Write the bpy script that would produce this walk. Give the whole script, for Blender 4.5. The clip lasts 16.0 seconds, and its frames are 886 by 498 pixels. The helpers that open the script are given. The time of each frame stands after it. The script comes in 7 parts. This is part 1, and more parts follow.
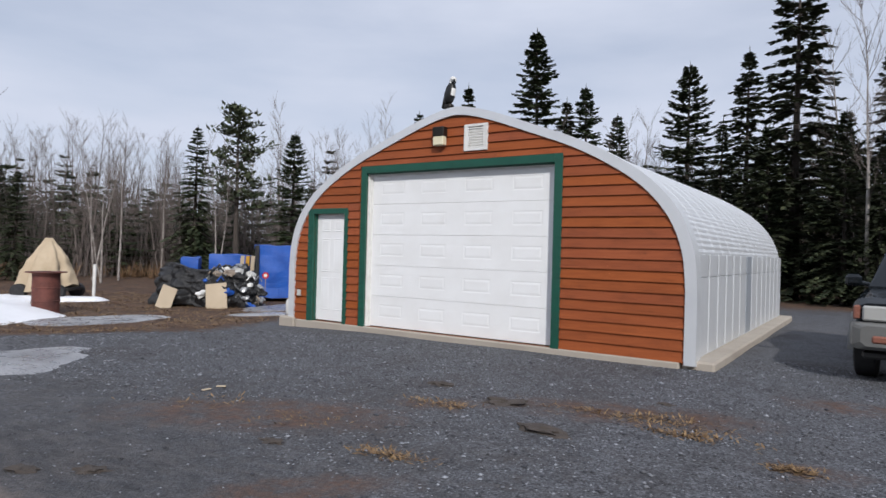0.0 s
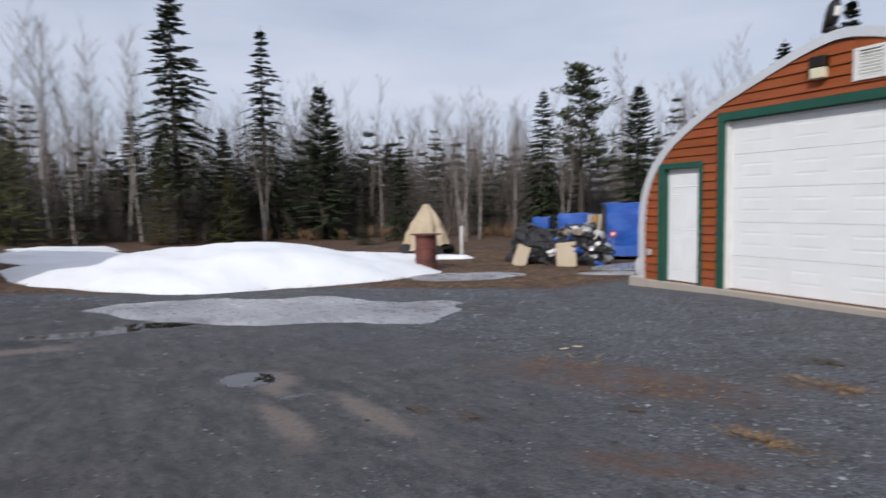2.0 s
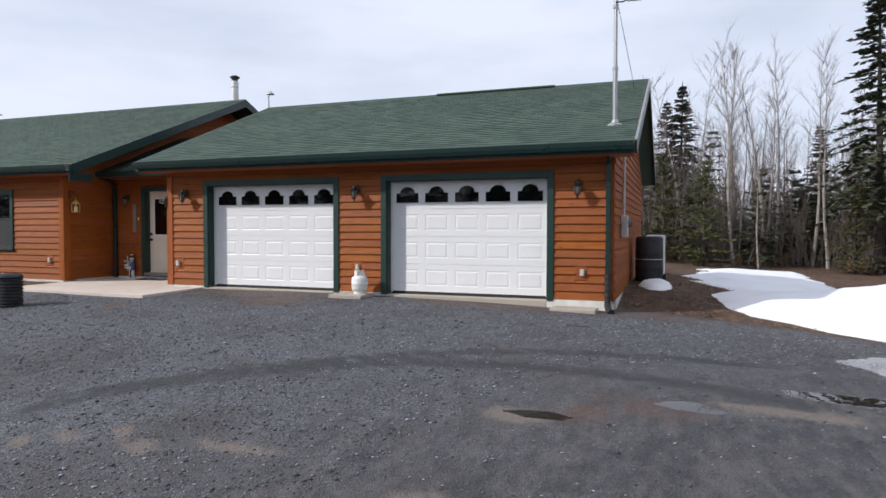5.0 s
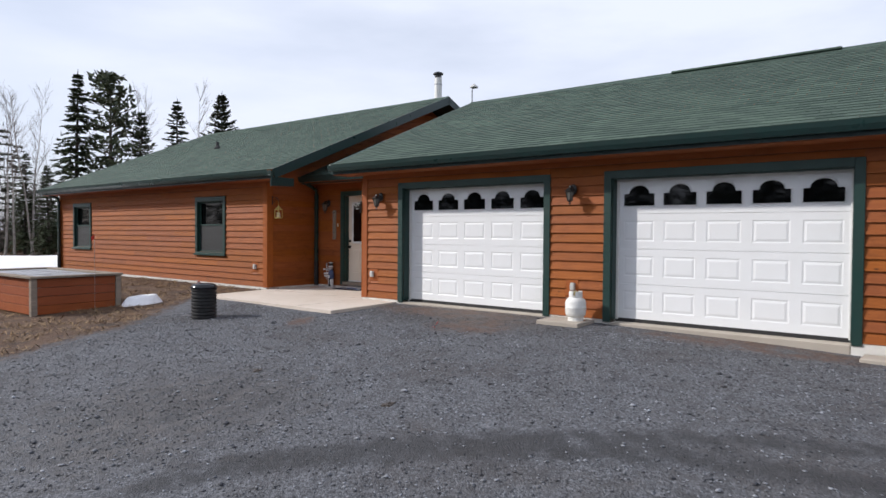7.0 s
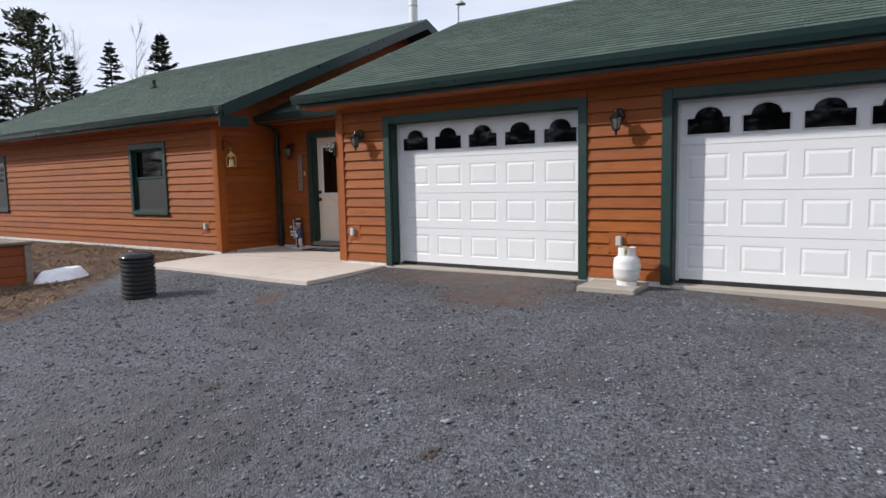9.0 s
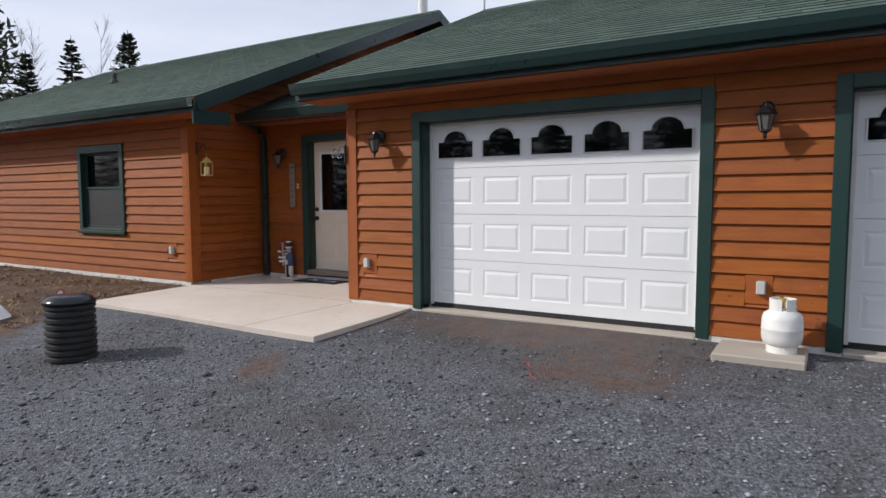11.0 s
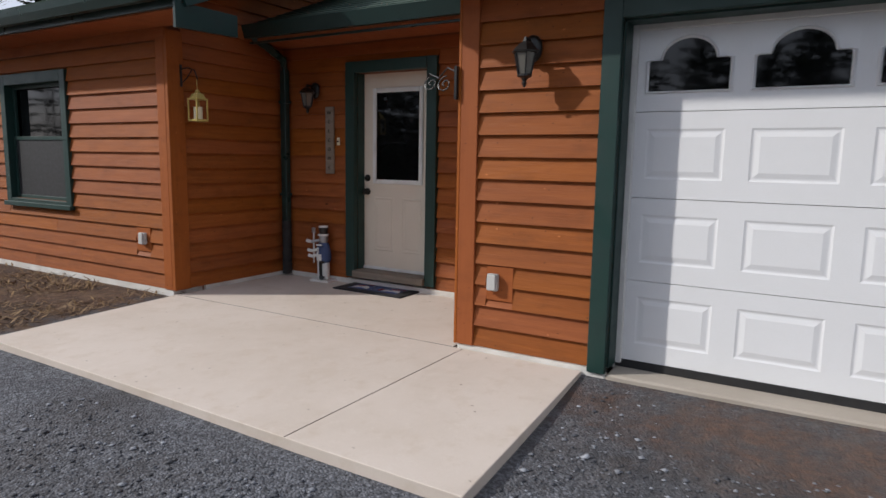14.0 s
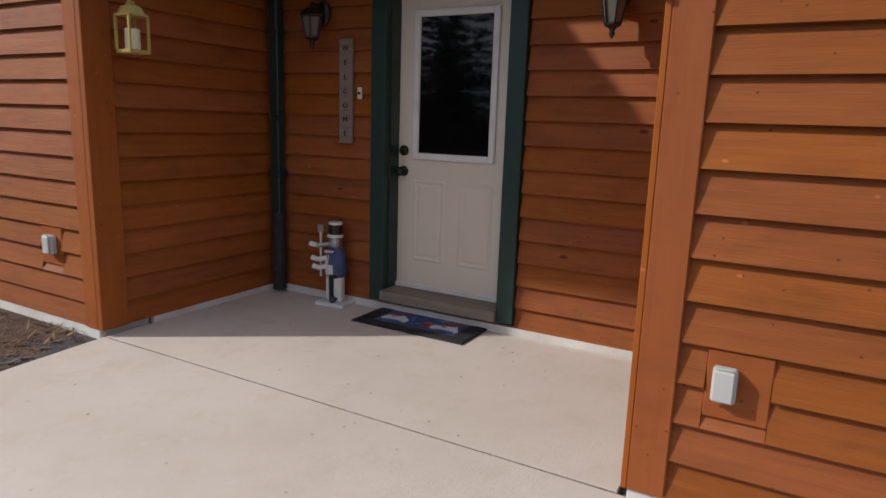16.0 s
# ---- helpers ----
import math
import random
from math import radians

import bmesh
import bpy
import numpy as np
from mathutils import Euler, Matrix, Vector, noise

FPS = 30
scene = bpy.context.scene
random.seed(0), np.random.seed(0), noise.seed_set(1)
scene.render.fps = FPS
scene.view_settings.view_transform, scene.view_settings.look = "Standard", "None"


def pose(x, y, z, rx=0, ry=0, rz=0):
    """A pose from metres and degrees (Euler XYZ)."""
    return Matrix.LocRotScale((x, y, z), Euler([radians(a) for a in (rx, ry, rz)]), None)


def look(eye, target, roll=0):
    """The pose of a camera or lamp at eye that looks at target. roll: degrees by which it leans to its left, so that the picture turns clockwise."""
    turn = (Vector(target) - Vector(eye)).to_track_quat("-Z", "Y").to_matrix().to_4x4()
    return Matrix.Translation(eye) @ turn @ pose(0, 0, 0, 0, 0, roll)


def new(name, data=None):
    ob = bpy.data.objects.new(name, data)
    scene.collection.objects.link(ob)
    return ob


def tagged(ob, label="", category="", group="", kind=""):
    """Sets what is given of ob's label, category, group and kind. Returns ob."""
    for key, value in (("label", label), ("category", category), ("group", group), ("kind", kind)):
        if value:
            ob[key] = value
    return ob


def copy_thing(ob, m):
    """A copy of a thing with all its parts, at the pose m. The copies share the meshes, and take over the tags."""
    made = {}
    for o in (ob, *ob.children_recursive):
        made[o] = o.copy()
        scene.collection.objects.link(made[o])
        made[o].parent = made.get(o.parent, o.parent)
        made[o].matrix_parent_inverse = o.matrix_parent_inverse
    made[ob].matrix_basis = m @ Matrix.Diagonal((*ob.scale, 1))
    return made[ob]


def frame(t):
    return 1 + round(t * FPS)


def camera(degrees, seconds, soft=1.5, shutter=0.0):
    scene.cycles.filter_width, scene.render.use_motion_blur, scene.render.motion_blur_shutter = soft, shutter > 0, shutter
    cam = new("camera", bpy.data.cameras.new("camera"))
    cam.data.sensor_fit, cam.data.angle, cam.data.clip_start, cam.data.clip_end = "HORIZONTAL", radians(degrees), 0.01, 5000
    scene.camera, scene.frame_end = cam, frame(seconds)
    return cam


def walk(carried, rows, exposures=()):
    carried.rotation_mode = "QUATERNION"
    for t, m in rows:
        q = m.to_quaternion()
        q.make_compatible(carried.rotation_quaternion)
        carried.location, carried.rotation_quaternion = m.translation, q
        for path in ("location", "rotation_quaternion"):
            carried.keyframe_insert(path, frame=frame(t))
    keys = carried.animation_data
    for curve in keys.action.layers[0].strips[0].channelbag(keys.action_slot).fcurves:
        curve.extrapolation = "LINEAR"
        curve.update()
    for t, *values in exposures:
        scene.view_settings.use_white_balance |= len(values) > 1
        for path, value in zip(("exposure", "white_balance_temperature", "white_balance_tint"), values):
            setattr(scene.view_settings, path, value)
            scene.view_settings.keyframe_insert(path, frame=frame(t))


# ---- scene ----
cam = camera(69.3, 16.0, shutter=0.25)
PATH = [
    (0, (0.341, 0.309, 1.351), (-0.542, 2.103, 1.359), 1.5),
    (0.5, (0.325, 0.294, 1.349), (-0.643, 2.044, 1.344), 1.4),
    (1, (0.305, 0.281, 1.352), (-0.716, 2.001, 1.325), 2.0),
    (1.5, (0.306, 0.35, 1.377), (-0.932, 1.92, 1.33), 1.4),
    (2, (0.178, 0.355, 1.422), (-1.48, 1.465, 1.284), -0.8),
    (2.3, (0.045, 0.405, 1.433), (-1.792, 1.18, 1.277), -2.7),
    (2.4, (-0.046, 0.428, 1.435), (-1.926, 1.096, 1.291), -2.4),
    (2.5, (-0.101, 0.425, 1.442), (-2.018, 0.981, 1.318), -2.1),
    (3, (-0.317, 0.303, 1.471), (-2.311, 0.358, 1.334), -1.8),
    (3.5, (-0.717, 0.081, 1.475), (-2.711, 0.02, 1.328), -0.8),
    (4, (-1.15, -0.148, 1.502), (-3.122, -0.441, 1.345), -2.5),
    (4.5, (-1.519, -0.361, 1.481), (-3.435, -0.914, 1.336), -0.7),
    (5, (-1.885, -0.629, 1.475), (-3.763, -1.316, 1.416), 0.1),
    (5.2, (-2.005, -0.754, 1.471), (-3.863, -1.485, 1.361), -0.3),
    (7.3, (-4.109, -2.155, 1.573), (-5.667, -3.409, 1.54), 0.6),
    (7.5, (-4.234, -2.359, 1.547), (-5.807, -3.595, 1.519), 0.1),
    (8, (-4.614, -2.829, 1.562), (-6.263, -3.954, 1.437), 0.1),
    (8.5, (-5.003, -3.307, 1.532), (-6.589, -4.512, 1.356), 0.5),
    (9, (-5.344, -3.795, 1.503), (-6.982, -4.925, 1.297), -1.2),
    (9.2, (-5.499, -4.005, 1.527), (-7.154, -5.116, 1.364), -0.8),
    (11.3, (-7.067, -6.123, 1.537), (-8.772, -7.156, 1.372), 0.1),
    (11.5, (-7.238, -6.301, 1.531), (-8.962, -7.294, 1.325), 0.5),
    (12, (-7.62, -6.825, 1.549), (-9.276, -7.933, 1.371), 0.6),
    (12.5, (-7.969, -7.326, 1.517), (-9.646, -8.401, 1.332), 0.7),
    (13, (-8.378, -7.828, 1.511), (-10.027, -8.928, 1.243), 0.3),
    (13.5, (-8.822, -8.329, 1.518), (-10.464, -9.447, 1.283), 1.4),
    (14, (-9.113, -8.89, 1.562), (-10.813, -9.908, 1.288), 1.0),
    (14.5, (-9.502, -9.389, 1.542), (-11.167, -10.439, 1.186), 1.6),
    (15, (-9.877, -9.867, 1.545), (-11.607, -10.791, 1.153), 0.2),
    (15.5, (-10.308, -10.301, 1.548), (-11.981, -11.321, 1.148), 0.8),
    (16, (-10.769, -10.64, 1.562), (-12.482, -11.598, 1.175), 1.9),
]
EXPOSURES = [(0, -0.21, 6060), (2.5, -0.27, 6080), (3.5, -0.08, 6120), (4.5, 0.06, 6150), (5.2, 0.14, 6160), (7.5, 0.2, 6180), (9.2, 0.14, 6160), (11.3, 0.02, 6150), (12.5, -0.08, 6150), (16, -0.09, 6170)]
walk(cam, [(t, look(eye, target, roll)) for t, eye, target, roll in PATH], [(t, stops, kelvin, 11) for t, stops, kelvin in EXPOSURES])

# ---- light ----
SUN_FROM = Vector((0.58, -0.81, 0.0)).normalized()
SUN_ELEV = radians(33)
world = bpy.data.worlds.new("world")
scene.world = world
world.use_nodes = True
wn, wl = world.node_tree.nodes, world.node_tree.links
wn.clear()
w_out, w_bg = wn.new("ShaderNodeOutputWorld"), wn.new("ShaderNodeBackground")
w_sky = wn.new("ShaderNodeTexSky")
w_sky.sky_type, w_sky.sun_disc = "NISHITA", False
w_sky.sun_elevation = SUN_ELEV
w_sky.sun_rotation = math.atan2(SUN_FROM.x, SUN_FROM.y)
w_sky.air_density, w_sky.dust_density, w_sky.ozone_density = 1.0, 2.0, 1.5
w_tc, w_map = wn.new("ShaderNodeTexCoord"), wn.new("ShaderNodeMapping")
w_map.inputs["Scale"].default_value = (1.2, 1.2, 4.5)
w_noise = wn.new("ShaderNodeTexNoise")
w_noise.inputs["Scale"].default_value, w_noise.inputs["Detail"].default_value = 1.6, 6
w_ramp = wn.new("ShaderNodeMapRange")
for k, v in (("From Min", 0.3), ("From Max", 0.62), ("To Min", 0.62), ("To Max", 1.0)):
    w_ramp.inputs[k].default_value = v
w_mix = wn.new("ShaderNodeMix")
w_mix.data_type = "RGBA"
w_mix.inputs["B"].default_value = (7.7, 8.0, 8.9, 1)
wl.new(w_tc.outputs["Generated"], w_map.inputs["Vector"])
wl.new(w_map.outputs["Vector"], w_noise.inputs["Vector"])
wl.new(w_noise.outputs["Fac"], w_ramp.inputs["Value"])
wl.new(w_ramp.outputs["Result"], w_mix.inputs["Factor"])
wl.new(w_sky.outputs["Color"], w_mix.inputs["A"])
wl.new(w_mix.outputs["Result"], w_bg.inputs["Color"])
wl.new(w_bg.outputs["Background"], w_out.inputs["Surface"])
w_bg.inputs["Strength"].default_value = 0.101
sun = new("sun", bpy.data.lights.new("sun", "SUN"))
sun.data.energy, sun.data.angle, sun.data.color = 3.4, radians(1.4), (1.0, 0.93, 0.84)
sun.matrix_basis = look(SUN_FROM * 40 * math.cos(SUN_ELEV) + Vector((0, 0, 40 * math.sin(SUN_ELEV))), (0, 0, 0))


# ---- mesh helpers ----
I4 = Matrix.Identity(4)
WM = {}


def mesh_of(name, bm, smooth=False):
    me = bpy.data.meshes.new(name)
    bmesh.ops.recalc_face_normals(bm, faces=bm.faces)
    bm.to_mesh(me)
    bm.free()
    if smooth:
        for p in me.polygons:
            p.use_smooth = True
    return me


def place(ob, parent, m):
    """Hangs ob under parent so that it stands at the world pose m."""
    ob.parent = parent
    ob.matrix_basis = WM[parent].inverted() @ m
    WM[ob] = m
    return ob


def thing(name, m, label, category, group="", kind=""):
    ob = tagged(new(name), label, category, group, kind)
    ob.matrix_basis = m
    WM[ob] = m
    return ob


def part(name, bm, material, parent, label="", m=None, smooth=False):
    """One mesh under a thing or a part; m: the frame of its coordinates, else its parent's."""
    me = bm if isinstance(bm, bpy.types.Mesh) else mesh_of(name, bm, smooth)
    if not me.materials:
        me.materials.append(material)
    ob = place(new(name, me), parent, WM[parent] if m is None else m)
    return tagged(ob, label)


def solo(name, bm, material, m, label, category, group="", kind="", smooth=False):
    """A thing that is one mesh."""
    me = mesh_of(name, bm, smooth)
    me.materials.append(material)
    ob = tagged(new(name, me), label, category, group, kind)
    ob.matrix_basis = m
    WM[ob] = m
    return ob


def bx(bm, x0, x1, y0, y1, z0, z1, bevel=0.0):
    vs = [bm.verts.new((x, y, z)) for z in (z0, z1) for x, y in ((x0, y0), (x1, y0), (x1, y1), (x0, y1))]
    fs = [bm.faces.new([vs[i] for i in f]) for f in ((3, 2, 1, 0), (4, 5, 6, 7), (0, 1, 5, 4), (1, 2, 6, 5), (2, 3, 7, 6), (3, 0, 4, 7))]
    if bevel:
        bmesh.ops.bevel(bm, geom=list({e for f in fs for e in f.edges}), offset=bevel, segments=1, affect="EDGES")
    return bm


def box(x0, x1, y0, y1, z0, z1, bevel=0.0):
    return bx(bmesh.new(), x0, x1, y0, y1, z0, z1, bevel)


def tube(bm, pts, radii, n=8, caps=True):
    """A round bar through pts; radii: one number or one for each point."""
    pts = [Vector(p) for p in pts]
    if not hasattr(radii, "__len__"):
        radii = [radii] * len(pts)
    rings = []
    for i, p in enumerate(pts):
        d = (pts[min(i + 1, len(pts) - 1)] - pts[max(i - 1, 0)]).normalized()
        a = d.cross(Vector((0, 0, 1)) if abs(d.z) < 0.95 else Vector((1, 0, 0))).normalized()
        b = d.cross(a)
        rings.append([bm.verts.new(p + radii[i] * (math.cos(2 * math.pi * k / n) * a + math.sin(2 * math.pi * k / n) * b)) for k in range(n)])
    for r, q in zip(rings, rings[1:]):
        for k in range(n):
            bm.faces.new((r[k], r[(k + 1) % n], q[(k + 1) % n], q[k]))
    if caps:
        bm.faces.new(rings[0][::-1])
        bm.faces.new(rings[-1])
    return bm


def lathe(bm, profile, n=24, at=(0, 0, 0), sx=1.0, sy=1.0):
    """A turned body from (radius, height) pairs."""
    rings = [[bm.verts.new((at[0] + sx * r * math.cos(2 * math.pi * k / n), at[1] + sy * r * math.sin(2 * math.pi * k / n), at[2] + z)) for k in range(n)] for r, z in profile]
    for r, q in zip(rings, rings[1:]):
        for k in range(n):
            bm.faces.new((r[k], r[(k + 1) % n], q[(k + 1) % n], q[k]))
    bm.faces.new(rings[0][::-1])
    bm.faces.new(rings[-1])
    return bm


def prism(bm, outline, y0, y1):
    """An outline of (x, z) pairs pushed from y0 to y1."""
    a = [bm.verts.new((x, y0, z)) for x, z in outline]
    b = [bm.verts.new((x, y1, z)) for x, z in outline]
    bm.faces.new(a)
    bm.faces.new(b[::-1])
    for i in range(len(a)):
        j = (i + 1) % len(a)
        bm.faces.new((a[i], b[i], b[j], a[j]))
    return bm


# ---- materials ----
class Nodes:
    """Short hand for building one node material."""

    def __init__(self, name):
        self.mat = bpy.data.materials.new(name)
        self.mat.use_nodes = True
        self.tree = self.mat.node_tree
        self.bsdf = self.tree.nodes["Principled BSDF"]

    def add(self, kind, **values):
        node = self.tree.nodes.new(kind)
        for key, value in values.items():
            self.put(node.inputs[key.replace("_", " ")], value)
        return node

    def put(self, socket, value):
        if isinstance(value, bpy.types.NodeSocket):
            self.tree.links.new(value, socket)
        else:
            socket.default_value = value

    def coords(self, scale=(1, 1, 1), world=False, shuffle=True):
        if world:
            src = self.add("ShaderNodeNewGeometry").outputs["Position"]
        else:
            src = self.add("ShaderNodeTexCoord").outputs["Object"]
            if shuffle:
                rnd = self.add("ShaderNodeObjectInfo").outputs["Random"]
                mul = self.math("MULTIPLY", rnd, 37.0)
                src = self.vec("ADD", src, mul)
        return self.add("ShaderNodeMapping", Vector=src, Scale=scale).outputs["Vector"]

    def vec(self, op, a, b):
        node = self.tree.nodes.new("ShaderNodeVectorMath")
        node.operation = op
        self.put(node.inputs[0], a)
        self.put(node.inputs[1], b)
        return node.outputs["Vector"]

    def math(self, op, a, b=0.0, clamp=False):
        node = self.tree.nodes.new("ShaderNodeMath")
        node.operation, node.use_clamp = op, clamp
        self.put(node.inputs[0], a)
        self.put(node.inputs[1], b)
        return node.outputs["Value"]

    def noise(self, vector, scale, detail=4.0, rough=0.55):
        return self.add("ShaderNodeTexNoise", Vector=vector, Scale=scale, Detail=detail, Roughness=rough).outputs["Fac"]

    def voronoi(self, vector, scale, out="Distance"):
        return self.add("ShaderNodeTexVoronoi", Vector=vector, Scale=scale).outputs[out]

    def span(self, value, a, b, c=0.0, d=1.0):
        return self.add("ShaderNodeMapRange", Value=value, From_Min=a, From_Max=b, To_Min=c, To_Max=d).outputs["Result"]

    def mix(self, fac, a, b, blend="MIX"):
        node = self.tree.nodes.new("ShaderNodeMix")
        node.data_type, node.blend_type = "RGBA", blend
        for key, value in (("Factor", fac), ("A", a), ("B", b)):
            if isinstance(value, tuple) and len(value) == 3:
                value = (*value, 1)
            self.put(node.inputs[key], value) if key != "Factor" else self.put(node.inputs[0], value)
        return node.outputs["Result"]

    def attr(self, name):
        node = self.tree.nodes.new("ShaderNodeAttribute")
        node.attribute_name = name
        return node.outputs["Fac"]

    def bump(self, height, distance, strength=1.0):
        self.put(self.bsdf.inputs["Normal"], self.add("ShaderNodeBump", Height=height, Distance=distance, Strength=strength).outputs["Normal"])

    def done(self, color=None, rough=None, metal=0.0, **more):
        if color is not None:
            self.put(self.bsdf.inputs["Base Color"], (*color, 1) if isinstance(color, tuple) and len(color) == 3 else color)
        if rough is not None:
            self.put(self.bsdf.inputs["Roughness"], rough)
        self.bsdf.inputs["Metallic"].default_value = metal
        for key, value in more.items():
            self.put(self.bsdf.inputs[key.replace("_", " ")], value)
        return self.mat


def surface(name, light, dark, scale=6.0, rough=0.6, metal=0.0, bump=0.002, fine=120.0, dirt=0.5, stretch=(1, 1, 1)):
    """A painted or raw surface with broad stains and fine grain."""
    n = Nodes(name)
    c = n.coords(stretch)
    broad, grain = n.noise(c, scale, 5), n.noise(c, fine, 3)
    col = n.mix(n.span(broad, 0.35, 0.7, 0.0, dirt), light, dark)
    col = n.mix(n.span(grain, 0.3, 0.8, 0.0, 0.25), col, dark)
    n.bump(n.math("ADD", grain, n.math("MULTIPLY", broad, 0.6)), bump)
    return n.done(col, n.span(broad, 0.3, 0.7, max(rough - 0.1, 0.02), min(rough + 0.1, 1)), metal)


def wood(name, light, dark, rough=0.55, knots=True, grain=1.0, upright=False):
    """Stained boards with grain along local x (or z), a few knots, flecks and pale scuffs."""
    n = Nodes(name)
    c = n.coords((9, 9, 0.6) if upright else (0.6, 9, 9))
    long, fine = n.noise(c, 3.0, 6, 0.6), n.noise(n.coords((60, 60, 2) if upright else (2, 60, 60)), 4.0, 4)
    rnd = n.add("ShaderNodeObjectInfo").outputs["Random"]
    col = n.mix(n.span(long, 0.3, 0.85), light, dark)
    col = n.mix(n.span(fine, 0.4, 0.8, 0.0, 0.22 * grain), col, dark)
    blotch = n.noise(n.coords((2.2, 5, 5)), 1.6, 4, 0.6)
    col = n.mix(n.span(blotch, 0.5, 0.78, 0.0, 0.5), col, tuple(0.62 * v for v in dark))
    fleck = n.voronoi(n.coords((14, 14, 14)), 1.0)
    col = n.mix(n.span(fleck, 0.05, 0.085, 0.75, 0.0), col, tuple(0.3 * v for v in dark))
    scuff = n.voronoi(n.coords((5, 9, 9)), 0.8)
    col = n.mix(n.span(scuff, 0.03, 0.05, 0.6, 0.0), col, tuple(min(1.7 * v + 0.03, 1) for v in light))
    tint = n.add("ShaderNodeHueSaturation", Hue=n.span(rnd, 0, 1, 0.497, 0.503), Saturation=n.span(rnd, 0, 1, 0.97, 1.03), Value=n.span(n.math("FRACT", n.math("MULTIPLY", rnd, 7.3)), 0, 1, 0.9, 1.1), Color=col)
    col = tint.outputs["Color"]
    if knots:
        k = n.voronoi(n.coords((1.5, 3.2, 3.2)), 1.5)
        col = n.mix(n.span(k, 0.035, 0.075, 0.8, 0.0), col, tuple(0.22 * v for v in dark))
    n.bump(n.math("ADD", long, n.math("MULTIPLY", fine, 0.5)), 0.0025 * grain)
    return n.done(col, n.span(fine, 0.3, 0.7, rough, rough + 0.2), Specular_IOR_Level=0.3)


SIDING = wood("stained_siding", (0.315, 0.092, 0.016), (0.205, 0.053, 0.009))
SHED_SIDING = wood("shed_siding", (0.31, 0.082, 0.024), (0.215, 0.052, 0.015))
TRIM_WOOD = wood("stained_trim", (0.31, 0.086, 0.016), (0.25, 0.066, 0.012), knots=False, grain=0.4)
TRIM_POST = wood("stained_corner_post", (0.31, 0.086, 0.016), (0.25, 0.066, 0.012), knots=False, grain=0.5, upright=True)
GREEN = surface("green_paint", (0.010, 0.040, 0.033), (0.007, 0.026, 0.022), 5, 0.45, bump=0.0008)
SHED_GREEN = surface("shed_green_paint", (0.01, 0.085, 0.055), (0.006, 0.05, 0.034), 5, 0.5, bump=0.001)
DARK_GREEN = surface("dark_green_metal", (0.012, 0.035, 0.032), (0.006, 0.018, 0.018), 4, 0.35, bump=0.0004)
BLACK = surface("black_metal", (0.012, 0.012, 0.012), (0.006, 0.006, 0.006), 10, 0.4, bump=0.0005)
RUBBER = surface("black_rubber", (0.02, 0.02, 0.021), (0.01, 0.01, 0.01), 10, 0.7)
WHITE_DOOR = surface("white_steel", (0.80, 0.81, 0.82), (0.72, 0.73, 0.73), 3, 0.38, bump=0.0004, dirt=0.35)
SHED_WHITE = surface("shed_white_steel", (0.86, 0.87, 0.87), (0.76, 0.76, 0.75), 2, 0.42, bump=0.0005, dirt=0.6)
WHITE = surface("white_paint", (0.78, 0.78, 0.76), (0.55, 0.54, 0.5), 6, 0.5, dirt=0.5)
CREAM = surface("cream_door_paint", (0.72, 0.64, 0.53), (0.64, 0.56, 0.45), 3, 0.42, bump=0.0004, dirt=0.4)
CONCRETE = surface("concrete", (0.43, 0.385, 0.325), (0.30, 0.26, 0.215), 1.3, 0.85, bump=0.002, fine=160)


def pad_material():
    """Pale broomed concrete with tan stains, dark specks and scuffs."""
    n = Nodes("broom_concrete")
    c = n.coords(world=True)
    grain = n.noise(c, 190, 3)
    col = n.mix(n.span(n.noise(c, 1.1, 6, 0.65), 0.4, 0.7, 0.0, 0.8), (0.63, 0.555, 0.485), (0.53, 0.455, 0.38))
    col = n.mix(n.span(n.noise(c, 5.5, 7, 0.7), 0.52, 0.72, 0.0, 0.6), col, (0.50, 0.41, 0.32))
    col = n.mix(n.span(n.noise(c, 14, 5, 0.7), 0.58, 0.75, 0.0, 0.45), col, (0.68, 0.62, 0.55))
    col = n.mix(n.span(grain, 0.3, 0.8, 0.0, 0.3), col, (0.45, 0.375, 0.3))
    speck = n.voronoi(n.vec("ADD", c, n.math("MULTIPLY", grain, 0.02)), 7.0)
    col = n.mix(n.span(speck, 0.035, 0.07, 0.7, 0.0), col, (0.16, 0.12, 0.09))
    brushed = n.noise(n.coords((3, 70, 1), world=True), 1.5, 4)
    n.bump(n.math("ADD", grain, n.math("MULTIPLY", brushed, 0.7)), 0.0014)
    return n.done(col, 0.82)


PAD = pad_material()
JOINT = surface("joint_filler", (0.13, 0.105, 0.085), (0.07, 0.055, 0.045), 30, 0.9)
FOUNDATION = surface("white_foundation", (0.72, 0.71, 0.67), (0.45, 0.42, 0.37), 4, 0.7, dirt=0.6)
STEEL = surface("galvanised_steel", (0.70, 0.72, 0.74), (0.60, 0.62, 0.64), 2, 0.42, metal=0.3, bump=0.0003, dirt=0.5)
DARKER_STEEL = surface("darker_galvanised_steel", (0.40, 0.43, 0.47), (0.30, 0.33, 0.37), 2, 0.5, metal=0.3, bump=0.0003, dirt=0.6)
GALV_PIPE = surface("galvanised_pipe", (0.42, 0.43, 0.44), (0.3, 0.3, 0.3), 8, 0.4, metal=0.8, bump=0.0005)
BRONZE = surface("dark_bronze", (0.03, 0.026, 0.022), (0.015, 0.013, 0.011), 12, 0.4, metal=0.6, bump=0.0005)
GREY_PLASTIC = surface("grey_plastic", (0.5, 0.5, 0.48), (0.4, 0.4, 0.38), 6, 0.5, bump=0.0004)
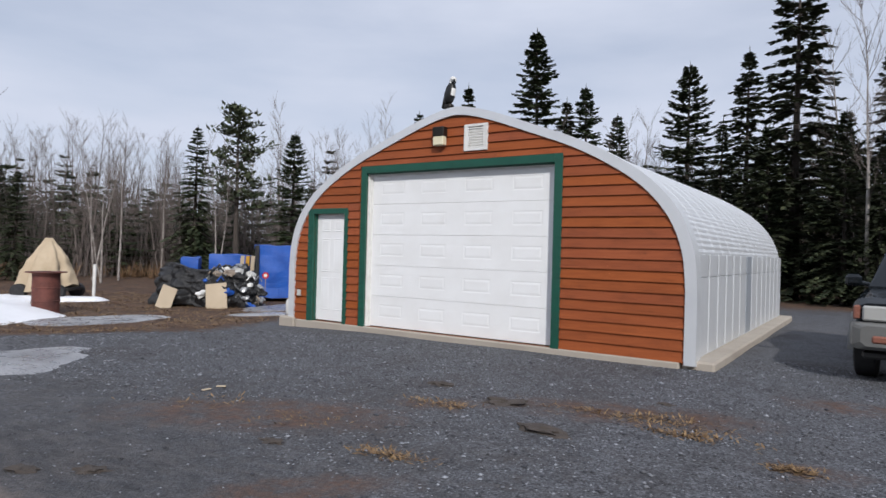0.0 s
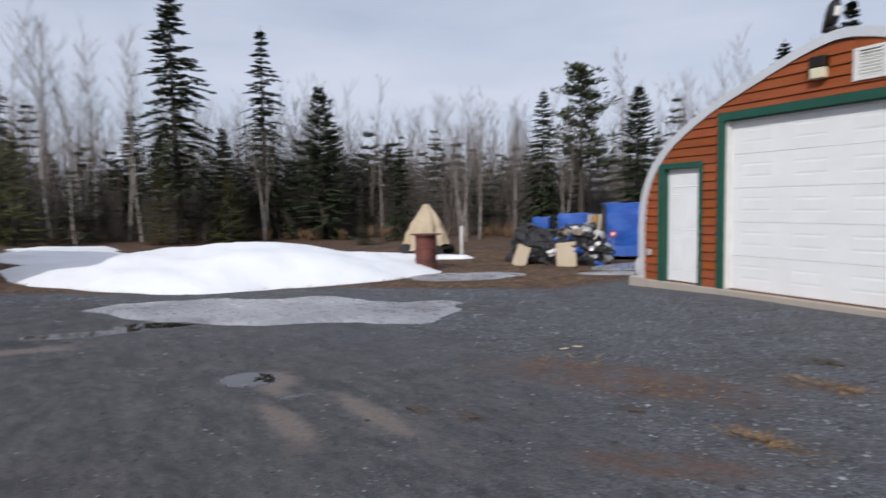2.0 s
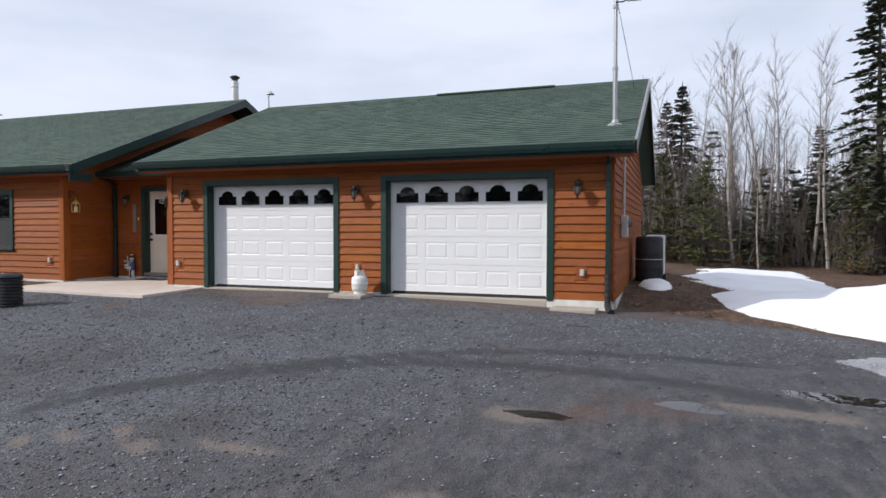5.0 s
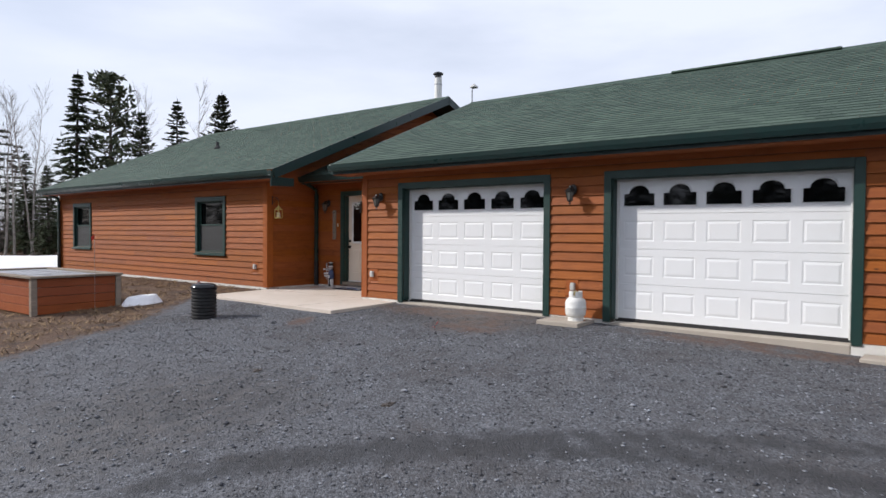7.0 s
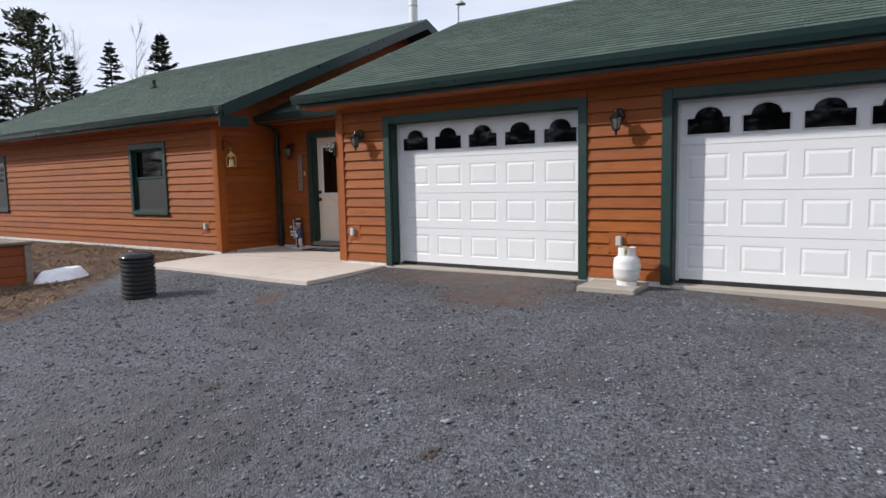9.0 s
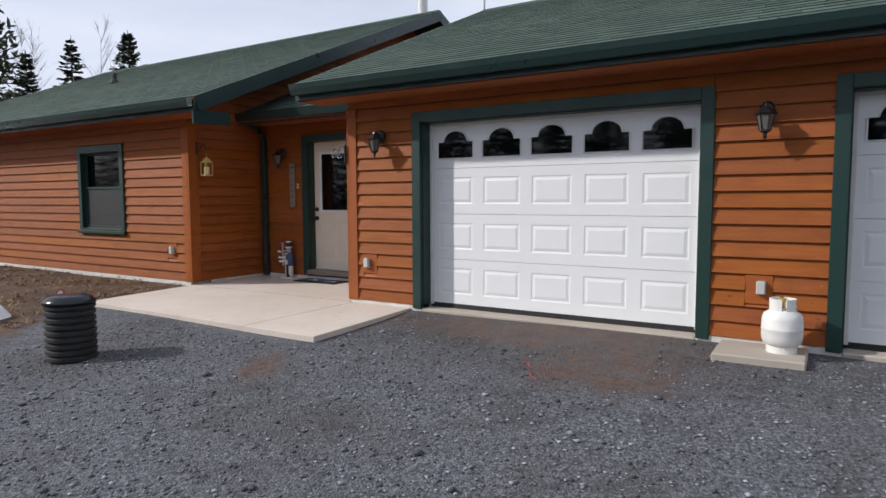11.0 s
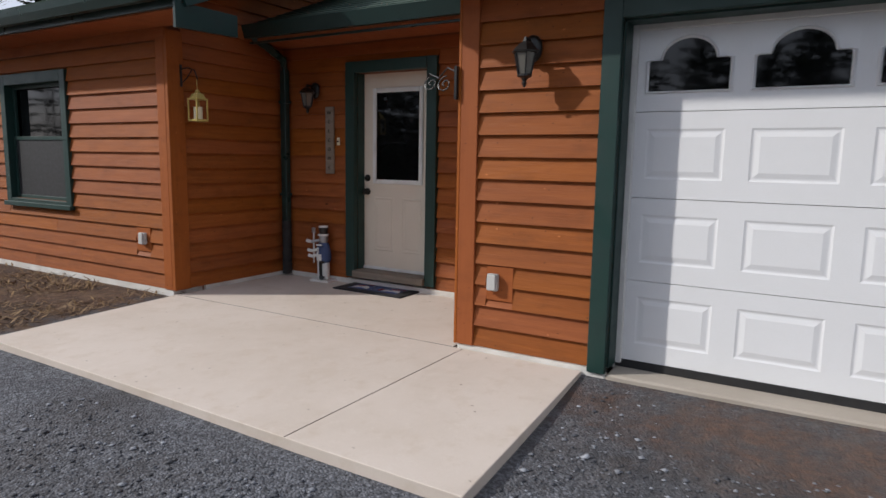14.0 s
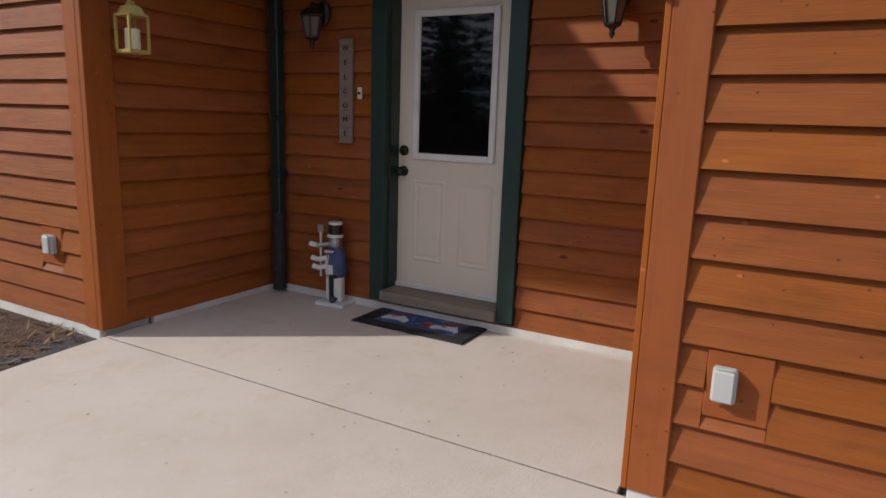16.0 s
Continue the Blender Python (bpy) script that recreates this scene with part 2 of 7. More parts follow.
BRASS = surface("pale_brass", (0.62, 0.5, 0.16), (0.45, 0.36, 0.1), 9, 0.35, metal=0.4, bump=0.0005)
WAX = surface("cream_wax", (0.75, 0.7, 0.5), (0.65, 0.6, 0.42), 6, 0.5)
RUST = surface("rusty_steel", (0.15, 0.045, 0.032), (0.055, 0.02, 0.016), 3.5, 0.75, bump=0.003, dirt=1.0)
CANVAS = surface("tan_canvas", (0.50, 0.405, 0.28), (0.38, 0.30, 0.20), 2.2, 0.8, bump=0.004, dirt=0.7)
BLUE_TARP = surface("blue_tarp", (0.02, 0.105, 0.46), (0.012, 0.06, 0.3), 2.5, 0.45, bump=0.006, dirt=0.7)
BLACK_TARP = surface("black_plastic_sheet", (0.02, 0.02, 0.021), (0.009, 0.009, 0.009), 3, 0.36, bump=0.012)
PLYWOOD = surface("pale_board", (0.52, 0.43, 0.31), (0.4, 0.32, 0.22), 3, 0.75)
PINE = wood("grey_wood", (0.30, 0.25, 0.2), (0.17, 0.14, 0.11), 0.8, False)
YELLOW = surface("yellow_paint", (0.55, 0.3, 0.03), (0.4, 0.2, 0.02), 6, 0.5)
BARK = surface("spruce_bark", (0.085, 0.07, 0.06), (0.04, 0.033, 0.028), 6, 0.9, bump=0.01, stretch=(1, 1, 0.3))
BIRCH = surface("pale_birch_bark", (0.40, 0.37, 0.34), (0.15, 0.125, 0.11), 5, 0.75, bump=0.004, dirt=1.0, stretch=(1, 1, 0.6))
TWIG = surface("bare_twigs", (0.18, 0.15, 0.135), (0.095, 0.076, 0.068), 4, 0.85)
CAR_PAINT = surface("dark_car_paint", (0.012, 0.016, 0.02), (0.008, 0.01, 0.012), 2, 0.18, metal=0.2, bump=0.0002)
CAR_GREY = surface("grey_bumper_paint", (0.2, 0.2, 0.19), (0.14, 0.14, 0.13), 3, 0.4, metal=0.3)
CHROME = surface("bright_chrome", (0.7, 0.7, 0.7), (0.6, 0.6, 0.6), 5, 0.12, metal=1.0, bump=0.0001)
RED_LENS = surface("red_lens", (0.5, 0.03, 0.02), (0.4, 0.02, 0.01), 5, 0.2)
AMBER_LENS = surface("amber_lens", (0.27, 0.11, 0.075), (0.2, 0.08, 0.055), 5, 0.2)
BLUE_CLOTH = surface("blue_paint", (0.06, 0.09, 0.2), (0.03, 0.05, 0.12), 9, 0.6)
NAVY_MAT = surface("charcoal_mat", (0.022, 0.022, 0.026), (0.012, 0.012, 0.014), 30, 0.95, bump=0.003)
SCREEN = surface("insect_screen", (0.02, 0.021, 0.023), (0.014, 0.015, 0.016), 30, 0.6)


def make_glass(name, tint, rough=0.02):
    """An opaque pane that mirrors the yard; a near-black tint puts the unlit room behind into its colour."""
    n = Nodes(name)
    return n.done(tint, n.span(n.noise(n.coords(), 5.0), 0.3, 0.7, rough, rough + 0.03), 0.0, Specular_IOR_Level=0.5)


DARK_GLASS = make_glass("window_glass", (0.003, 0.0035, 0.004))
CAR_GLASS = make_glass("car_glass", (0.01, 0.012, 0.013))
LAMP_GLASS = make_glass("lamp_glass", (0.13, 0.125, 0.11), 0.12)
HEAD_GLASS = make_glass("headlight_glass", (0.4, 0.4, 0.38), 0.1)


def shingle_material():
    n = Nodes("green_shingles")
    c = n.coords(world=True)
    isl = n.add("ShaderNodeNewGeometry").outputs["Random Per Island"]
    rnd = n.math("FRACT", n.math("ADD", isl, n.add("ShaderNodeObjectInfo").outputs["Random"]))
    col = n.mix(rnd, (0.024, 0.048, 0.037), (0.066, 0.104, 0.079))
    broad = n.noise(n.coords((1, 1, 0.4), world=True), 0.7, 4)
    col = n.mix(n.span(broad, 0.35, 0.7, 0.0, 0.5), col, (0.03, 0.05, 0.04))
    grit = n.noise(c, 220, 2)
    col = n.mix(n.span(grit, 0.45, 0.75, 0, 0.5), col, (0.09, 0.125, 0.1))
    n.bump(grit, 0.003)
    return n.done(col, 0.92)


SHINGLE = shingle_material()


def ground_material():
    n = Nodes("yard_ground")
    c = n.coords(world=True)
    warp = n.noise(c, 1.4, 5)
    warp2 = n.noise(c, 6.0, 4)
    chips = n.add("ShaderNodeTexVoronoi", Vector=c, Scale=75.0)
    chip2 = n.add("ShaderNodeTexVoronoi", Vector=c, Scale=120.0)
    tone = n.add("ShaderNodeSeparateColor", Color=chips.outputs["Color"]).outputs[0]
    tone2 = n.add("ShaderNodeSeparateColor", Color=chip2.outputs["Color"]).outputs[1]
    gravel = n.mix(n.span(tone, 0.1, 0.95), (0.05, 0.054, 0.064), (0.26, 0.27, 0.30))
    gravel = n.mix(n.span(tone2, 0.5, 1.0, 0.0, 0.6), gravel, (0.04, 0.042, 0.046))
    gravel = n.mix(n.span(chips.outputs["Distance"], 0.0, 0.5, 0.0, 0.45), gravel, (0.03, 0.03, 0.032))
    gravel = n.mix(n.span(warp, 0.45, 0.8, 0.0, 0.5), gravel, (0.058, 0.054, 0.054))
    gravel = n.mix(n.span(warp2, 0.55, 0.8, 0.0, 0.4), gravel, (0.035, 0.033, 0.033))

    clump = n.noise(c, 38.0, 6, 0.75)
    gravel = n.mix(n.span(clump, 0.5, 0.7, 0.0, 0.6), gravel, (0.30, 0.31, 0.34))
    gravel = n.mix(n.span(clump, 0.5, 0.33, 0.0, 0.75), gravel, (0.022, 0.022, 0.025))
    gravel = n.mix(n.span(n.noise(c, 0.55, 6, 0.65), 0.52, 0.68, 0.0, 0.55), gravel, (0.045, 0.037, 0.033))

    gravel = n.mix(n.span(n.noise(c, 3.4, 7, 0.7), 0.5, 0.66, 0.0, 0.5), gravel, (0.034, 0.033, 0.036))

    def mask(name, soft=0.25):
        v = n.math("ADD", n.attr(name), n.math("MULTIPLY", n.math("SUBTRACT", n.math("ADD", n.math("MULTIPLY", warp2, 0.6), n.math("MULTIPLY", clump, 0.4)), 0.5), 1.6))
        return n.span(v, 0.5 - soft, 0.5 + soft)

    straw = n.noise(n.coords((14, 60, 20), world=True), 1.0, 5, 0.7)
    grass = n.mix(n.span(straw, 0.35, 0.7), (0.032, 0.02, 0.014), (0.165, 0.086, 0.046))
    thatch = n.noise(c, 2.6, 7, 0.7)
    grass = n.mix(n.span(thatch, 0.52, 0.68, 0.0, 0.7), grass, (0.22, 0.14, 0.078))
    grass = n.mix(n.span(thatch, 0.47, 0.36, 0.0, 0.8), grass, (0.032, 0.022, 0.017))
    grass = n.mix(n.span(warp, 0.5, 0.75, 0, 0.6), grass, (0.055, 0.036, 0.026))
    soil = n.mix(n.span(n.noise(c, 18, 5), 0.3, 0.7), (0.05, 0.032, 0.024), (0.15, 0.076, 0.045))
    clay = n.mix(n.span(n.noise(c, 25, 4), 0.3, 0.7), (0.12, 0.098, 0.084), (0.21, 0.17, 0.145))
    col = n.mix(n.math("MULTIPLY", mask("wet_dim"), 0.74), gravel, n.mix(n.span(n.noise(n.coords((1.0, 2.4, 1), world=True), 2.6, 9, 0.8), 0.43, 0.6), (0.015, 0.0145, 0.015), (0.088, 0.078, 0.074)))
    col = n.mix(n.math("MULTIPLY", mask("clay"), 0.85), col, clay)
    col = n.mix(n.math("MULTIPLY", mask("rut", 0.25), 0.72), col, (0.018, 0.018, 0.02))
    col = n.mix(n.math("MULTIPLY", mask("soil", 0.35), n.span(n.noise(c, 3.2, 9, 0.75), 0.38, 0.58, 0.0, 0.85)), col, soil)
    col = n.mix(mask("grass", 0.15), col, grass)
    pud = n.span(n.math("ADD", n.attr("puddle"), n.math("MULTIPLY", n.math("SUBTRACT", warp2, 0.5), 0.35)), 0.45, 0.6)
    col = n.mix(pud, col, (0.03, 0.026, 0.022))
    rough = n.span(pud, 0, 1, 0.9, 0.04)
    rough = n.math("SUBTRACT", rough, n.math("MULTIPLY", mask("wet_dim"), 0.3), True)
    h = n.math("ADD", n.math("MULTIPLY", chips.outputs["Distance"], -0.6), n.math("MULTIPLY", warp2, 0.5))
    h = n.math("ADD", h, n.math("MULTIPLY", n.math("MULTIPLY", straw, n.attr("grass")), 1.5))
    n.bump(n.math("MULTIPLY", h, n.math("SUBTRACT", 1.0, pud)), 0.02, 0.8)
    return n.done(col, rough)


GROUND = ground_material()


def stone_material():
    n = Nodes("gravel_stone")
    rnd = n.add("ShaderNodeNewGeometry").outputs["Random Per Island"]
    col = n.mix(n.math("POWER", rnd, 2.2), (0.045, 0.048, 0.058), (0.38, 0.40, 0.44))
    col = n.mix(n.span(n.noise(n.coords(world=True), 1.4, 5), 0.42, 0.72, 0.0, 0.6), col, (0.05, 0.045, 0.042))
    return n.done(col, 0.8)


STONE = stone_material()


def snow_material(name, light, dark, rough, melt):
    n = Nodes(name)
    c = n.coords(world=True)
    broad, fine = n.noise(c, 0.9, 6, 0.6), n.noise(c, 30, 4)
    col = n.mix(n.span(broad, 0.45, 0.72, 0, melt), light, dark)
    n.bump(n.math("ADD", n.math("MULTIPLY", fine, 0.25), broad), 0.05, 0.7)
    return n.done(col, rough, Subsurface_Weight=0.0)


SNOW = snow_material("old_snow", (0.86, 0.87, 0.89), (0.70, 0.71, 0.73), 0.6, 0.5)


def ice_material():
    """Rotten grey ice: milky and clear patches, streaks and dark grit frozen in."""
    n = Nodes("grey_slush_ice")
    c = n.coords(world=True)
    broad, mid = n.noise(c, 0.8, 6, 0.6), n.noise(n.coords((1.0, 2.2, 1.0), world=True), 3.2, 8, 0.72)
    grit = n.noise(c, 45, 4, 0.7)
    col = n.mix(n.span(broad, 0.38, 0.66), (0.36, 0.365, 0.38), (0.15, 0.15, 0.158))
    col = n.mix(n.span(mid, 0.45, 0.72, 0.0, 0.4), col, (0.47, 0.475, 0.49))
    col = n.mix(n.span(mid, 0.45, 0.28, 0.0, 0.4), col, (0.11, 0.108, 0.11))
    col = n.mix(n.span(grit, 0.6, 0.72, 0.0, 0.6), col, (0.07, 0.065, 0.062))
    n.bump(n.math("ADD", n.math("MULTIPLY", grit, 0.2), mid), 0.03, 0.5)
    return n.done(col, n.span(mid, 0.3, 0.7, 0.12, 0.5))


ICE = ice_material()


def foliage(name, a, b):
    n = Nodes(name)
    isl = n.add("ShaderNodeNewGeometry").outputs["Random Per Island"]
    obj = n.add("ShaderNodeObjectInfo").outputs["Random"]
    col = n.mix(isl, a, b)
    col = n.add("ShaderNodeHueSaturation", Color=col, Hue=n.span(obj, 0, 1, 0.485, 0.515), Value=n.span(obj, 0, 1, 0.8, 1.25)).outputs["Color"]
    return n.done(col, 0.7)


NEEDLES = foliage("spruce_needles", (0.022, 0.034, 0.016), (0.078, 0.092, 0.042))
PINE_NEEDLES = foliage("pine_needles", (0.08, 0.09, 0.03), (0.16, 0.16, 0.055))
DRY_GRASS = foliage("dry_grass_blades", (0.07, 0.035, 0.018), (0.32, 0.21, 0.10))

# ---- the ground ----
def lerp_list(v, table):
    """Reads a table of (key, value) pairs between its rows."""
    return np.interp(v, [a for a, b in table], [b for a, b in table])


def ground_z(x, y):
    x, y = np.asarray(x, float), np.asarray(y, float)
    rise = np.interp(-x, [5.0, 8.0, 11.0, 13.2, 60], [0.0, 0.23, 0.385, 0.425, 0.42])
    slope = np.interp(y, [-6.0, -1.5, 2.5, 8.0], [1.0, 0.74, 0.12, -0.3])
    near_shed = np.interp(y, [2.0, 8.0], [0.0, 1.0])
    bank = np.clip((-x - 13.6) / 1.8, 0, 1) * np.clip((24 + x) / 4, 0, 1) * np.clip(1 - np.abs(y + 1.0) / 2.6, 0, 1)
    z = -0.20 + rise * slope + 0.11 * near_shed + 0.26 * bank
    return z + 0.012 * np.sin(1.7 * x + 0.6 * y) * np.cos(1.1 * y - 0.4 * x)


def blob(x, y, cx, cy, rx, ry, turn=0.0):
    """1 at the middle of an oval, 0.5 on its rim, 0 far off."""
    a = radians(turn)
    u, v = (x - cx) * math.cos(a) + (y - cy) * math.sin(a), -(x - cx) * math.sin(a) + (y - cy) * math.cos(a)
    d = np.sqrt((u / rx) ** 2 + (v / ry) ** 2)
    return np.clip(1.75 - 1.25 * d, 0.0, 1.2) / 1.0 * 0.9 if rx < 0.7 or ry < 0.7 else np.clip(1.0 - 0.5 * d, 0.0, 1.0)


def spread(a, b, step, far):
    """Even steps from a to b, then wider and wider ones out to far."""
    mid = list(np.arange(a, b + step / 2, step))
    out, d = [], step
    while (out[-1] if out else 0) < far:
        d *= 1.35
        out.append((out[-1] if out else 0) + d)
    return np.array([a - v for v in reversed(out)] + mid + [b + v for v in out])


def patches(X, Y):
    """Where soil, wet or simply darkened ground, pale clay tracks, dark wheel ruts and puddles lie in the yard."""
    ring = lambda cx, cy, r, w: np.clip(1.0 - np.abs(np.hypot(X - cx, Y - cy) - r) / w * 0.5, 0, 1)
    return {
        "soil": np.maximum.reduce([blob(X, Y, -3.7, 4.75, 1.3, 0.5, 25), blob(X, Y, -10.4, -9.85, 0.4, 0.2, 30), blob(X, Y, -0.8, 6.45, 1.2, 0.4, 10), blob(X, Y, -2.4, 5.9, 0.5, 0.2, 20), blob(X, Y, -7.35, -1.38, 0.3, 0.25, 0),
                                   blob(X, Y, -12.55, -8.4, 0.55, 1.9, 0), blob(X, Y, -2.2, 3.6, 0.6, 0.2, 40), blob(X, Y, -12.6, -3.8, 0.4, 1.6, 0), blob(X, Y, -11.6, -7.4, 0.6, 0.6, 0),
                                   blob(X, Y, 0.74, 5.54, 0.3, 0.2, 0), blob(X, Y, -12.9, -1.2, 0.5, 0.9, 0), blob(X, Y, 1.2, 7.8, 0.6, 0.3, 0), blob(X, Y, -7.7, -0.9, 0.25, 0.5, 0)]),
        # Blobs at (-4.4, -1.8) and (-6.9, -7.4) also paint in lens corner falloff.
        "wet_dim": np.maximum.reduce([blob(X, Y, -5.5, 1.0, 4.4, 3.6, 20), blob(X, Y, -9.6, 1.4, 2.2, 1.6, 0), blob(X, Y, -3.0, 0.5, 2.5, 2.5, 0), blob(X, Y, -4.4, -1.8, 2.6, 2.2, 0), blob(X, Y, -6.9, -7.4, 1.2, 1.0, 0), blob(X, Y, -12.3, -8.2, 0.9, 1.7, 0)]),
        "clay": np.maximum.reduce([blob(X, Y, -4.38, 1.98, 0.75, 0.13, -8), blob(X, Y, -4.2, 2.64, 0.75, 0.12, 0), blob(X, Y, -7.15, -1.9, 0.2, 0.3, 0), blob(X, Y, -5.5, 2.3, 0.5, 0.16, -25),
                                   blob(X, Y, -8.0, 0.3, 0.14, 0.9, 8), blob(X, Y, -5.45, -2.05, 0.14, 0.24, 0), blob(X, Y, -5.65, -4.3, 0.07, 0.6, 20), blob(X, Y, -5.85, -3.4, 0.06, 0.6, 5), blob(X, Y, -5.55, -5.2, 0.06, 0.9, 30)]),
        "rut": np.maximum(ring(-3.49, -1.47, 5.19, 0.15) * (X < -5.5), ring(-1.63, 0.78, 8.26, 0.13) * (X < -6.5)) * (Y < 0.5) * (Y > -6.2),
        "puddle": np.maximum.reduce([blob(X, Y, -7.22, -1.72, 0.13, 0.34, 0), blob(X, Y, -7.86, -0.5, 0.15, 0.4, 0), blob(X, Y, -8.75, 1.0, 0.2, 0.8, 5), blob(X, Y, -9.1, 2.0, 0.3, 0.7, 0), blob(X, Y, -5.75, 2.12, 0.3, 0.3, 0),
                                     blob(X, Y, -5.5, -2.02, 0.09, 0.16, 0), blob(X, Y, -8.1, 0.75, 0.08, 0.5, 0), blob(X, Y, -5.0, 2.3, 0.2, 0.12, 0)]),
    }


def build_ground():
    xs, ys = spread(-24, 4, 0.2, 1500), spread(-18, 14, 0.2, 1500)
    gx, gy = np.meshgrid(xs, ys)
    gz = ground_z(gx, gy)
    nx, ny = len(xs), len(ys)
    verts = np.stack([gx, gy, gz], -1).reshape(-1, 3)
    i = (np.arange(ny - 1)[:, None] * nx + np.arange(nx - 1)[None, :]).ravel()
    faces = np.stack([i, i + 1, i + 1 + nx, i + nx], -1)
    me = bpy.data.meshes.new("ground")
    me.from_pydata(verts.tolist(), [], faces.tolist())
    for p in me.polygons:
        p.use_smooth = True
    X, Y = gx.ravel(), gy.ravel()
    edge = np.interp(Y, [-40, -1.6, 1.0, 3.0, 5.7, 7.2, 8.6, 11.0, 14, 24, 40], [-13.4, -13.4, -13.0, -12.2, -11.5, -9.9, -8.5, -8.6, -9, -9, -9])
    north = np.clip(0.5 + (edge - X) / 1.6, 0, 1)
    bend = np.interp(X, [-13, -11.2, -9.7, -8.4, -6, 0], [-14.3, -14.2, -12.9, -11.9, -11.0, -10.5])
    south = np.clip(0.5 + (bend - Y) / 1.2, 0, 1)
    far = np.clip(0.5 + (Y - 22) / 4, 0, 1) + np.clip(0.5 + (X - 14) / 4, 0, 1) + np.clip(0.5 + (-30 - Y) / 4, 0, 1)
    masks = {"grass": np.clip(np.maximum.reduce([north, south, far]), 0, 1), **patches(X, Y)}
    for name, values in masks.items():
        me.attributes.new(name, "FLOAT", "POINT").data.foreach_set("value", np.ascontiguousarray(values, dtype=np.float32))
    me.materials.append(GROUND)
    ob = tagged(new("ground", me), "dark grey crushed gravel yard edged with dead brown grass", "ground", kind="structure")
    WM[ob] = I4
    return ob


GROUND_OB = build_ground()


def heap(name, material, label, category, height_at, x0, x1, y0, y1, step):
    """A sheet lying on the ground wherever height_at(x, y) is above zero, thinned to nothing at its rim."""
    xs, ys = np.arange(x0, x1 + step, step), np.arange(y0, y1 + step, step)
    gx, gy = np.meshgrid(xs, ys)
    h = height_at(gx, gy)
    z = ground_z(gx, gy) + np.maximum(h, -0.03)
    keep = h > -0.03
    nx = len(xs)
    index, verts = {}, []
    faces = []
    for j in range(len(ys) - 1):
        for i in range(nx - 1):
            cell = ((j, i), (j, i + 1), (j + 1, i + 1), (j + 1, i))
            if any(keep[a] for a in cell):
                f = []
                for a in cell:
                    if a not in index:
                        index[a] = len(verts)
                        verts.append((gx[a], gy[a], z[a]))
                    f.append(index[a])
                faces.append(f)
    me = bpy.data.meshes.new(name)
    me.from_pydata(verts, [], faces)
    for p in me.polygons:
        p.use_smooth = True
    me.materials.append(material)
    ob = tagged(new(name, me), label, category, kind="structure")
    WM[ob] = I4
    return ob


def field(scale, seed):
    """Smooth random relief over the plan, between about -1 and 1."""
    return np.vectorize(lambda x, y: noise.fractal(Vector((x * scale, y * scale, seed)), 1.0, 2.0, 4))


def oval(x, y, cx, cy, rx, ry, turn=0.0):
    a = radians(turn)
    u, v = (x - cx) * math.cos(a) + (y - cy) * math.sin(a), -(x - cx) * math.sin(a) + (y - cy) * math.cos(a)
    return 1 - np.sqrt((u / rx) ** 2 + (v / ry) ** 2)


def bank_height(x, y):
    d = oval(x, y, -15.1, 4.8, 3.25, 4.8, -12) + 0.10 * field(0.5, 3.0)(x, y)
    return 1.02 * np.clip(d, -0.1, 1) ** 1 * np.where(d > 0, 1.35 - 0.6 * np.clip(d, 0, 1), 1) + 0.05 * field(1.3, 9.0)(x, y) * np.clip(d * 4, 0, 1)


heap("snow_bank", SNOW, "wide melting bank of white snow beside the yard", "snow", bank_height, -21.5, -10.5, -1.5, 10.5, 0.16)


def sheet(cx, cy, rx, ry, turn, seed, thick=0.03):
    f = field(0.7, seed)
    return lambda x, y: np.clip((oval(x, y, cx, cy, rx, ry, turn) + 0.32 * f(x, y)) * 0.5, -0.1, thick)


heap("ice_sheet", ICE, "flat grey melting ice sheet on the gravel", "ice", sheet(-9.2, 3.8, 1.25, 2.9, -38, 5.0), -13.5, -5.0, -0.5, 8.5, 0.12)
heap("ice_patch", ICE, "thin grey ice patch near the barrel", "ice", sheet(-11.5, 8.9, 0.75, 1.3, -30, 6.0), -14, -8, 5, 12, 0.12)
heap("ice_patch", ICE, "thin grey ice patch beside the covered pile", "ice", sheet(-10.4, 13.6, 0.8, 1.6, 0, 7.0), -13, -8, 11, 17, 0.15)
heap("snow_patch", SNOW, "low patch of old snow by the canvas cover", "snow", sheet(-16.6, 11.0, 1.5, 0.5, 40, 3.0, 0.1), -19, -14, 9, 13, 0.12)
heap("ice_patch", ICE, "thin strip of ice on the grass by the shed", "ice", sheet(-9.6, 11.6, 0.3, 0.9, -50, 4.0), -11.5, -8.3, 10, 13, 0.08)
heap("snow_patch", SNOW, "patch of old snow near the covered boat", "snow", sheet(-18.5, 9.3, 2.6, 1.2, 30, 8.0, 0.12), -22, -14, 6, 13, 0.16)
heap("snow_patch", SNOW, "strip of snow behind the garage", "snow", sheet(-23.5, 1.6, 6.0, 1.9, -6, 8.5, 0.16), -31, -17, -2, 6, 0.2)
heap("snow_patch", SNOW, "small leftover snow beside the garage wall", "snow", sheet(-16.0, -1.05, 0.9, 0.35, 0, 4.5, 0.08), -17.5, -13.2, -1.6, -0.3, 0.1)
heap("snow_field", SNOW, "patch of snow on the lawn beyond the house", "snow", sheet(-13.5, -31, 7, 4.0, 0, 2.5, 0.25), -24, -3, -37, -25, 0.35)

# ---- boards ----
BOARDS = {}


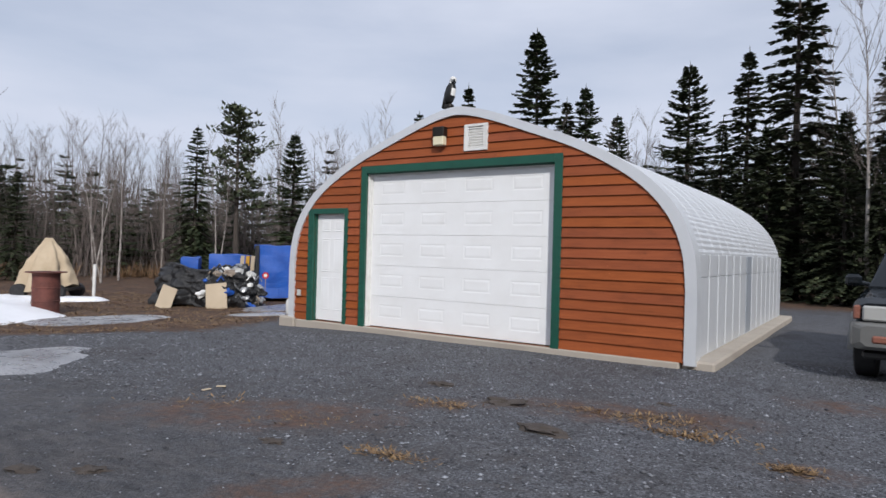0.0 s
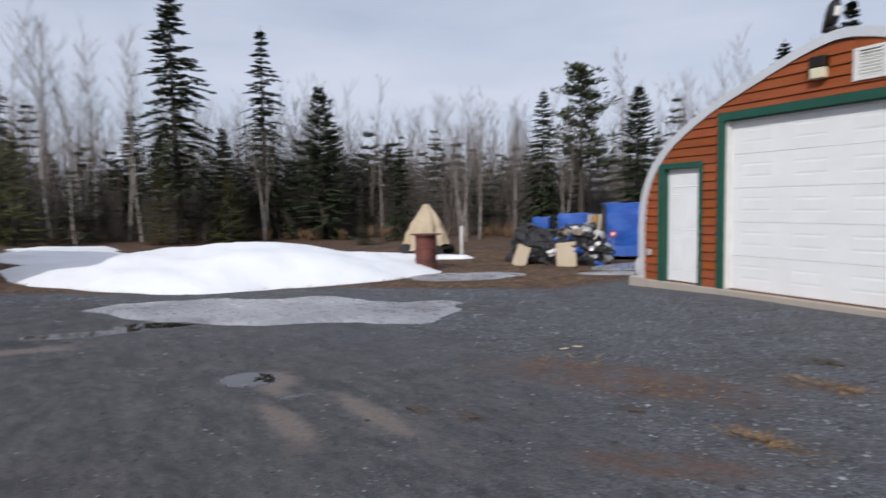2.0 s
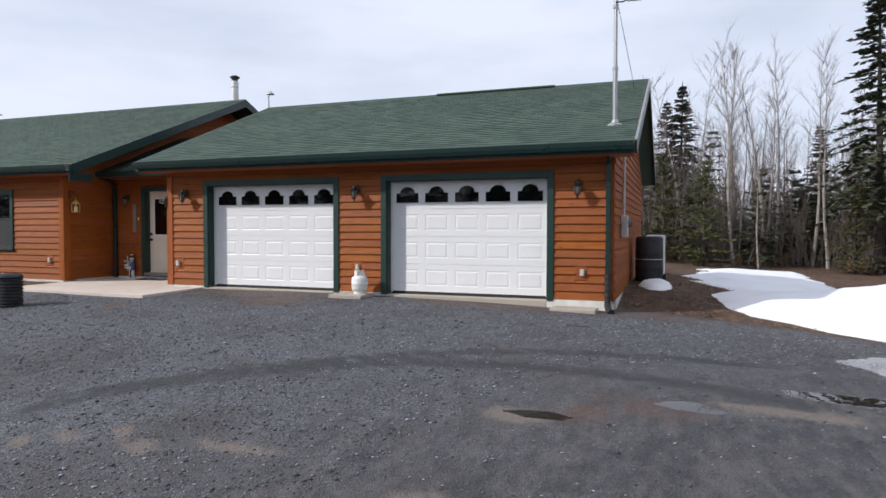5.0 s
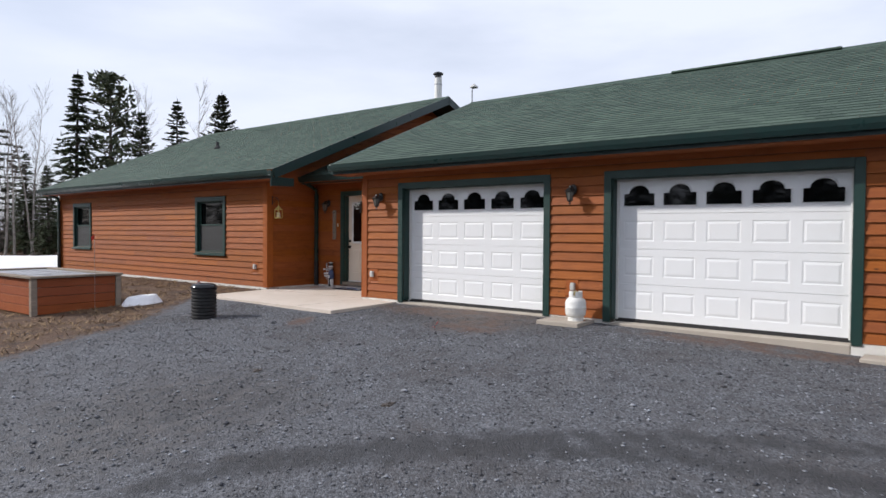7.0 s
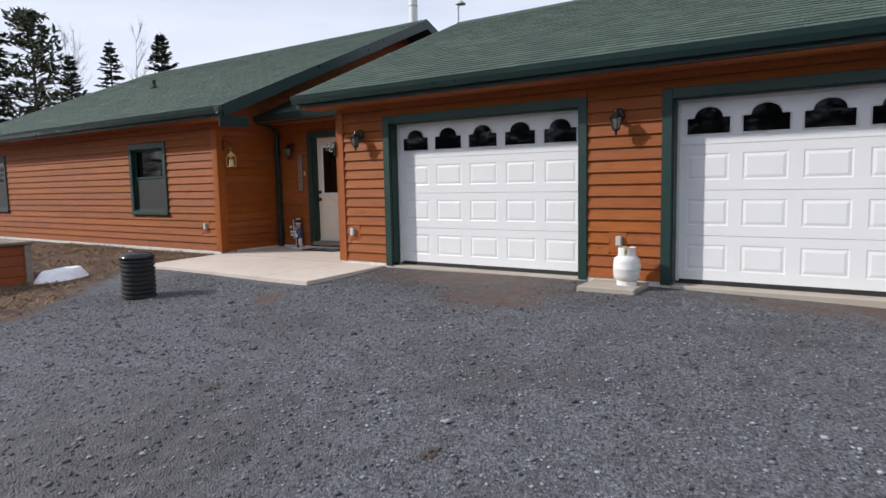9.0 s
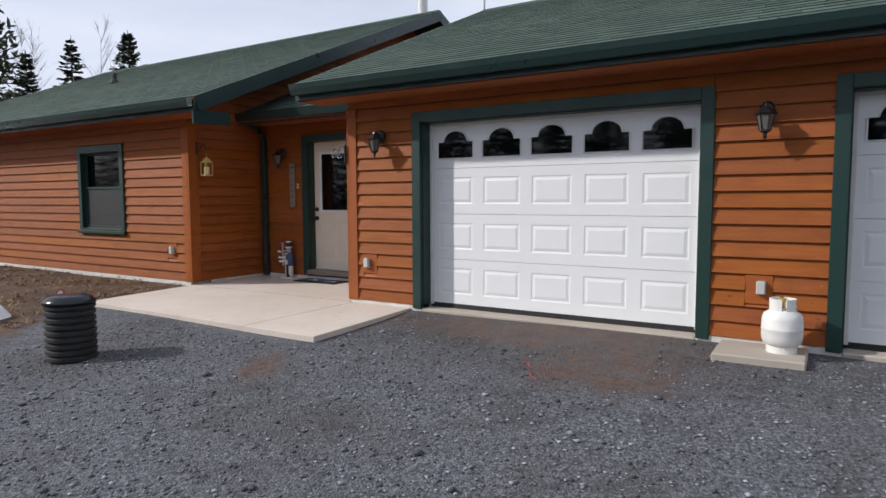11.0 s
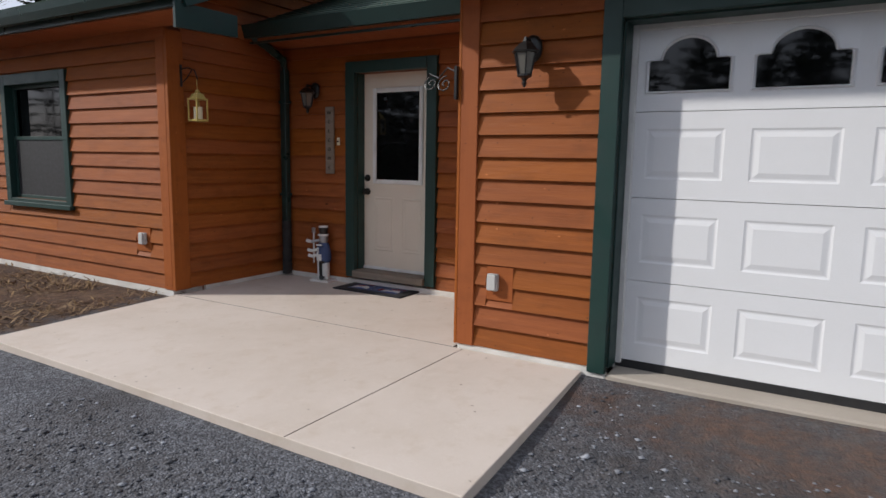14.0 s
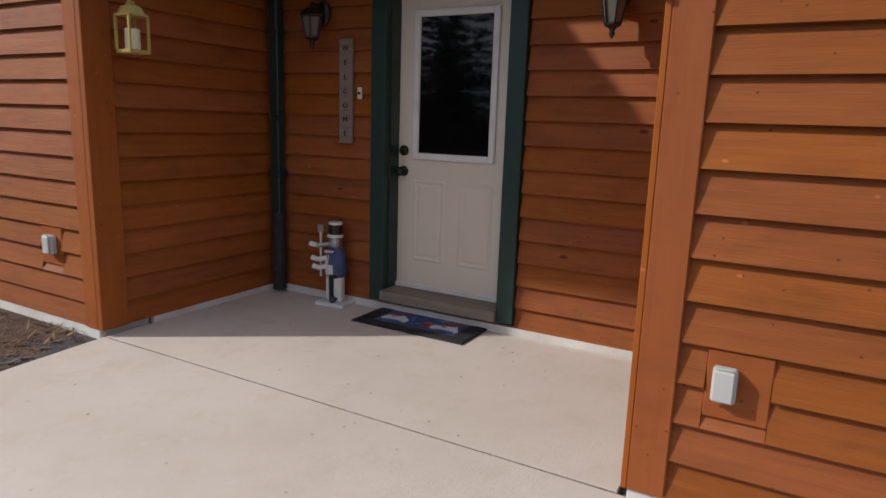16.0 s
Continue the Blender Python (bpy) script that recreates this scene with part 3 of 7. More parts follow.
def board_mesh(a0, a1, b0, b1, h, material):
    """A lapped board: bottom from a0 to a1, top from b0 to b1, thick at its lower edge; outward is -y."""
    key = (round(a0, 2), round(a1, 2), round(b0, 2), round(b1, 2), round(h, 3), material.name)
    if key not in BOARDS:
        t0, t1 = 0.038, 0.010
        vs = [(a0, -t0, 0), (a1, -t0, 0), (b1, -t1, h), (b0, -t1, h), (a0, 0, 0), (a1, 0, 0), (b1, 0, h), (b0, 0, h)]
        me = bpy.data.meshes.new("siding_board")
        me.from_pydata(vs, [], [(0, 1, 2, 3), (5, 4, 7, 6), (4, 5, 1, 0), (3, 2, 6, 7), (4, 0, 3, 7), (1, 5, 6, 2)])
        me.materials.append(material)
        BOARDS[key] = me
    return BOARDS[key]


def siding(wall, m, span, z0, z1, openings=(), step=0.145, material=None, longest=3.6):
    """Lapped boards over a wall, in the wall's frame m (x along it, -y outward); span(z) gives its two ends at a height."""
    material = material or SIDING
    rng = random.Random(len(BOARDS) + 11)
    z = z0
    while z < z1 - 0.02:
        top = min(z + step, z1)
        (a0, a1), (b0, b1) = span(z), span(top)
        if a1 - a0 >= 0.05:
            near = [o for o in openings if o[2] < top - 0.005 and o[3] > z + 0.005]
            edges = sorted({a0, a1, *[v for o in near for v in o[:2] if a0 + 0.02 < v < a1 - 0.02]})
            runs = []
            for p, q in zip(edges, edges[1:]):
                mid, free = (p + q) / 2, [(z, top)]
                for xa, xb, za, zb in near:
                    if xa < mid < xb:
                        free = [s for lo, hi in free for s in ((lo, min(hi, za)), (max(lo, zb), hi)) if s[1] - s[0] > 0.012]
                if runs and runs[-1][2] == free:
                    runs[-1][1] = q
                else:
                    runs.append([p, q, free])
            for p, q, free in runs:
                for lo, hi in free:
                    pieces = [p]
                    while q - pieces[-1] > longest:
                        pieces.append(pieces[-1] + rng.uniform(0.55, 1.0) * longest)
                    pieces.append(q)
                    for u, v in zip(pieces, pieces[1:]):
                        w0 = (b0 - a0) if u == a0 else 0.0
                        w1 = (b1 - a1) if v == a1 else -0.002
                        me = board_mesh(0, v - u - (0 if v == a1 else 0.002), w0, v - u + w1, hi - lo, material)
                        place(new("siding_board", me), wall, m @ Matrix.Translation((u, 0, lo)))
        z = top


def wall_slab(name, outline, thick, parent, m, material, holes=()):
    """A wall from an outline of (x, z) pairs with rectangular openings right through it."""
    bm = bmesh.new()
    xs = sorted({x for x, z in outline} | {v for h in holes for v in h[:2]})
    lo_x, hi_x = min(x for x, z in outline), max(x for x, z in outline)
    zb = min(z for x, z in outline)
    tops = sorted([p for p in outline if p[1] > zb + 1e-6])
    top = lambda x: float(np.interp(x, [p[0] for p in tops], [p[1] for p in tops]))
    for a, b in zip(xs, xs[1:]):
        zs = [zb]
        for h in sorted(h for h in holes if h[0] <= a + 1e-6 and h[1] >= b - 1e-6):
            zs += [h[2], h[3]]
        zs.append(None)
        for lo, hi in zip(zs[::2], zs[1::2]):
            if hi is None:
                prism(bm, [(a, lo), (b, lo), (b, top(b)), (a, top(a))], 0.0, thick)
            elif hi - lo > 0.01:
                prism(bm, [(a, lo), (b, lo), (b, hi), (a, hi)], 0.0, thick)
    return part(name, bm, material, parent, m=m)


# ---- the house: wing, entry and double garage under green roofs ----
HOUSE = thing("house", pose(-14.5, -11.0, 0.15), "orange-stained lap-sided house with green shingle roof and double garage", "house")
BACK = surface("sheathing", (0.2, 0.07, 0.025), (0.12, 0.04, 0.015), 4, 0.8)
SOFFIT = wood("soffit_boards", (0.34, 0.10, 0.026), (0.24, 0.066, 0.016), knots=False)

FX = -13.0
Z_SILL, Z_EAVE = 0.285, 2.80
G1, G2 = (-10.0, -6.97), (-5.83, -2.76)          # garage door openings along y
DOOR_TOP = 2.40
GA_L, GA_R = -11.07, -1.65
W_L, W_R = -25.6, -14.2
RX = -14.44                                      # wall behind the entry
front = lambda y0: pose(FX, y0, 0, 0, 0, 90)     # x runs along +y, outward is +x

# garage front
m = front(GA_L)
holes = [(a - GA_L, b - GA_L, 0.22, DOOR_TOP) for a, b in (G1, G2)]
w_front = wall_slab("garage_front_wall", [(0, 0.22), (GA_R - GA_L, 0.22), (GA_R - GA_L, Z_EAVE + 0.1), (0, Z_EAVE + 0.1)], 0.14, HOUSE, m, BACK, holes)
trim_holes = [(a - GA_L - 0.1, b - GA_L + 0.1, 0.0, DOOR_TOP + 0.1) for a, b in (G1, G2)]
plates = [(0.22, 0.42, 0.62, 0.86), (4.50, 4.72, 0.60, 0.86), (GA_R - GA_L - 0.62, GA_R - GA_L - 0.42, 0.62, 0.86)]
siding(w_front, m, lambda z: (0.13, GA_R - GA_L - 0.12), Z_SILL, 2.62, trim_holes + plates)
part("frieze_board", box(0.0, GA_R - GA_L, -0.03, 0, 2.62, 2.86), SOFFIT, w_front, m=m)
for p in plates:
    part("outlet_block", box(p[0], p[1], -0.028, 0.0, p[2], p[3], 0.004), TRIM_WOOD, w_front, m=m)
for x0, x1 in ((0.0, 0.13), (GA_R - GA_L - 0.12, GA_R - GA_L)):
    part("corner_board", box(x0, x1, -0.045, 0.0, 0.28, 2.62, 0.004), TRIM_POST, w_front, m=m)
part("corner_board", box(-0.022, 0.0, -0.045, 0.12, 0.28, 2.62, 0.003), TRIM_POST, w_front, m=m)
part("corner_board", box(GA_R - GA_L, GA_R - GA_L + 0.022, -0.045, 0.1, 0.28, 2.62, 0.003), TRIM_POST, w_front, m=m)

# garage sides
GR_X, SLOPE = -17.28, 0.42
GA_BACK = -21.56
gm = pose(GA_BACK, GA_R, 0, 0, 0, 180) @ Matrix.Translation((GA_BACK - FX, 0, 0))
depth = FX - GA_BACK
apex = depth / 2
rise = lambda x: Z_EAVE + 0.02 + SLOPE * min(x, depth - x)
w_side = wall_slab("garage_side_wall", [(0, 0.22), (depth, 0.22), (depth, rise(depth)), (apex, rise(apex)), (0, rise(0))], 0.14, HOUSE, gm, BACK)
siding(w_side, gm, lambda z: (max(0.1, (z - Z_EAVE - 0.02) / SLOPE), depth - max(0.1, (z - Z_EAVE - 0.02) / SLOPE)), Z_SILL, rise(apex) - 0.05)
lm = pose(GA_BACK, GA_L, 0)
w_gl = wall_slab("garage_entry_wall", [(0, 0.22), (depth, 0.22), (depth, rise(depth)), (apex, rise(apex)), (0, rise(0))], 0.14, HOUSE, lm, BACK)
siding(w_gl, lm, lambda z: (6.9 if z < 2.9 else max(0.1, (z - Z_EAVE - 0.02) / SLOPE), depth - max(0.12, (z - Z_EAVE - 0.02) / SLOPE)), Z_SILL, rise(apex) - 0.05)
part("garage_back_wall", box(GA_BACK - 0.14, GA_BACK, GA_L, GA_R, 0.0, Z_EAVE + 0.1), BACK, HOUSE, m=I4)

# wing
wm = front(W_L)
WIN = [(-17.17, -15.83), (-24.5, -23.2)]
W_Z = (0.96, 2.44)
holes = [(a - W_L, b - W_L, *W_Z) for a, b in WIN]
inner = [(a + 0.09, b - 0.09, c + 0.09, d - 0.09) for a, b, c, d in holes]
w_wing = wall_slab("wing_front_wall", [(0, 0.22), (W_R - W_L, 0.22), (W_R - W_L, Z_EAVE + 0.1), (0, Z_EAVE + 0.1)], 0.14, HOUSE, wm, BACK, inner)
wplate = [(W_R - W_L - 0.55, W_R - W_L - 0.33, 0.62, 0.86)]
siding(w_wing, wm, lambda z: (0.1, W_R - W_L - 0.12), Z_SILL, 2.62, holes + wplate)
part("frieze_board", box(0.0, W_R - W_L, -0.03, 0, 2.62, 2.86), SOFFIT, w_wing, m=wm)
part("outlet_block", box(*wplate[0][:2], -0.028, 0.0, *wplate[0][2:], 0.004), TRIM_WOOD, w_wing, m=wm)
part("corner_board", box(W_R - W_L - 0.12, W_R - W_L, -0.045, 0.0, 0.28, 2.62, 0.004), TRIM_POST, w_wing, m=wm)
part("corner_board", box(W_R - W_L, W_R - W_L + 0.045, -0.045, 0.13, 0.28, 2.70, 0.004), TRIM_POST, w_wing, m=wm)
part("corner_board", box(0.0, 0.1, -0.045, 0.0, 0.28, 2.62, 0.004), TRIM_POST, w_wing, m=wm)
WR_X = -18.75
W_BACK = 2 * WR_X - FX
wd = FX - W_BACK
wrise = lambda x: Z_EAVE + 0.1 + SLOPE * min(x, wd - x)
sm = pose(FX, W_R, 0, 0, 0, 180)
w_gab = wall_slab("wing_gable_wall", [(0, 0.22), (wd, 0.22), (wd, wrise(wd)), (wd / 2, wrise(wd / 2)), (0, wrise(0))], 0.14, HOUSE, sm, BACK)
siding(w_gab, sm, lambda z: (max(0.13, (z - Z_EAVE - 0.1) / SLOPE), (1.62 if z < 2.9 else wd - max(0.1, (z - Z_EAVE - 0.1) / SLOPE))), Z_SILL, wrise(wd / 2) - 0.06)
em = pose(W_BACK, W_L, 0)
part("wing_end_wall", prism(bmesh.new(), [(0, 0.1), (wd, 0.1), (wd, wrise(wd)), (wd / 2, wrise(wd / 2)), (0, wrise(0))], 0, 0.14), BACK, HOUSE, m=em)
part("wing_back_wall", box(W_BACK, W_BACK + 0.14, W_L, W_R, 0.1, Z_EAVE + 0.1), BACK, HOUSE, m=I4)

# entry wall
nm = pose(RX, W_R, 0, 0, 0, 90)
ED = (-13.14, -12.26, 0.36, 2.43)
eh = [(ED[0] - W_R, ED[1] - W_R, 0.22, ED[3])]
w_entry = wall_slab("entry_wall", [(0, 0.22), (GA_L - W_R, 0.22), (GA_L - W_R, 2.95), (0, 2.95)], 0.14, HOUSE, nm, BACK, eh)
siding(w_entry, nm, lambda z: (0.02, GA_L - W_R - 0.02), Z_SILL, 2.72, [(eh[0][0] - 0.12, eh[0][1] + 0.12, 0.0, ED[3] + 0.11)])
part("corner_strip", box(0.0, 0.035, -0.06, 0.0, 0.28, 2.72), TRIM_POST, w_entry, m=nm)
part("entry_soffit", box(RX, RX + 0.5, W_R + 0.05, GA_L - 0.02, 2.74, 2.77), SOFFIT, HOUSE, m=I4)

# foundation
for y0, y1, x1 in ((GA_L, G1[0] - 0.0, FX + 0.03), (G1[1], G2[0], FX + 0.03), (G2[1], GA_R, FX + 0.03), (W_L, W_R, FX + 0.035)):
    part("foundation", box(FX - 0.3, x1, y0, y1, -0.3, 0.295, 0.006), FOUNDATION, HOUSE, m=I4)
part("foundation", box(GA_BACK, FX - 0.31, GA_R - 0.3, GA_R + 0.03, -0.3, 0.295), FOUNDATION, HOUSE, m=I4)
part("foundation", box(RX - 0.1, FX - 0.31, GA_L - 0.03, GA_L + 0.2, -0.3, 0.295), FOUNDATION, HOUSE, m=I4)
part("foundation", box(RX - 0.2, FX - 0.31, W_R - 0.2, W_R + 0.035, -0.3, 0.295), FOUNDATION, HOUSE, m=I4)
part("foundation", box(RX - 0.3, RX + 0.04, W_R + 0.036, GA_L - 0.031, -0.3, 0.295), FOUNDATION, HOUSE, m=I4)
for a, b in (G1, G2):
    part("door_sill", box(FX - 0.5, FX + 0.035, a + 0.002, b - 0.002, -0.2, 0.252, 0.012), CONCRETE, HOUSE, "worn concrete sill", m=I4)


# ---- roofs ----
TAB = {}


def shingle_mesh(w, h):
    if (w, h) not in TAB:
        vs = [(0, 0, 0.016), (w, 0, 0.016), (w, h, 0.006), (0, h, 0.006), (0, 0, 0), (w, 0, 0), (w, h, 0), (0, h, 0)]
        me = bpy.data.meshes.new("shingle")
        me.from_pydata(vs, [], [(0, 1, 2, 3), (4, 5, 1, 0), (4, 0, 3, 7), (1, 5, 6, 2)])
        me.materials.append(SHINGLE)
        TAB[w, h] = me
    return TAB[w, h]


def shingles(roof, m, width, length, single=0):
    """Courses of three-tab shingles on a slope: x along the eave, y up the slope; the first rows can be single pieces."""
    rng = random.Random(5)
    vs, fs = [], []
    step, tab = 0.14, 0.305
    for r in range(int(length / step)):
        x = -0.5 * tab * (r % 2) - rng.uniform(0, 0.02)
        while x < width:
            a, b = max(x, 0.0), min(x + tab - 0.006, width)
            if b - a > 0.03:
                up = rng.uniform(-0.004, 0.004)
                if r < single and b - a > tab - 0.02:
                    place(new("shingle", shingle_mesh(round(tab - 0.006, 3), step + 0.02)), roof, m @ Matrix.Translation((a, r * step + up, 0)))
                else:
                    k, y0, y1 = len(vs), r * step + up, (r + 1) * step + 0.01
                    vs += [(a, y0, 0.016), (b, y0, 0.016), (b, y1, 0.007), (a, y1, 0.007), (a, y0, 0), (b, y0, 0)]
                    fs += [(k, k + 1, k + 2, k + 3), (k + 4, k + 5, k + 1, k)]
            x += tab
    me = bpy.data.meshes.new("shingle_cover")
    me.from_pydata(vs, [], fs)
    me.materials.append(SHINGLE)
    ob = place(new("shingle_cover", me), roof, m)
    tagged(ob, kind="stuff")


def slope_frame(eave_x, eave_z, y0, facing=1):
    """x along the eave, y up the slope, z out of the roof."""
    s = math.atan(SLOPE)
    m = Matrix.Translation((eave_x, y0, eave_z)) @ pose(0, 0, 0, 0, 0, 90) @ pose(0, 0, 0, math.degrees(s), 0, 0)
    return m


def roof_pair(name, eave_x, eave_z, ridge_x, y0, y1, single, gutter_ends):
    run = eave_x - ridge_x
    length = run * math.sqrt(1 + SLOPE ** 2)
    m = slope_frame(eave_x, eave_z, y0)
    roof = part(name, box(0, y1 - y0, 0, length, -0.10, 0.0), SOFFIT, HOUSE, "green shingle roof", m=m)
    shingles(roof, m, y1 - y0, length, single)
    back = Matrix.Translation((2 * ridge_x - eave_x, y1, eave_z)) @ pose(0, 0, 0, 0, 0, -90) @ pose(0, 0, 0, math.degrees(math.atan(SLOPE)), 0, 0)
    part("back_slope", box(0, y1 - y0, 0, length - 0.02, -0.10, 0.0), SHINGLE, HOUSE, m=back)
    part("ridge_cap", prism(bmesh.new(), [(-0.14, -0.055), (0, 0.03), (0.14, -0.055), (0.14, -0.075), (-0.14, -0.075)], 0, y1 - y0), SHINGLE, roof, m=Matrix.Translation((ridge_x, y0, eave_z + SLOPE * run)))
    # rake boards at both ends, front slope and back slope
    for mm in (m, back):
        for x in (0, y1 - y0):
            a, b = (-0.03, 0.0) if x == 0 else (x, x + 0.03)
            part("rake_board", box(a, b, -0.02, length, -0.2, 0.012, 0.003), DARK_GREEN, roof, m=mm)
    # gutter along the eave
    prof = [(0.0, 0.0), (0.0, -0.10), (0.03, -0.125), (0.085, -0.125), (0.115, -0.06), (0.125, 0.0), (0.117, 0.0), (0.105, -0.06), (0.08, -0.115), (0.03, -0.115), (0.008, -0.095), (0.008, 0.0)]
    g0, g1 = gutter_ends
    part("gutter", prism(bmesh.new(), prof, g0, g1), DARK_GREEN, roof, "dark green metal gutter", m=Matrix.Translation((eave_x + 0.005, 0, eave_z - 0.015)))
    part("fascia", box(eave_x - 0.035, eave_x - 0.003, y0, y1, eave_z - 0.19, eave_z - 0.03), DARK_GREEN, roof, m=I4)
    part("soffit", box(FX + 0.01, eave_x - 0.036, y0 + 0.02, y1 - 0.02, eave_z - 0.2, eave_z - 0.17), SOFFIT, roof, m=I4)
    return roof


GE, WE = 2.90, 2.925
ROOF_G = roof_pair("garage_roof", -12.53, GE, GR_X, -11.52, -1.28, 9, (-11.5, -1.3))
ROOF_W = roof_pair("wing_roof", -12.53, WE, WR_X, -26.05, -13.4, 0, (-26.0, -13.44))
# low roof over the entry, between wing and garage
em2 = slope_frame(-13.95, 2.90, W_R + 0.03)
ROOF_E = part("entry_roof", box(0, GA_L - W_R - 0.06, 0, 3.2, -0.08, 0.0), SOFFIT, HOUSE, "small green shingle roof over the entry", m=em2)
shingles(ROOF_E, em2, GA_L - W_R - 0.06, 3.2)
part("gutter", prism(bmesh.new(), [(0.0, 0.0), (0.0, -0.10), (0.03, -0.125), (0.085, -0.125), (0.125, 0.0), (0.115, 0.0), (0.08, -0.115), (0.03, -0.115), (0.008, -0.095), (0.008, 0.0)], W_R + 0.06, GA_L - 0.05), DARK_GREEN, ROOF_E, m=Matrix.Translation((-13.945, 0, 2.885)))
part("fascia", box(-13.985, -13.95, W_R + 0.04, GA_L - 0.04, 2.72, 2.87), DARK_GREEN, ROOF_E, m=I4)


# ---- doors and windows ----
def garage_door(parent, m, width, height, rows, cols, white, windows, trim, trim_mat, recess, sill=0.0, part_w=0.37, relief=1.0):
    """Sectional door in its opening: x from 0 to width, z from 0 up, outward -y; recess: how deep the slab sits."""
    door = part("garage_door", box(0.0, width, recess + 0.045, recess + 0.06, 0.0, height), white, parent, "white panelled sectional garage door", m=m)
    sh = height / rows
    pw = width / cols
    for r in range(rows):
        z0, z1 = r * sh + 0.002, (r + 1) * sh - 0.002
        lit = windows and r == rows - 1
        bm = bmesh.new()
        holes = []
        for c in range(cols):
            cx = (c + 0.5) * pw * 0.97 + 0.015 * width
            holes.append((cx - (0.405 if lit else part_w) * pw, cx + (0.405 if lit else part_w) * pw, z0 + (0.17 if lit else 0.59 - part_w) * sh, z0 + (0.81 if lit else 0.43 + part_w) * sh))
        # face with raised panels: frame strips round each panel, then the panel itself
        y = recess
        def quad(x0, x1, za, zb, ya, yb):
            bm.faces.new([bm.verts.new(p) for p in ((x0, ya, za), (x1, ya, za), (x1, yb, zb), (x0, yb, zb))])
        xs = [0.0] + [v for h in holes for v in h[:2]] + [width]
        for a, b in zip(xs, xs[1:]):
            quad(a, b, z0, holes[0][2], y, y)
            quad(a, b, holes[0][3], z1, y, y)
            quad(a, b, z1, z1, y, y + 0.045)
            quad(a, b, z0, z0, y + 0.045, y)
        for a, b in zip(xs[::2], xs[1::2]):
            quad(a, b, holes[0][2], holes[0][3], y, y)
        bmesh.ops.remove_doubles(bm, verts=bm.verts, dist=0.0003)
        section = part("door_section", bm, white, door, m=m)
        for x0, x1, za, zb in holes:
            if lit:
                w, h = x1 - x0, zb - za
                # glass with a raised half-round head, behind a white moulding
                out = [(x0 + 0.02, za + 0.03), (x1 - 0.02, za + 0.03), (x1 - 0.02, za + 0.60 * h), (x1 - 0.035, za + 0.62 * h), (x1 - 0.19 * w, za + 0.62 * h)]
                out += [(x0 + w / 2 + 0.30 * w * math.cos(t), za + 0.64 * h + 0.34 * h * math.sin(t)) for t in np.linspace(0.06, math.pi - 0.06, 13)]
                out += [(x0 + 0.19 * w, za + 0.62 * h), (x0 + 0.035, za + 0.62 * h), (x0 + 0.02, za + 0.60 * h)]
                pb = bmesh.new()
                f = pb.faces.new([pb.verts.new((px, y - 0.004, pz)) for px, pz in out])
                part("pane", pb, DARK_GLASS, door, "dark glass pane with a rounded top", m=m)
                fb = bmesh.new()
                cx, cz = x0 + w / 2, za + 0.45 * h
                ring = [fb.verts.new((px, y - 0.003, pz)) for px, pz in out]
                mid = [fb.verts.new((cx + (px - cx) * 1.05, y - 0.016, cz + (pz - cz) * 1.07)) for px, pz in out]
                outer = [fb.verts.new((cx + (px - cx) * 1.10, y - 0.001, cz + (pz - cz) * 1.13)) for px, pz in out]
                for i in range(len(out)):
                    j = (i + 1) % len(out)
                    fb.faces.new((ring[i], ring[j], mid[j], mid[i]))
                    fb.faces.new((mid[i], mid[j], outer[j], outer[i]))
                bx(fb, x0 - 0.01, x1 + 0.01, y - 0.0005, y + 0.02, za - 0.0, zb + 0.01)
                part("window_moulding", fb, white, door, m=m)
            else:
                pb = bmesh.new()
                loops = []
                for inset, yy in ((0, 0.0), (0.012, 0.012 * relief), (0.022, 0.012 * relief), (0.05, -0.004 * relief)):
                    loops.append([pb.verts.new(p) for p in ((x0 + inset, y + yy, za + inset), (x1 - inset, y + yy, za + inset), (x1 - inset, y + yy, zb - inset), (x0 + inset, y + yy, zb - inset))])
                for p, q in zip(loops, loops[1:]):
                    for i in range(4):
                        pb.faces.new((p[i], p[(i + 1) % 4], q[(i + 1) % 4], q[i]))
                pb.faces.new(loops[-1])
                part("door_panel", pb, white, door, m=m)
    part("bottom_seal", box(0, width, recess - 0.004, recess + 0.04, -0.052, 0.0), RUBBER, door, m=m)
    for x0, x1 in ((0.0, 0.045), (width - 0.045, width)):
        part("door_stop", box(x0, x1, recess - 0.035, recess - 0.003, -0.02, height, 0.004), WHITE, door, m=m)
    part("door_stop", box(0.045, width - 0.045, recess - 0.035, recess - 0.003, height - 0.045, height, 0.004), WHITE, door, m=m)
    # trim boards and the lining of the opening
    for x0, x1 in ((-trim, 0.0), (width, width + trim)):
        part("casing", box(x0, x1, -0.05, 0.0, sill, height + trim, 0.004), trim_mat, door, "green painted casing", m=m)
    part("casing", box(0.0, width, -0.052, 0.0, height, height + trim, 0.004), trim_mat, door, "green painted casing", m=m)
    for x0, x1 in ((-0.0, 0.012), (width - 0.012, width)):
        part("jamb", box(x0, x1, 0.0, recess + 0.05, -0.02, height), trim_mat if trim < 0.12 else WHITE, door, m=m)
    part("jamb", box(0.0, width, 0.0, recess + 0.05, height - 0.012, height + 0.0), trim_mat, door, m=m)
    return door


for a, b in (G1, G2):
    garage_door(HOUSE, pose(FX, a, 0.305, 0, 0, 90), b - a, DOOR_TOP - 0.305, 4, 5, WHITE_DOOR, True, 0.115, GREEN, 0.18, -0.055, 0.37, 0.38)


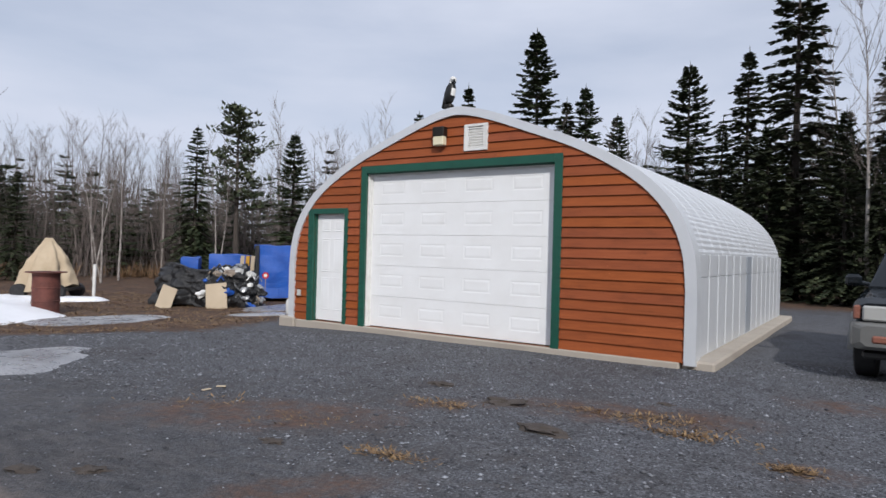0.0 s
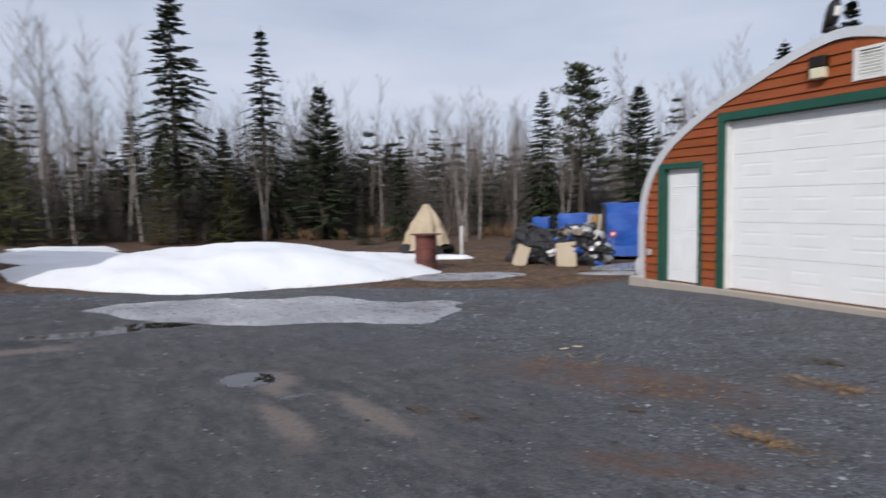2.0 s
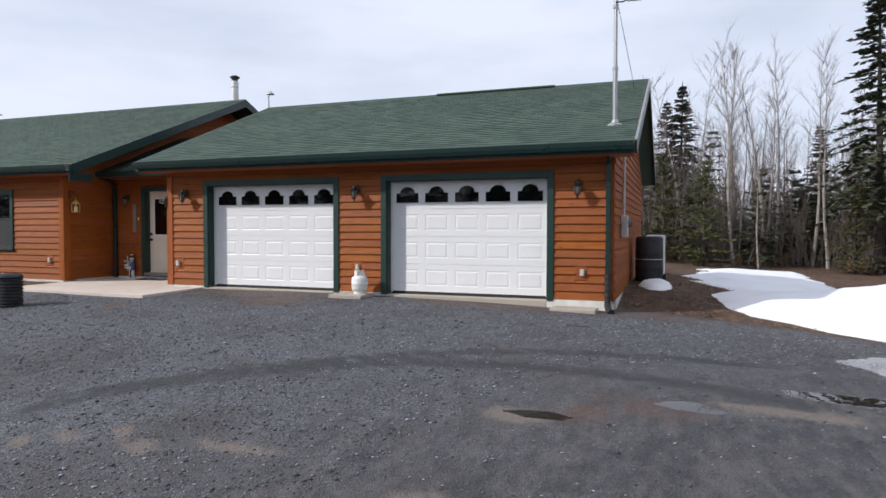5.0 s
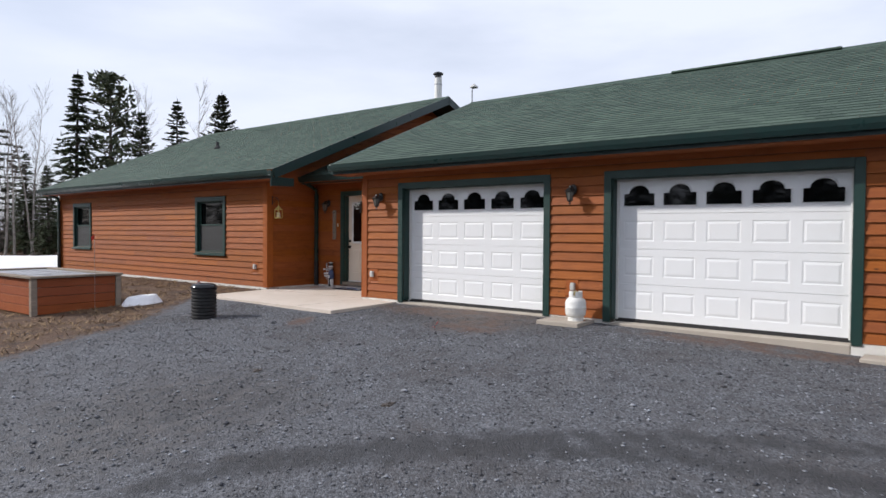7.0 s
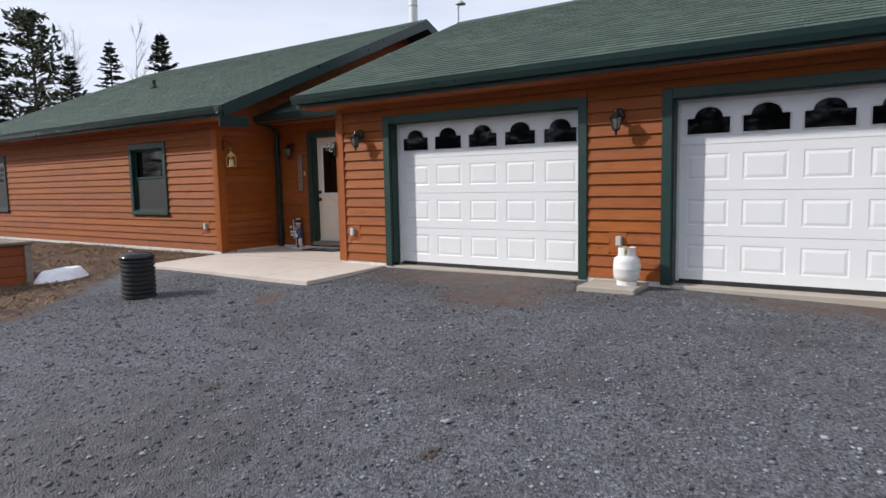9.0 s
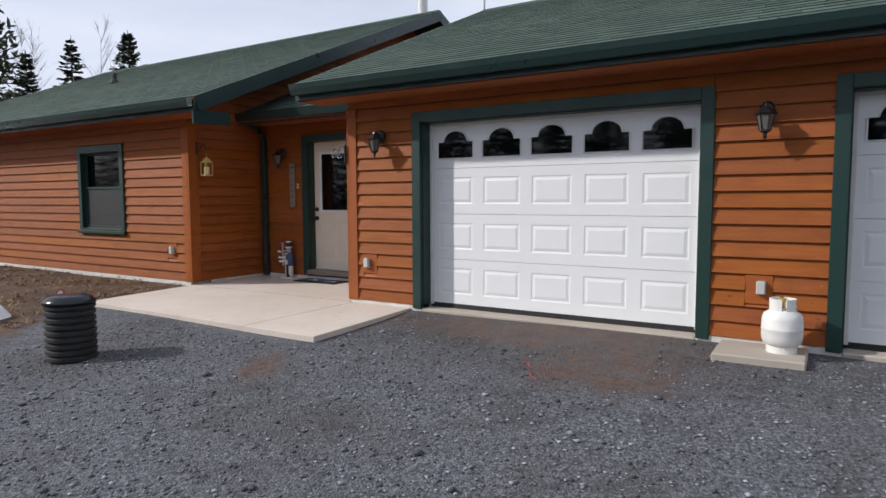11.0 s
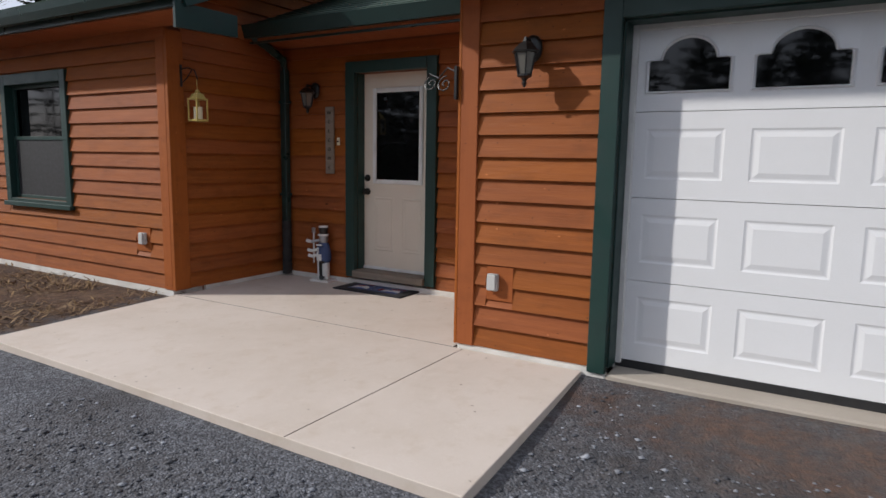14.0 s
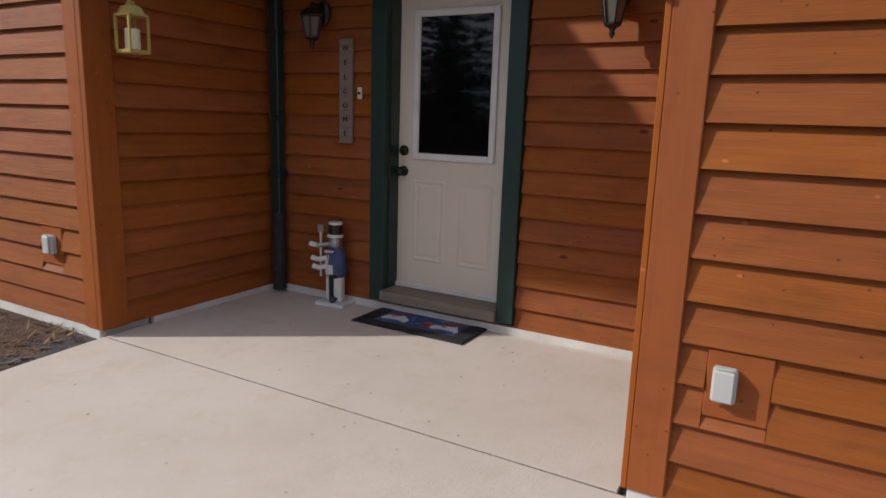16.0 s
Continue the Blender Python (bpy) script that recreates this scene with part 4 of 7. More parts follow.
def window(parent, m, w, h):
    """Double-hung window: x 0 to w, z 0 to h, outward -y."""
    win = part("window", box(0.1, w - 0.1, 0.075, 0.08, 0.1, h - 0.1), DARK_GLASS, parent, "green framed double-hung window", m=m)
    for x0, x1, z0, z1 in ((0, 0.1, 0, h), (w - 0.1, w, 0, h), (0.1, w - 0.1, h - 0.12, h), (0.1, w - 0.1, 0, 0.085)):
        part("frame", box(x0, x1, -0.055, 0.06, z0, z1, 0.004), GREEN, win, m=m)
    part("sill", box(-0.02, w + 0.02, -0.085, -0.056, 0.0, 0.05, 0.004), GREEN, win, m=m)
    mid = h * 0.52
    for z0, z1, y in ((mid - 0.02, h - 0.12, 0.03), (0.085, mid + 0.02, 0.01)):
        for x0, x1, za, zb in ((0.1, 0.145, z0, z1), (w - 0.145, w - 0.1, z0, z1), (0.145, w - 0.145, z1 - 0.04, z1), (0.145, w - 0.145, z0, z0 + 0.04)):
            part("sash", box(x0, x1, y, y + 0.03, za, zb, 0.003), GREEN, win, m=m)
    part("insect_screen", box(0.145, w - 0.145, 0.022, 0.024, 0.125, mid - 0.02), SCREEN, win, "grey insect screen", m=m)
    return win


for a, b in WIN:
    window(HOUSE, pose(FX, a, W_Z[0], 0, 0, 90), b - a, W_Z[1] - W_Z[0])


def entry_door(parent, m, w, h):
    slab = part("entry_door", box(0, w, 0.105, 0.145, 0.0, h), CREAM, parent, "closed cream steel door with a glazed upper half", m=m)
    g = (0.2 * w, 0.8 * w, 0.47 * h, 0.905 * h)
    part("pane", box(g[0], g[1], 0.098, 0.10, g[2], g[3]), DARK_GLASS, slab, "dark door glass", m=m)
    for x0, x1, z0, z1 in ((g[0] - 0.045, g[0], g[2] - 0.045, g[3] + 0.045), (g[1], g[1] + 0.045, g[2] - 0.045, g[3] + 0.045), (g[0], g[1], g[3], g[3] + 0.045), (g[0], g[1], g[2] - 0.045, g[2])):
        part("glass_moulding", box(x0, x1, 0.085, 0.104, z0, z1, 0.006), WHITE, slab, "white moulding", m=m)
    for x0, x1 in ((0.16 * w, 0.44 * w), (0.57 * w, 0.85 * w)):
        bm = bmesh.new()
        loops = []
        for inset, yy in ((0, 0.1035), (0.012, 0.098), (0.03, 0.1035), (0.05, 0.0995)):
            loops.append([bm.verts.new(p) for p in ((x0 + inset, yy, 0.1 * h + inset), (x1 - inset, yy, 0.1 * h + inset), (x1 - inset, yy, 0.38 * h - inset), (x0 + inset, yy, 0.38 * h - inset))])
        for p, q in zip(loops, loops[1:]):
            for i in range(4):
                bm.faces.new((p[i], p[(i + 1) % 4], q[(i + 1) % 4], q[i]))
        bm.faces.new(loops[-1])
        part("door_panel", bm, CREAM, slab, m=m)
    for z, r in ((0.475 * h, 0.028), (0.405 * h, 0.03)):
        bm = bmesh.new()
        tube(bm, [(0.065 * w, 0.104, z), (0.065 * w, 0.094, z)], 0.036, 16)
        tube(bm, [(0.065 * w, 0.094, z), (0.065 * w, 0.06, z)], 0.012, 10)
        if z < 0.45 * h:
            lathe_pts = [(0.065 * w, 0.07, z), (0.065 * w, 0.06, z), (0.065 * w, 0.045, z), (0.065 * w, 0.03, z)]
            tube(bm, lathe_pts, [0.016, 0.03, 0.032, 0.018], 14)
        part("door_knob" if z < 0.45 * h else "deadbolt", bm, BRONZE, slab, "dark bronze knob", m=m, smooth=True)
    for x0, x1 in ((-0.115, 0.0), (w, w + 0.115)):
        part("casing", box(x0, x1, -0.06, 0.0, -0.08, h + 0.11, 0.004), GREEN, slab, "green painted casing", m=m)
    part("casing", box(0, w, -0.062, 0.0, h, h + 0.11, 0.004), GREEN, slab, "green painted casing", m=m)
    for x0, x1 in ((0.0, 0.012), (w - 0.012, w)):
        part("jamb", box(x0, x1, 0.0, 0.14, 0.0, h), GREEN, slab, m=m)
    part("threshold", box(-0.0, w, -0.10, 0.14, -0.075, -0.004, 0.006), PINE, slab, "weathered wooden threshold", m=m)
    part("weatherstrip", box(0.0, w, 0.088, 0.104, 0.0, 0.03), WHITE, slab, m=m)
    return slab


entry_door(HOUSE, pose(RX, ED[0], ED[2] + 0.04, 0, 0, 90), ED[1] - ED[0], ED[3] - ED[2] - 0.04)

# ---- concrete pad by the entry ----
pad = thing("concrete_pad", pose(-12.6, -12.4, 0.15), "pale beige concrete entry pad with sawn joints", "pavement", kind="structure")
for outline in ([(-11.215, -11.015), (-12.965, -11.015), (-12.965, -10.15), (-11.20, -10.03)],
                [(-11.217, -11.018), (-11.26, -13.96), (-12.965, -14.16), (-12.965, -11.018)],
                [(-12.973, -11.105), (-12.973, -14.158), (-14.395, -14.158), (-14.395, -11.105)]):
    bm = bmesh.new()
    lo = [bm.verts.new((x, y, -0.2)) for x, y in outline]
    hi = [bm.verts.new((x, y, 0.245)) for x, y in outline]
    top = bm.faces.new(hi)
    bm.faces.new(lo[::-1])
    for i in range(4):
        bm.faces.new((lo[i], lo[(i + 1) % 4], hi[(i + 1) % 4], hi[i]))
    bmesh.ops.bevel(bm, geom=list(top.edges), offset=0.003, segments=1, affect="EDGES")
    part("slab", bm, PAD, pad, m=I4)
# Dark filler strips draw the joints in place of open gaps.
part("joint", box(-12.9705, -12.9675, -14.15, -11.11, 0.1, 0.2455), JOINT, pad, m=I4)
part("joint", box(-12.95, -11.222, -11.0185, -11.0145, 0.1, 0.2455), JOINT, pad, m=I4)

# ---- the arched shed ----
SH = pose(-4.2, 9.642, -0.03, 0, 0, -8)
CX = 0.155                                       # the arch's middle, off the doors' middle
SHED = thing("arched_shed", SH, "arched galvanised steel shed with red-brown lap-sided front", "shed")
ARCH = [(3.70, 0.0), (3.70, 1.0), (3.66, 1.42), (3.55, 1.78), (3.36, 2.10), (3.05, 2.42), (2.6, 2.72), (2.05, 3.0), (1.4, 3.25), (0.75, 3.49), (0.3, 3.62), (0.0, 3.66)]


def smooth_line(pts, cuts):
    """A rounded line through points, each stretch cut into equal parts."""
    out = []
    for i in range(len(pts) - 1):
        a, b, c, d = (Vector(pts[max(0, min(k, len(pts) - 1))]) for k in (i - 1, i, i + 1, i + 2))
        for k in range(cuts):
            t = k / cuts
            out.append(tuple(0.5 * ((2 * b) + (c - a) * t + (2 * a - 5 * b + 4 * c - d) * t * t + (3 * b - a - 3 * c + d) * t ** 3)))
    return out + [tuple(pts[-1])]


ARCH = ARCH[:2] + [p for p in smooth_line(ARCH[1:] + [(-0.3, 3.62)], 6)[1:-6]] + [(0.0, 3.66)]
half_at = lambda z: float(np.interp(z, [p[1] for p in ARCH], [p[0] for p in ARCH]))
arch_line = [(CX + x, z) for x, z in ARCH] + [(CX - x, z) for x, z in ARCH[-2::-1]]
wall_outline = [(CX + (x - CX) * 0.985, z * 0.985) for x, z in arch_line]
L_SHED, RIBS = 8.6, 14
SD, SE = (-1.69, 1.89, 0.03, 2.72), (-2.97, -2.2, 0.03, 2.02)
w_shed = wall_slab("front_wall", [(CX - 3.62, 0.0)] + [(x, z) for x, z in sorted(wall_outline)] + [(CX + 3.62, 0.0)], 0.12, SHED, SH, BACK, [SD, SE])
siding(w_shed, SH, lambda z: (CX - half_at(z) + 0.05, CX + half_at(z) - 0.05), 0.03, 3.55, [(SD[0] - 0.16, SD[1] + 0.11, 0, SD[3] + 0.13), (SE[0] - 0.14, SE[1] + 0.08, 0, SE[3] + 0.1), (0.32, 0.75, 2.98, 3.4)], step=0.146, material=SHED_SIDING)
garage_door(SHED, SH @ Matrix.Translation((SD[0], 0, 0.04)), SD[1] - SD[0], SD[3] - 0.04, 5, 4, SHED_WHITE, False, 0.125, SHED_GREEN, 0.10, -0.02, 0.29, 0.24)
bm = bmesh.new()
sd = part("service_door", box(SE[0], SE[1], 0.06, 0.1, 0.05, SE[3]), SHED_WHITE, SHED, "closed white six-panel door")
w = SE[1] - SE[0]
for c in (0.16, 0.56):
    for z0, z1 in ((0.12, 0.42), (0.47, 0.78), (0.84, 0.95)):
        loops = []
        pb = bmesh.new()
        x0, x1, za, zb = SE[0] + c * w, SE[0] + (c + 0.28) * w, z0 * SE[3], z1 * SE[3]
        for inset, yy in ((0, 0.0585), (0.012, 0.053), (0.03, 0.0585), (0.05, 0.054)):
            loops.append([pb.verts.new(p) for p in ((x0 + inset, yy, za + inset), (x1 - inset, yy, za + inset), (x1 - inset, yy, zb - inset), (x0 + inset, yy, zb - inset))])
        for p, q in zip(loops, loops[1:]):
            for i in range(4):
                pb.faces.new((p[i], p[(i + 1) % 4], q[(i + 1) % 4], q[i]))
        pb.faces.new(loops[-1])
        part("door_panel", pb, SHED_WHITE, sd)
for x0, x1, z0, z1 in ((SE[0] - 0.14, SE[0], 0.0, SE[3] + 0.1), (SE[1], SE[1] + 0.08, 0.0, SE[3] + 0.1), (SE[0], SE[1], SE[3], SE[3] + 0.1)):
    part("casing", box(x0, x1, -0.05, 0.0, z0, z1, 0.004), SHED_GREEN, sd, "green painted casing")
for x0, x1 in ((SE[0], SE[0] + 0.012), (SE[1] - 0.012, SE[1])):
    part("jamb", box(x0, x1, 0.0, 0.1, 0.0, SE[3]), SHED_GREEN, sd)


def arch_shell(bm, outline, y0, y1, wave, ribs):
    """Sheet steel bent over the arch, corrugated along its curve and stepped at each rib."""
    run = np.concatenate([[0], np.cumsum([math.dist(p, q) for p, q in zip(outline, outline[1:])])])
    s = np.linspace(0, run[-1], int(run[-1] / wave * 4) + 1)
    px, pz = np.interp(s, run, [p[0] for p in outline]), np.interp(s, run, [p[1] for p in outline])
    nx, nz = np.gradient(pz), -np.gradient(px)
    ln_ = np.hypot(nx, nz)
    swell = 0.005 * np.sin(2 * math.pi * s / wave) * (pz > 1.42)
    ys = np.linspace(y0, y1, ribs + 1)
    rings = []
    for k in range(ribs):
        a, b = ys[k], ys[k + 1]
        for y, lift, amp in ((a, 0.007, 0.9), (a + 0.03, 0.007, 0.9), (a + 0.04, 0.0, 1), (b - 0.012, 0.0, 1), (b - 0.001, 0.007, 0.9)):
            o = lift + swell * amp
            rings.append([bm.verts.new((u, y, w)) for u, w in zip(px + nx / ln_ * o, pz + nz / ln_ * o)])
    for r, q in zip(rings, rings[1:]):
        for i in range(len(r) - 1):
            bm.faces.new((r[i], r[i + 1], q[i + 1], q[i]))


bm = bmesh.new()
arch_shell(bm, arch_line, 0.16, L_SHED, 0.085, RIBS)
shell = part("steel_shell", bm, STEEL, SHED, "corrugated galvanised steel arch")
bm = bmesh.new()
inner_l, outer_l = [(CX + (x - CX) * 0.972, z * 0.976) for x, z in arch_line], [(CX + (x - CX) * 1.012, z * 1.012) for x, z in arch_line]
for (a, b), (c, d) in zip(zip(inner_l, outer_l), zip(inner_l[1:], outer_l[1:])):
    for y, flip in ((-0.055, 1), (0.22, 0)):
        bm.faces.new([bm.verts.new((p[0], y, p[1])) for p in (a, c, d, b)])
    bm.faces.new([bm.verts.new(p) for p in ((b[0], -0.055, b[1]), (d[0], -0.055, d[1]), (d[0], 0.22, d[1]), (b[0], 0.22, b[1]))])
    bm.faces.new([bm.verts.new(p) for p in ((a[0], -0.055, a[1]), (c[0], -0.055, c[1]), (c[0], 0.22, c[1]), (a[0], 0.22, a[1]))])
bmesh.ops.remove_doubles(bm, verts=bm.verts, dist=0.0005)
for k in range(RIBS):
    ya = 0.16 + k * (L_SHED - 0.16) / RIBS
    for za, zb in ((0.08, 1.12), (1.13, 1.43)):
        # Panel 6 gets a darker, bluer and rougher steel than the others.
        part("side_panel", box(CX + 3.695, CX + 3.712, ya + 0.07, ya + 0.585, za, zb, 0.004), DARKER_STEEL if k == 6 else STEEL, shell, "darker bluish grey steel panel" if k == 6 else "")
part("edge_trim", bm, STEEL, SHED, "smooth galvanised edge trim")
part("back_wall", prism(bmesh.new(), wall_outline, L_SHED - 0.12, L_SHED - 0.02), STEEL, SHED)
for sx in (-1, 1):
    part("foundation_curb", box(CX + min(sx * 3.55, sx * 3.96), CX + max(sx * 3.55, sx * 3.96), 0.02 if sx > 0 else -0.1, L_SHED + 0.2, -0.25, 0.06, 0.025), CONCRETE, SHED, "weathered concrete curb")
part("foundation_curb", box(CX - 3.54, CX + 3.54, -0.06, 0.5, -0.25, 0.028, 0.015), CONCRETE, SHED, "weathered concrete curb")
# vent and lamp above the shed door
vent = part("gable_vent", box(0.33, 0.74, -0.005, 0.0, 2.99, 3.39), WHITE, SHED, "white louvred vent")
for x0, x1, z0, z1 in ((0.32, 0.36, 2.98, 3.40), (0.71, 0.75, 2.98, 3.40), (0.36, 0.71, 2.98, 3.02), (0.36, 0.71, 3.36, 3.40)):
    part("vent_frame", box(x0, x1, -0.05, 0.0, z0, z1, 0.003), WHITE, vent)
for x0, x1 in ((0.36, 0.40), (0.67, 0.71)):
    part("vent_rim", box(x0, x1, -0.045, -0.006, 3.02, 3.36), WHITE, vent)
for k in range(8):
    bm = bmesh.new()
    z = 3.03 + k * 0.042
    prism(bm, [(0.40, 0), (0.67, 0), (0.67, 0.02), (0.40, 0.02)], -0.05, -0.042)
    bmesh.ops.rotate(bm, cent=(0, -0.046, 0), matrix=Matrix.Rotation(radians(-40), 3, "X"), verts=bm.verts)
    part("slat", bm, WHITE, vent, m=SH @ Matrix.Translation((0, 0, z)))

# ---- trees ----
def tri_mesh(name, vs, fs, material):
    me = bpy.data.meshes.new(name)
    me.from_pydata(vs, [], fs)
    me.materials.append(material)
    return me


def stick(vs, fs, p, q, r0, r1, n=3):
    """A thin tapered bar added to plain lists."""
    p, q = Vector(p), Vector(q)
    d = (q - p).normalized()
    a = d.cross(Vector((0, 0, 1)) if abs(d.z) < 0.9 else Vector((1, 0, 0))).normalized()
    b = d.cross(a)
    k = len(vs)
    for c, r in ((p, r0), (q, r1)):
        for i in range(n):
            t = 2 * math.pi * i / n
            vs.append(tuple(c + r * (math.cos(t) * a + math.sin(t) * b)))
    for i in range(n):
        fs.append((k + i, k + (i + 1) % n, k + n + (i + 1) % n, k + n + i))


def spray(vs, fs, p, d, side, length, width):
    """One flat needle-covered twig."""
    k = len(vs)
    tip, mid = p + d * length, p + d * (0.45 * length)
    vs += [tuple(p), tuple(mid + side * width), tuple(tip), tuple(mid - side * width)]
    fs.append((k, k + 1, k + 2, k + 3))


def spruce(seed, height=10.0, spread=0.21, bare=0.10, whorls=34, dense=1.0, droop=0.35, ragged=0.25, fat=1.0):
    """Trunk and crown of a spruce as (verts, faces) pairs."""
    rng = random.Random(seed)
    tv, tf, cv, cf = [], [], [], []
    lean = Vector((rng.uniform(-0.02, 0.02), rng.uniform(-0.02, 0.02), 1))
    at = lambda f: lean * (height * f)
    for i in range(8):
        stick(tv, tf, at(i / 8), at((i + 1) / 8), 0.017 * height * (1 - 0.95 * i / 8), 0.017 * height * (1 - 0.95 * (i + 1) / 8), 7)
    for w in range(whorls):
        f = bare + (0.99 - bare) * (w + rng.uniform(-0.3, 0.3)) / whorls
        f = min(max(f, bare), 0.985)
        reach = spread * height * (1 - f) ** 0.82 * (0.75 + 0.25 * min(1, (f - bare) * 6 + 0.3))
        turn0 = rng.uniform(0, 6.28)
        for b in range(rng.randint(5, 8)):
            if rng.random() < 0.12:
                continue
            az = turn0 + b * 6.28 / 7 + rng.uniform(-0.35, 0.35)
            length = max(0.12, reach * rng.uniform(1 - 1.6 * ragged, 1 + ragged))
            out = Vector((math.cos(az), math.sin(az), 0))
            side = Vector((-math.sin(az), math.cos(az), 0))
            lift = rng.uniform(0.0, 0.3) + 0.5 * f
            p = at(f)
            pts = []
            for s in (0, 0.35, 0.7, 1.0):
                pts.append(p + out * (length * s) + Vector((0, 0, length * (lift * s - (droop + 0.25 * (1 - f)) * 1.6 * s * s + 0.28 * s ** 4))))
            for u, v, r in zip(pts, pts[1:], (1.0, 0.7, 0.4)):
                stick(tv, tf, u, v, 0.0016 * height * r, 0.0010 * height * r)
            n = max(3, int((5 + length * 6.5) * dense))
            for k in range(n):
                s = 0.16 + 0.84 * (k + rng.random()) / n
                j = min(int(s * 3), 2)
                q = pts[j].lerp(pts[j + 1], min(s * 3 - j, 1.0))
                for sg in (-1, 1):
                    ang = rng.uniform(0.45, 1.1)
                    d = (out * math.cos(ang) + side * (sg * math.sin(ang)) + Vector((0, 0, rng.uniform(-0.45, 0.12)))).normalized()
                    ln = (0.22 + 0.30 * (1 - s)) * rng.uniform(0.7, 1.3) * (0.55 + 0.1 * length)
                    flat = d.cross(Vector((rng.uniform(-0.5, 0.5), rng.uniform(-0.5, 0.5), 1))).normalized()
                    spray(cv, cf, q, d, flat, ln * fat ** 0.5, (0.065 + 0.085 * ln) * fat)
            spray(cv, cf, pts[2], (pts[3] - pts[2]).normalized(), side, (pts[3] - pts[2]).length + 0.15, 0.06)
    spray(cv, cf, at(0.95), Vector((0, 0, 1)), Vector((1, 0, 0)), 0.06 * height, 0.03)
    spray(cv, cf, at(0.95), Vector((0, 0, 1)), Vector((0, 1, 0)), 0.06 * height, 0.03)
    return (tv, tf), (cv, cf)


def white_pine(seed, height=10.0):
    """A tall pine with flat, separate shelves of needles near its top."""
    rng = random.Random(seed)
    tv, tf, cv, cf = [], [], [], []
    for i in range(6):
        stick(tv, tf, (0, 0, height * i / 6), (0, 0, height * (i + 1) / 6), 0.02 * height * (1 - 0.9 * i / 6), 0.02 * height * (1 - 0.9 * (i + 1) / 6), 7)
    for w in range(20):
        f = 0.42 + 0.57 * w / 19
        reach = height * 0.17 * (0.55 + 0.9 * math.sin(min(1, (1 - f) / 0.55) * 1.7)) * rng.uniform(0.6, 1.1)
        for b in range(rng.randint(3, 5)):
            az = rng.uniform(0, 6.28)
            out = Vector((math.cos(az), math.sin(az), 0))
            tip = Vector((0, 0, height * f)) + out * reach * rng.uniform(0.5, 1.1) + Vector((0, 0, reach * rng.uniform(0.05, 0.35)))
            base = Vector((0, 0, height * f))
            stick(tv, tf, base, tip, 0.004 * height, 0.0015 * height)
            for k in range(18):
                s = rng.uniform(0.35, 1.05)
                q = base.lerp(tip, s) + Vector((rng.uniform(-0.35, 0.35), rng.uniform(-0.35, 0.35), rng.uniform(-0.08, 0.16)))
                d = Vector((rng.uniform(-1, 1), rng.uniform(-1, 1), rng.uniform(0.0, 0.9))).normalized()
                flat = d.cross(Vector((rng.uniform(-1, 1), rng.uniform(-1, 1), 1))).normalized()
                spray(cv, cf, q, d, flat, rng.uniform(0.25, 0.5), 0.09)
    return (tv, tf), (cv, cf)


def bare_tree(seed, height=10.0, stems=1, twigs=10):
    """A leafless birch: pale stems, and brown branches that fork upward."""
    rng = random.Random(seed)
    tv, tf, cv, cf = [], [], [], []
    for s in range(stems):
        p = Vector((rng.uniform(-0.25, 0.25), rng.uniform(-0.25, 0.25), 0)) * (stems > 1)
        d = Vector((rng.uniform(-0.08, 0.08), rng.uniform(-0.08, 0.08), 1)) + Vector((rng.uniform(-0.15, 0.15), rng.uniform(-0.15, 0.15), 0)) * (stems > 1)
        n, r = 9, 0.0085 * height * rng.uniform(0.7, 1.1)
        pts = [p]
        for i in range(n):
            d = (d + Vector((rng.uniform(-0.07, 0.07), rng.uniform(-0.07, 0.07), 0.03))).normalized()
            pts.append(pts[-1] + d * height / n * rng.uniform(0.9, 1.05))
            stick(tv, tf, pts[-2], pts[-1], r * (1 - i / n) + 0.006, r * (1 - (i + 1) / n) + 0.004, 6 if i < 4 else 4)
        for i in range(3, n):
            for b in range(4):
                az = rng.uniform(0, 6.28)
                q = pts[i].lerp(pts[i + 1], rng.random())
                length = height * rng.uniform(0.10, 0.22) * (1.15 - 0.6 * i / n)
                v = Vector((math.cos(az), math.sin(az), rng.uniform(0.9, 2.2))).normalized()
                mid = q + v * length * 0.5
                v2 = (v + Vector((rng.uniform(-0.2, 0.2), rng.uniform(-0.2, 0.2), 0.25))).normalized()
                end = mid + v2 * length * 0.5
                stick(cv, cf, q, mid, 0.0012 * height, 0.0008 * height)
                stick(cv, cf, mid, end, 0.0008 * height, 0.0003 * height)
                for k in range(twigs):
                    o = q.lerp(end, rng.uniform(0.25, 1.0))
                    w = (v + Vector((rng.uniform(-0.8, 0.8), rng.uniform(-0.8, 0.8), rng.uniform(0, 0.6)))).normalized()
                    stick(cv, cf, o, o + w * length * rng.uniform(0.25, 0.6), 0.0005 * height, 0.0002 * height)
    return (tv, tf), (cv, cf)


def tree_thing(name, made, trunk_mat, crown_mat, label, category, group):
    ob = thing(name, pose(0, 0, -500), label, category, group)
    part("trunk", tri_mesh("trunk", *made[0], trunk_mat), trunk_mat, ob)
    part("crown", tri_mesh("crown", *made[1], crown_mat), crown_mat, ob)
    return ob


def plant(ob, x, y, scale, turn, first):
    m = Matrix.Translation((x, y, float(ground_z(x, y)) - 0.05)) @ pose(0, 0, 0, 0, 0, turn) @ Matrix.Scale(scale, 4)
    if first:
        ob.matrix_basis = m
        return ob
    return copy_thing(ob, Matrix(m))


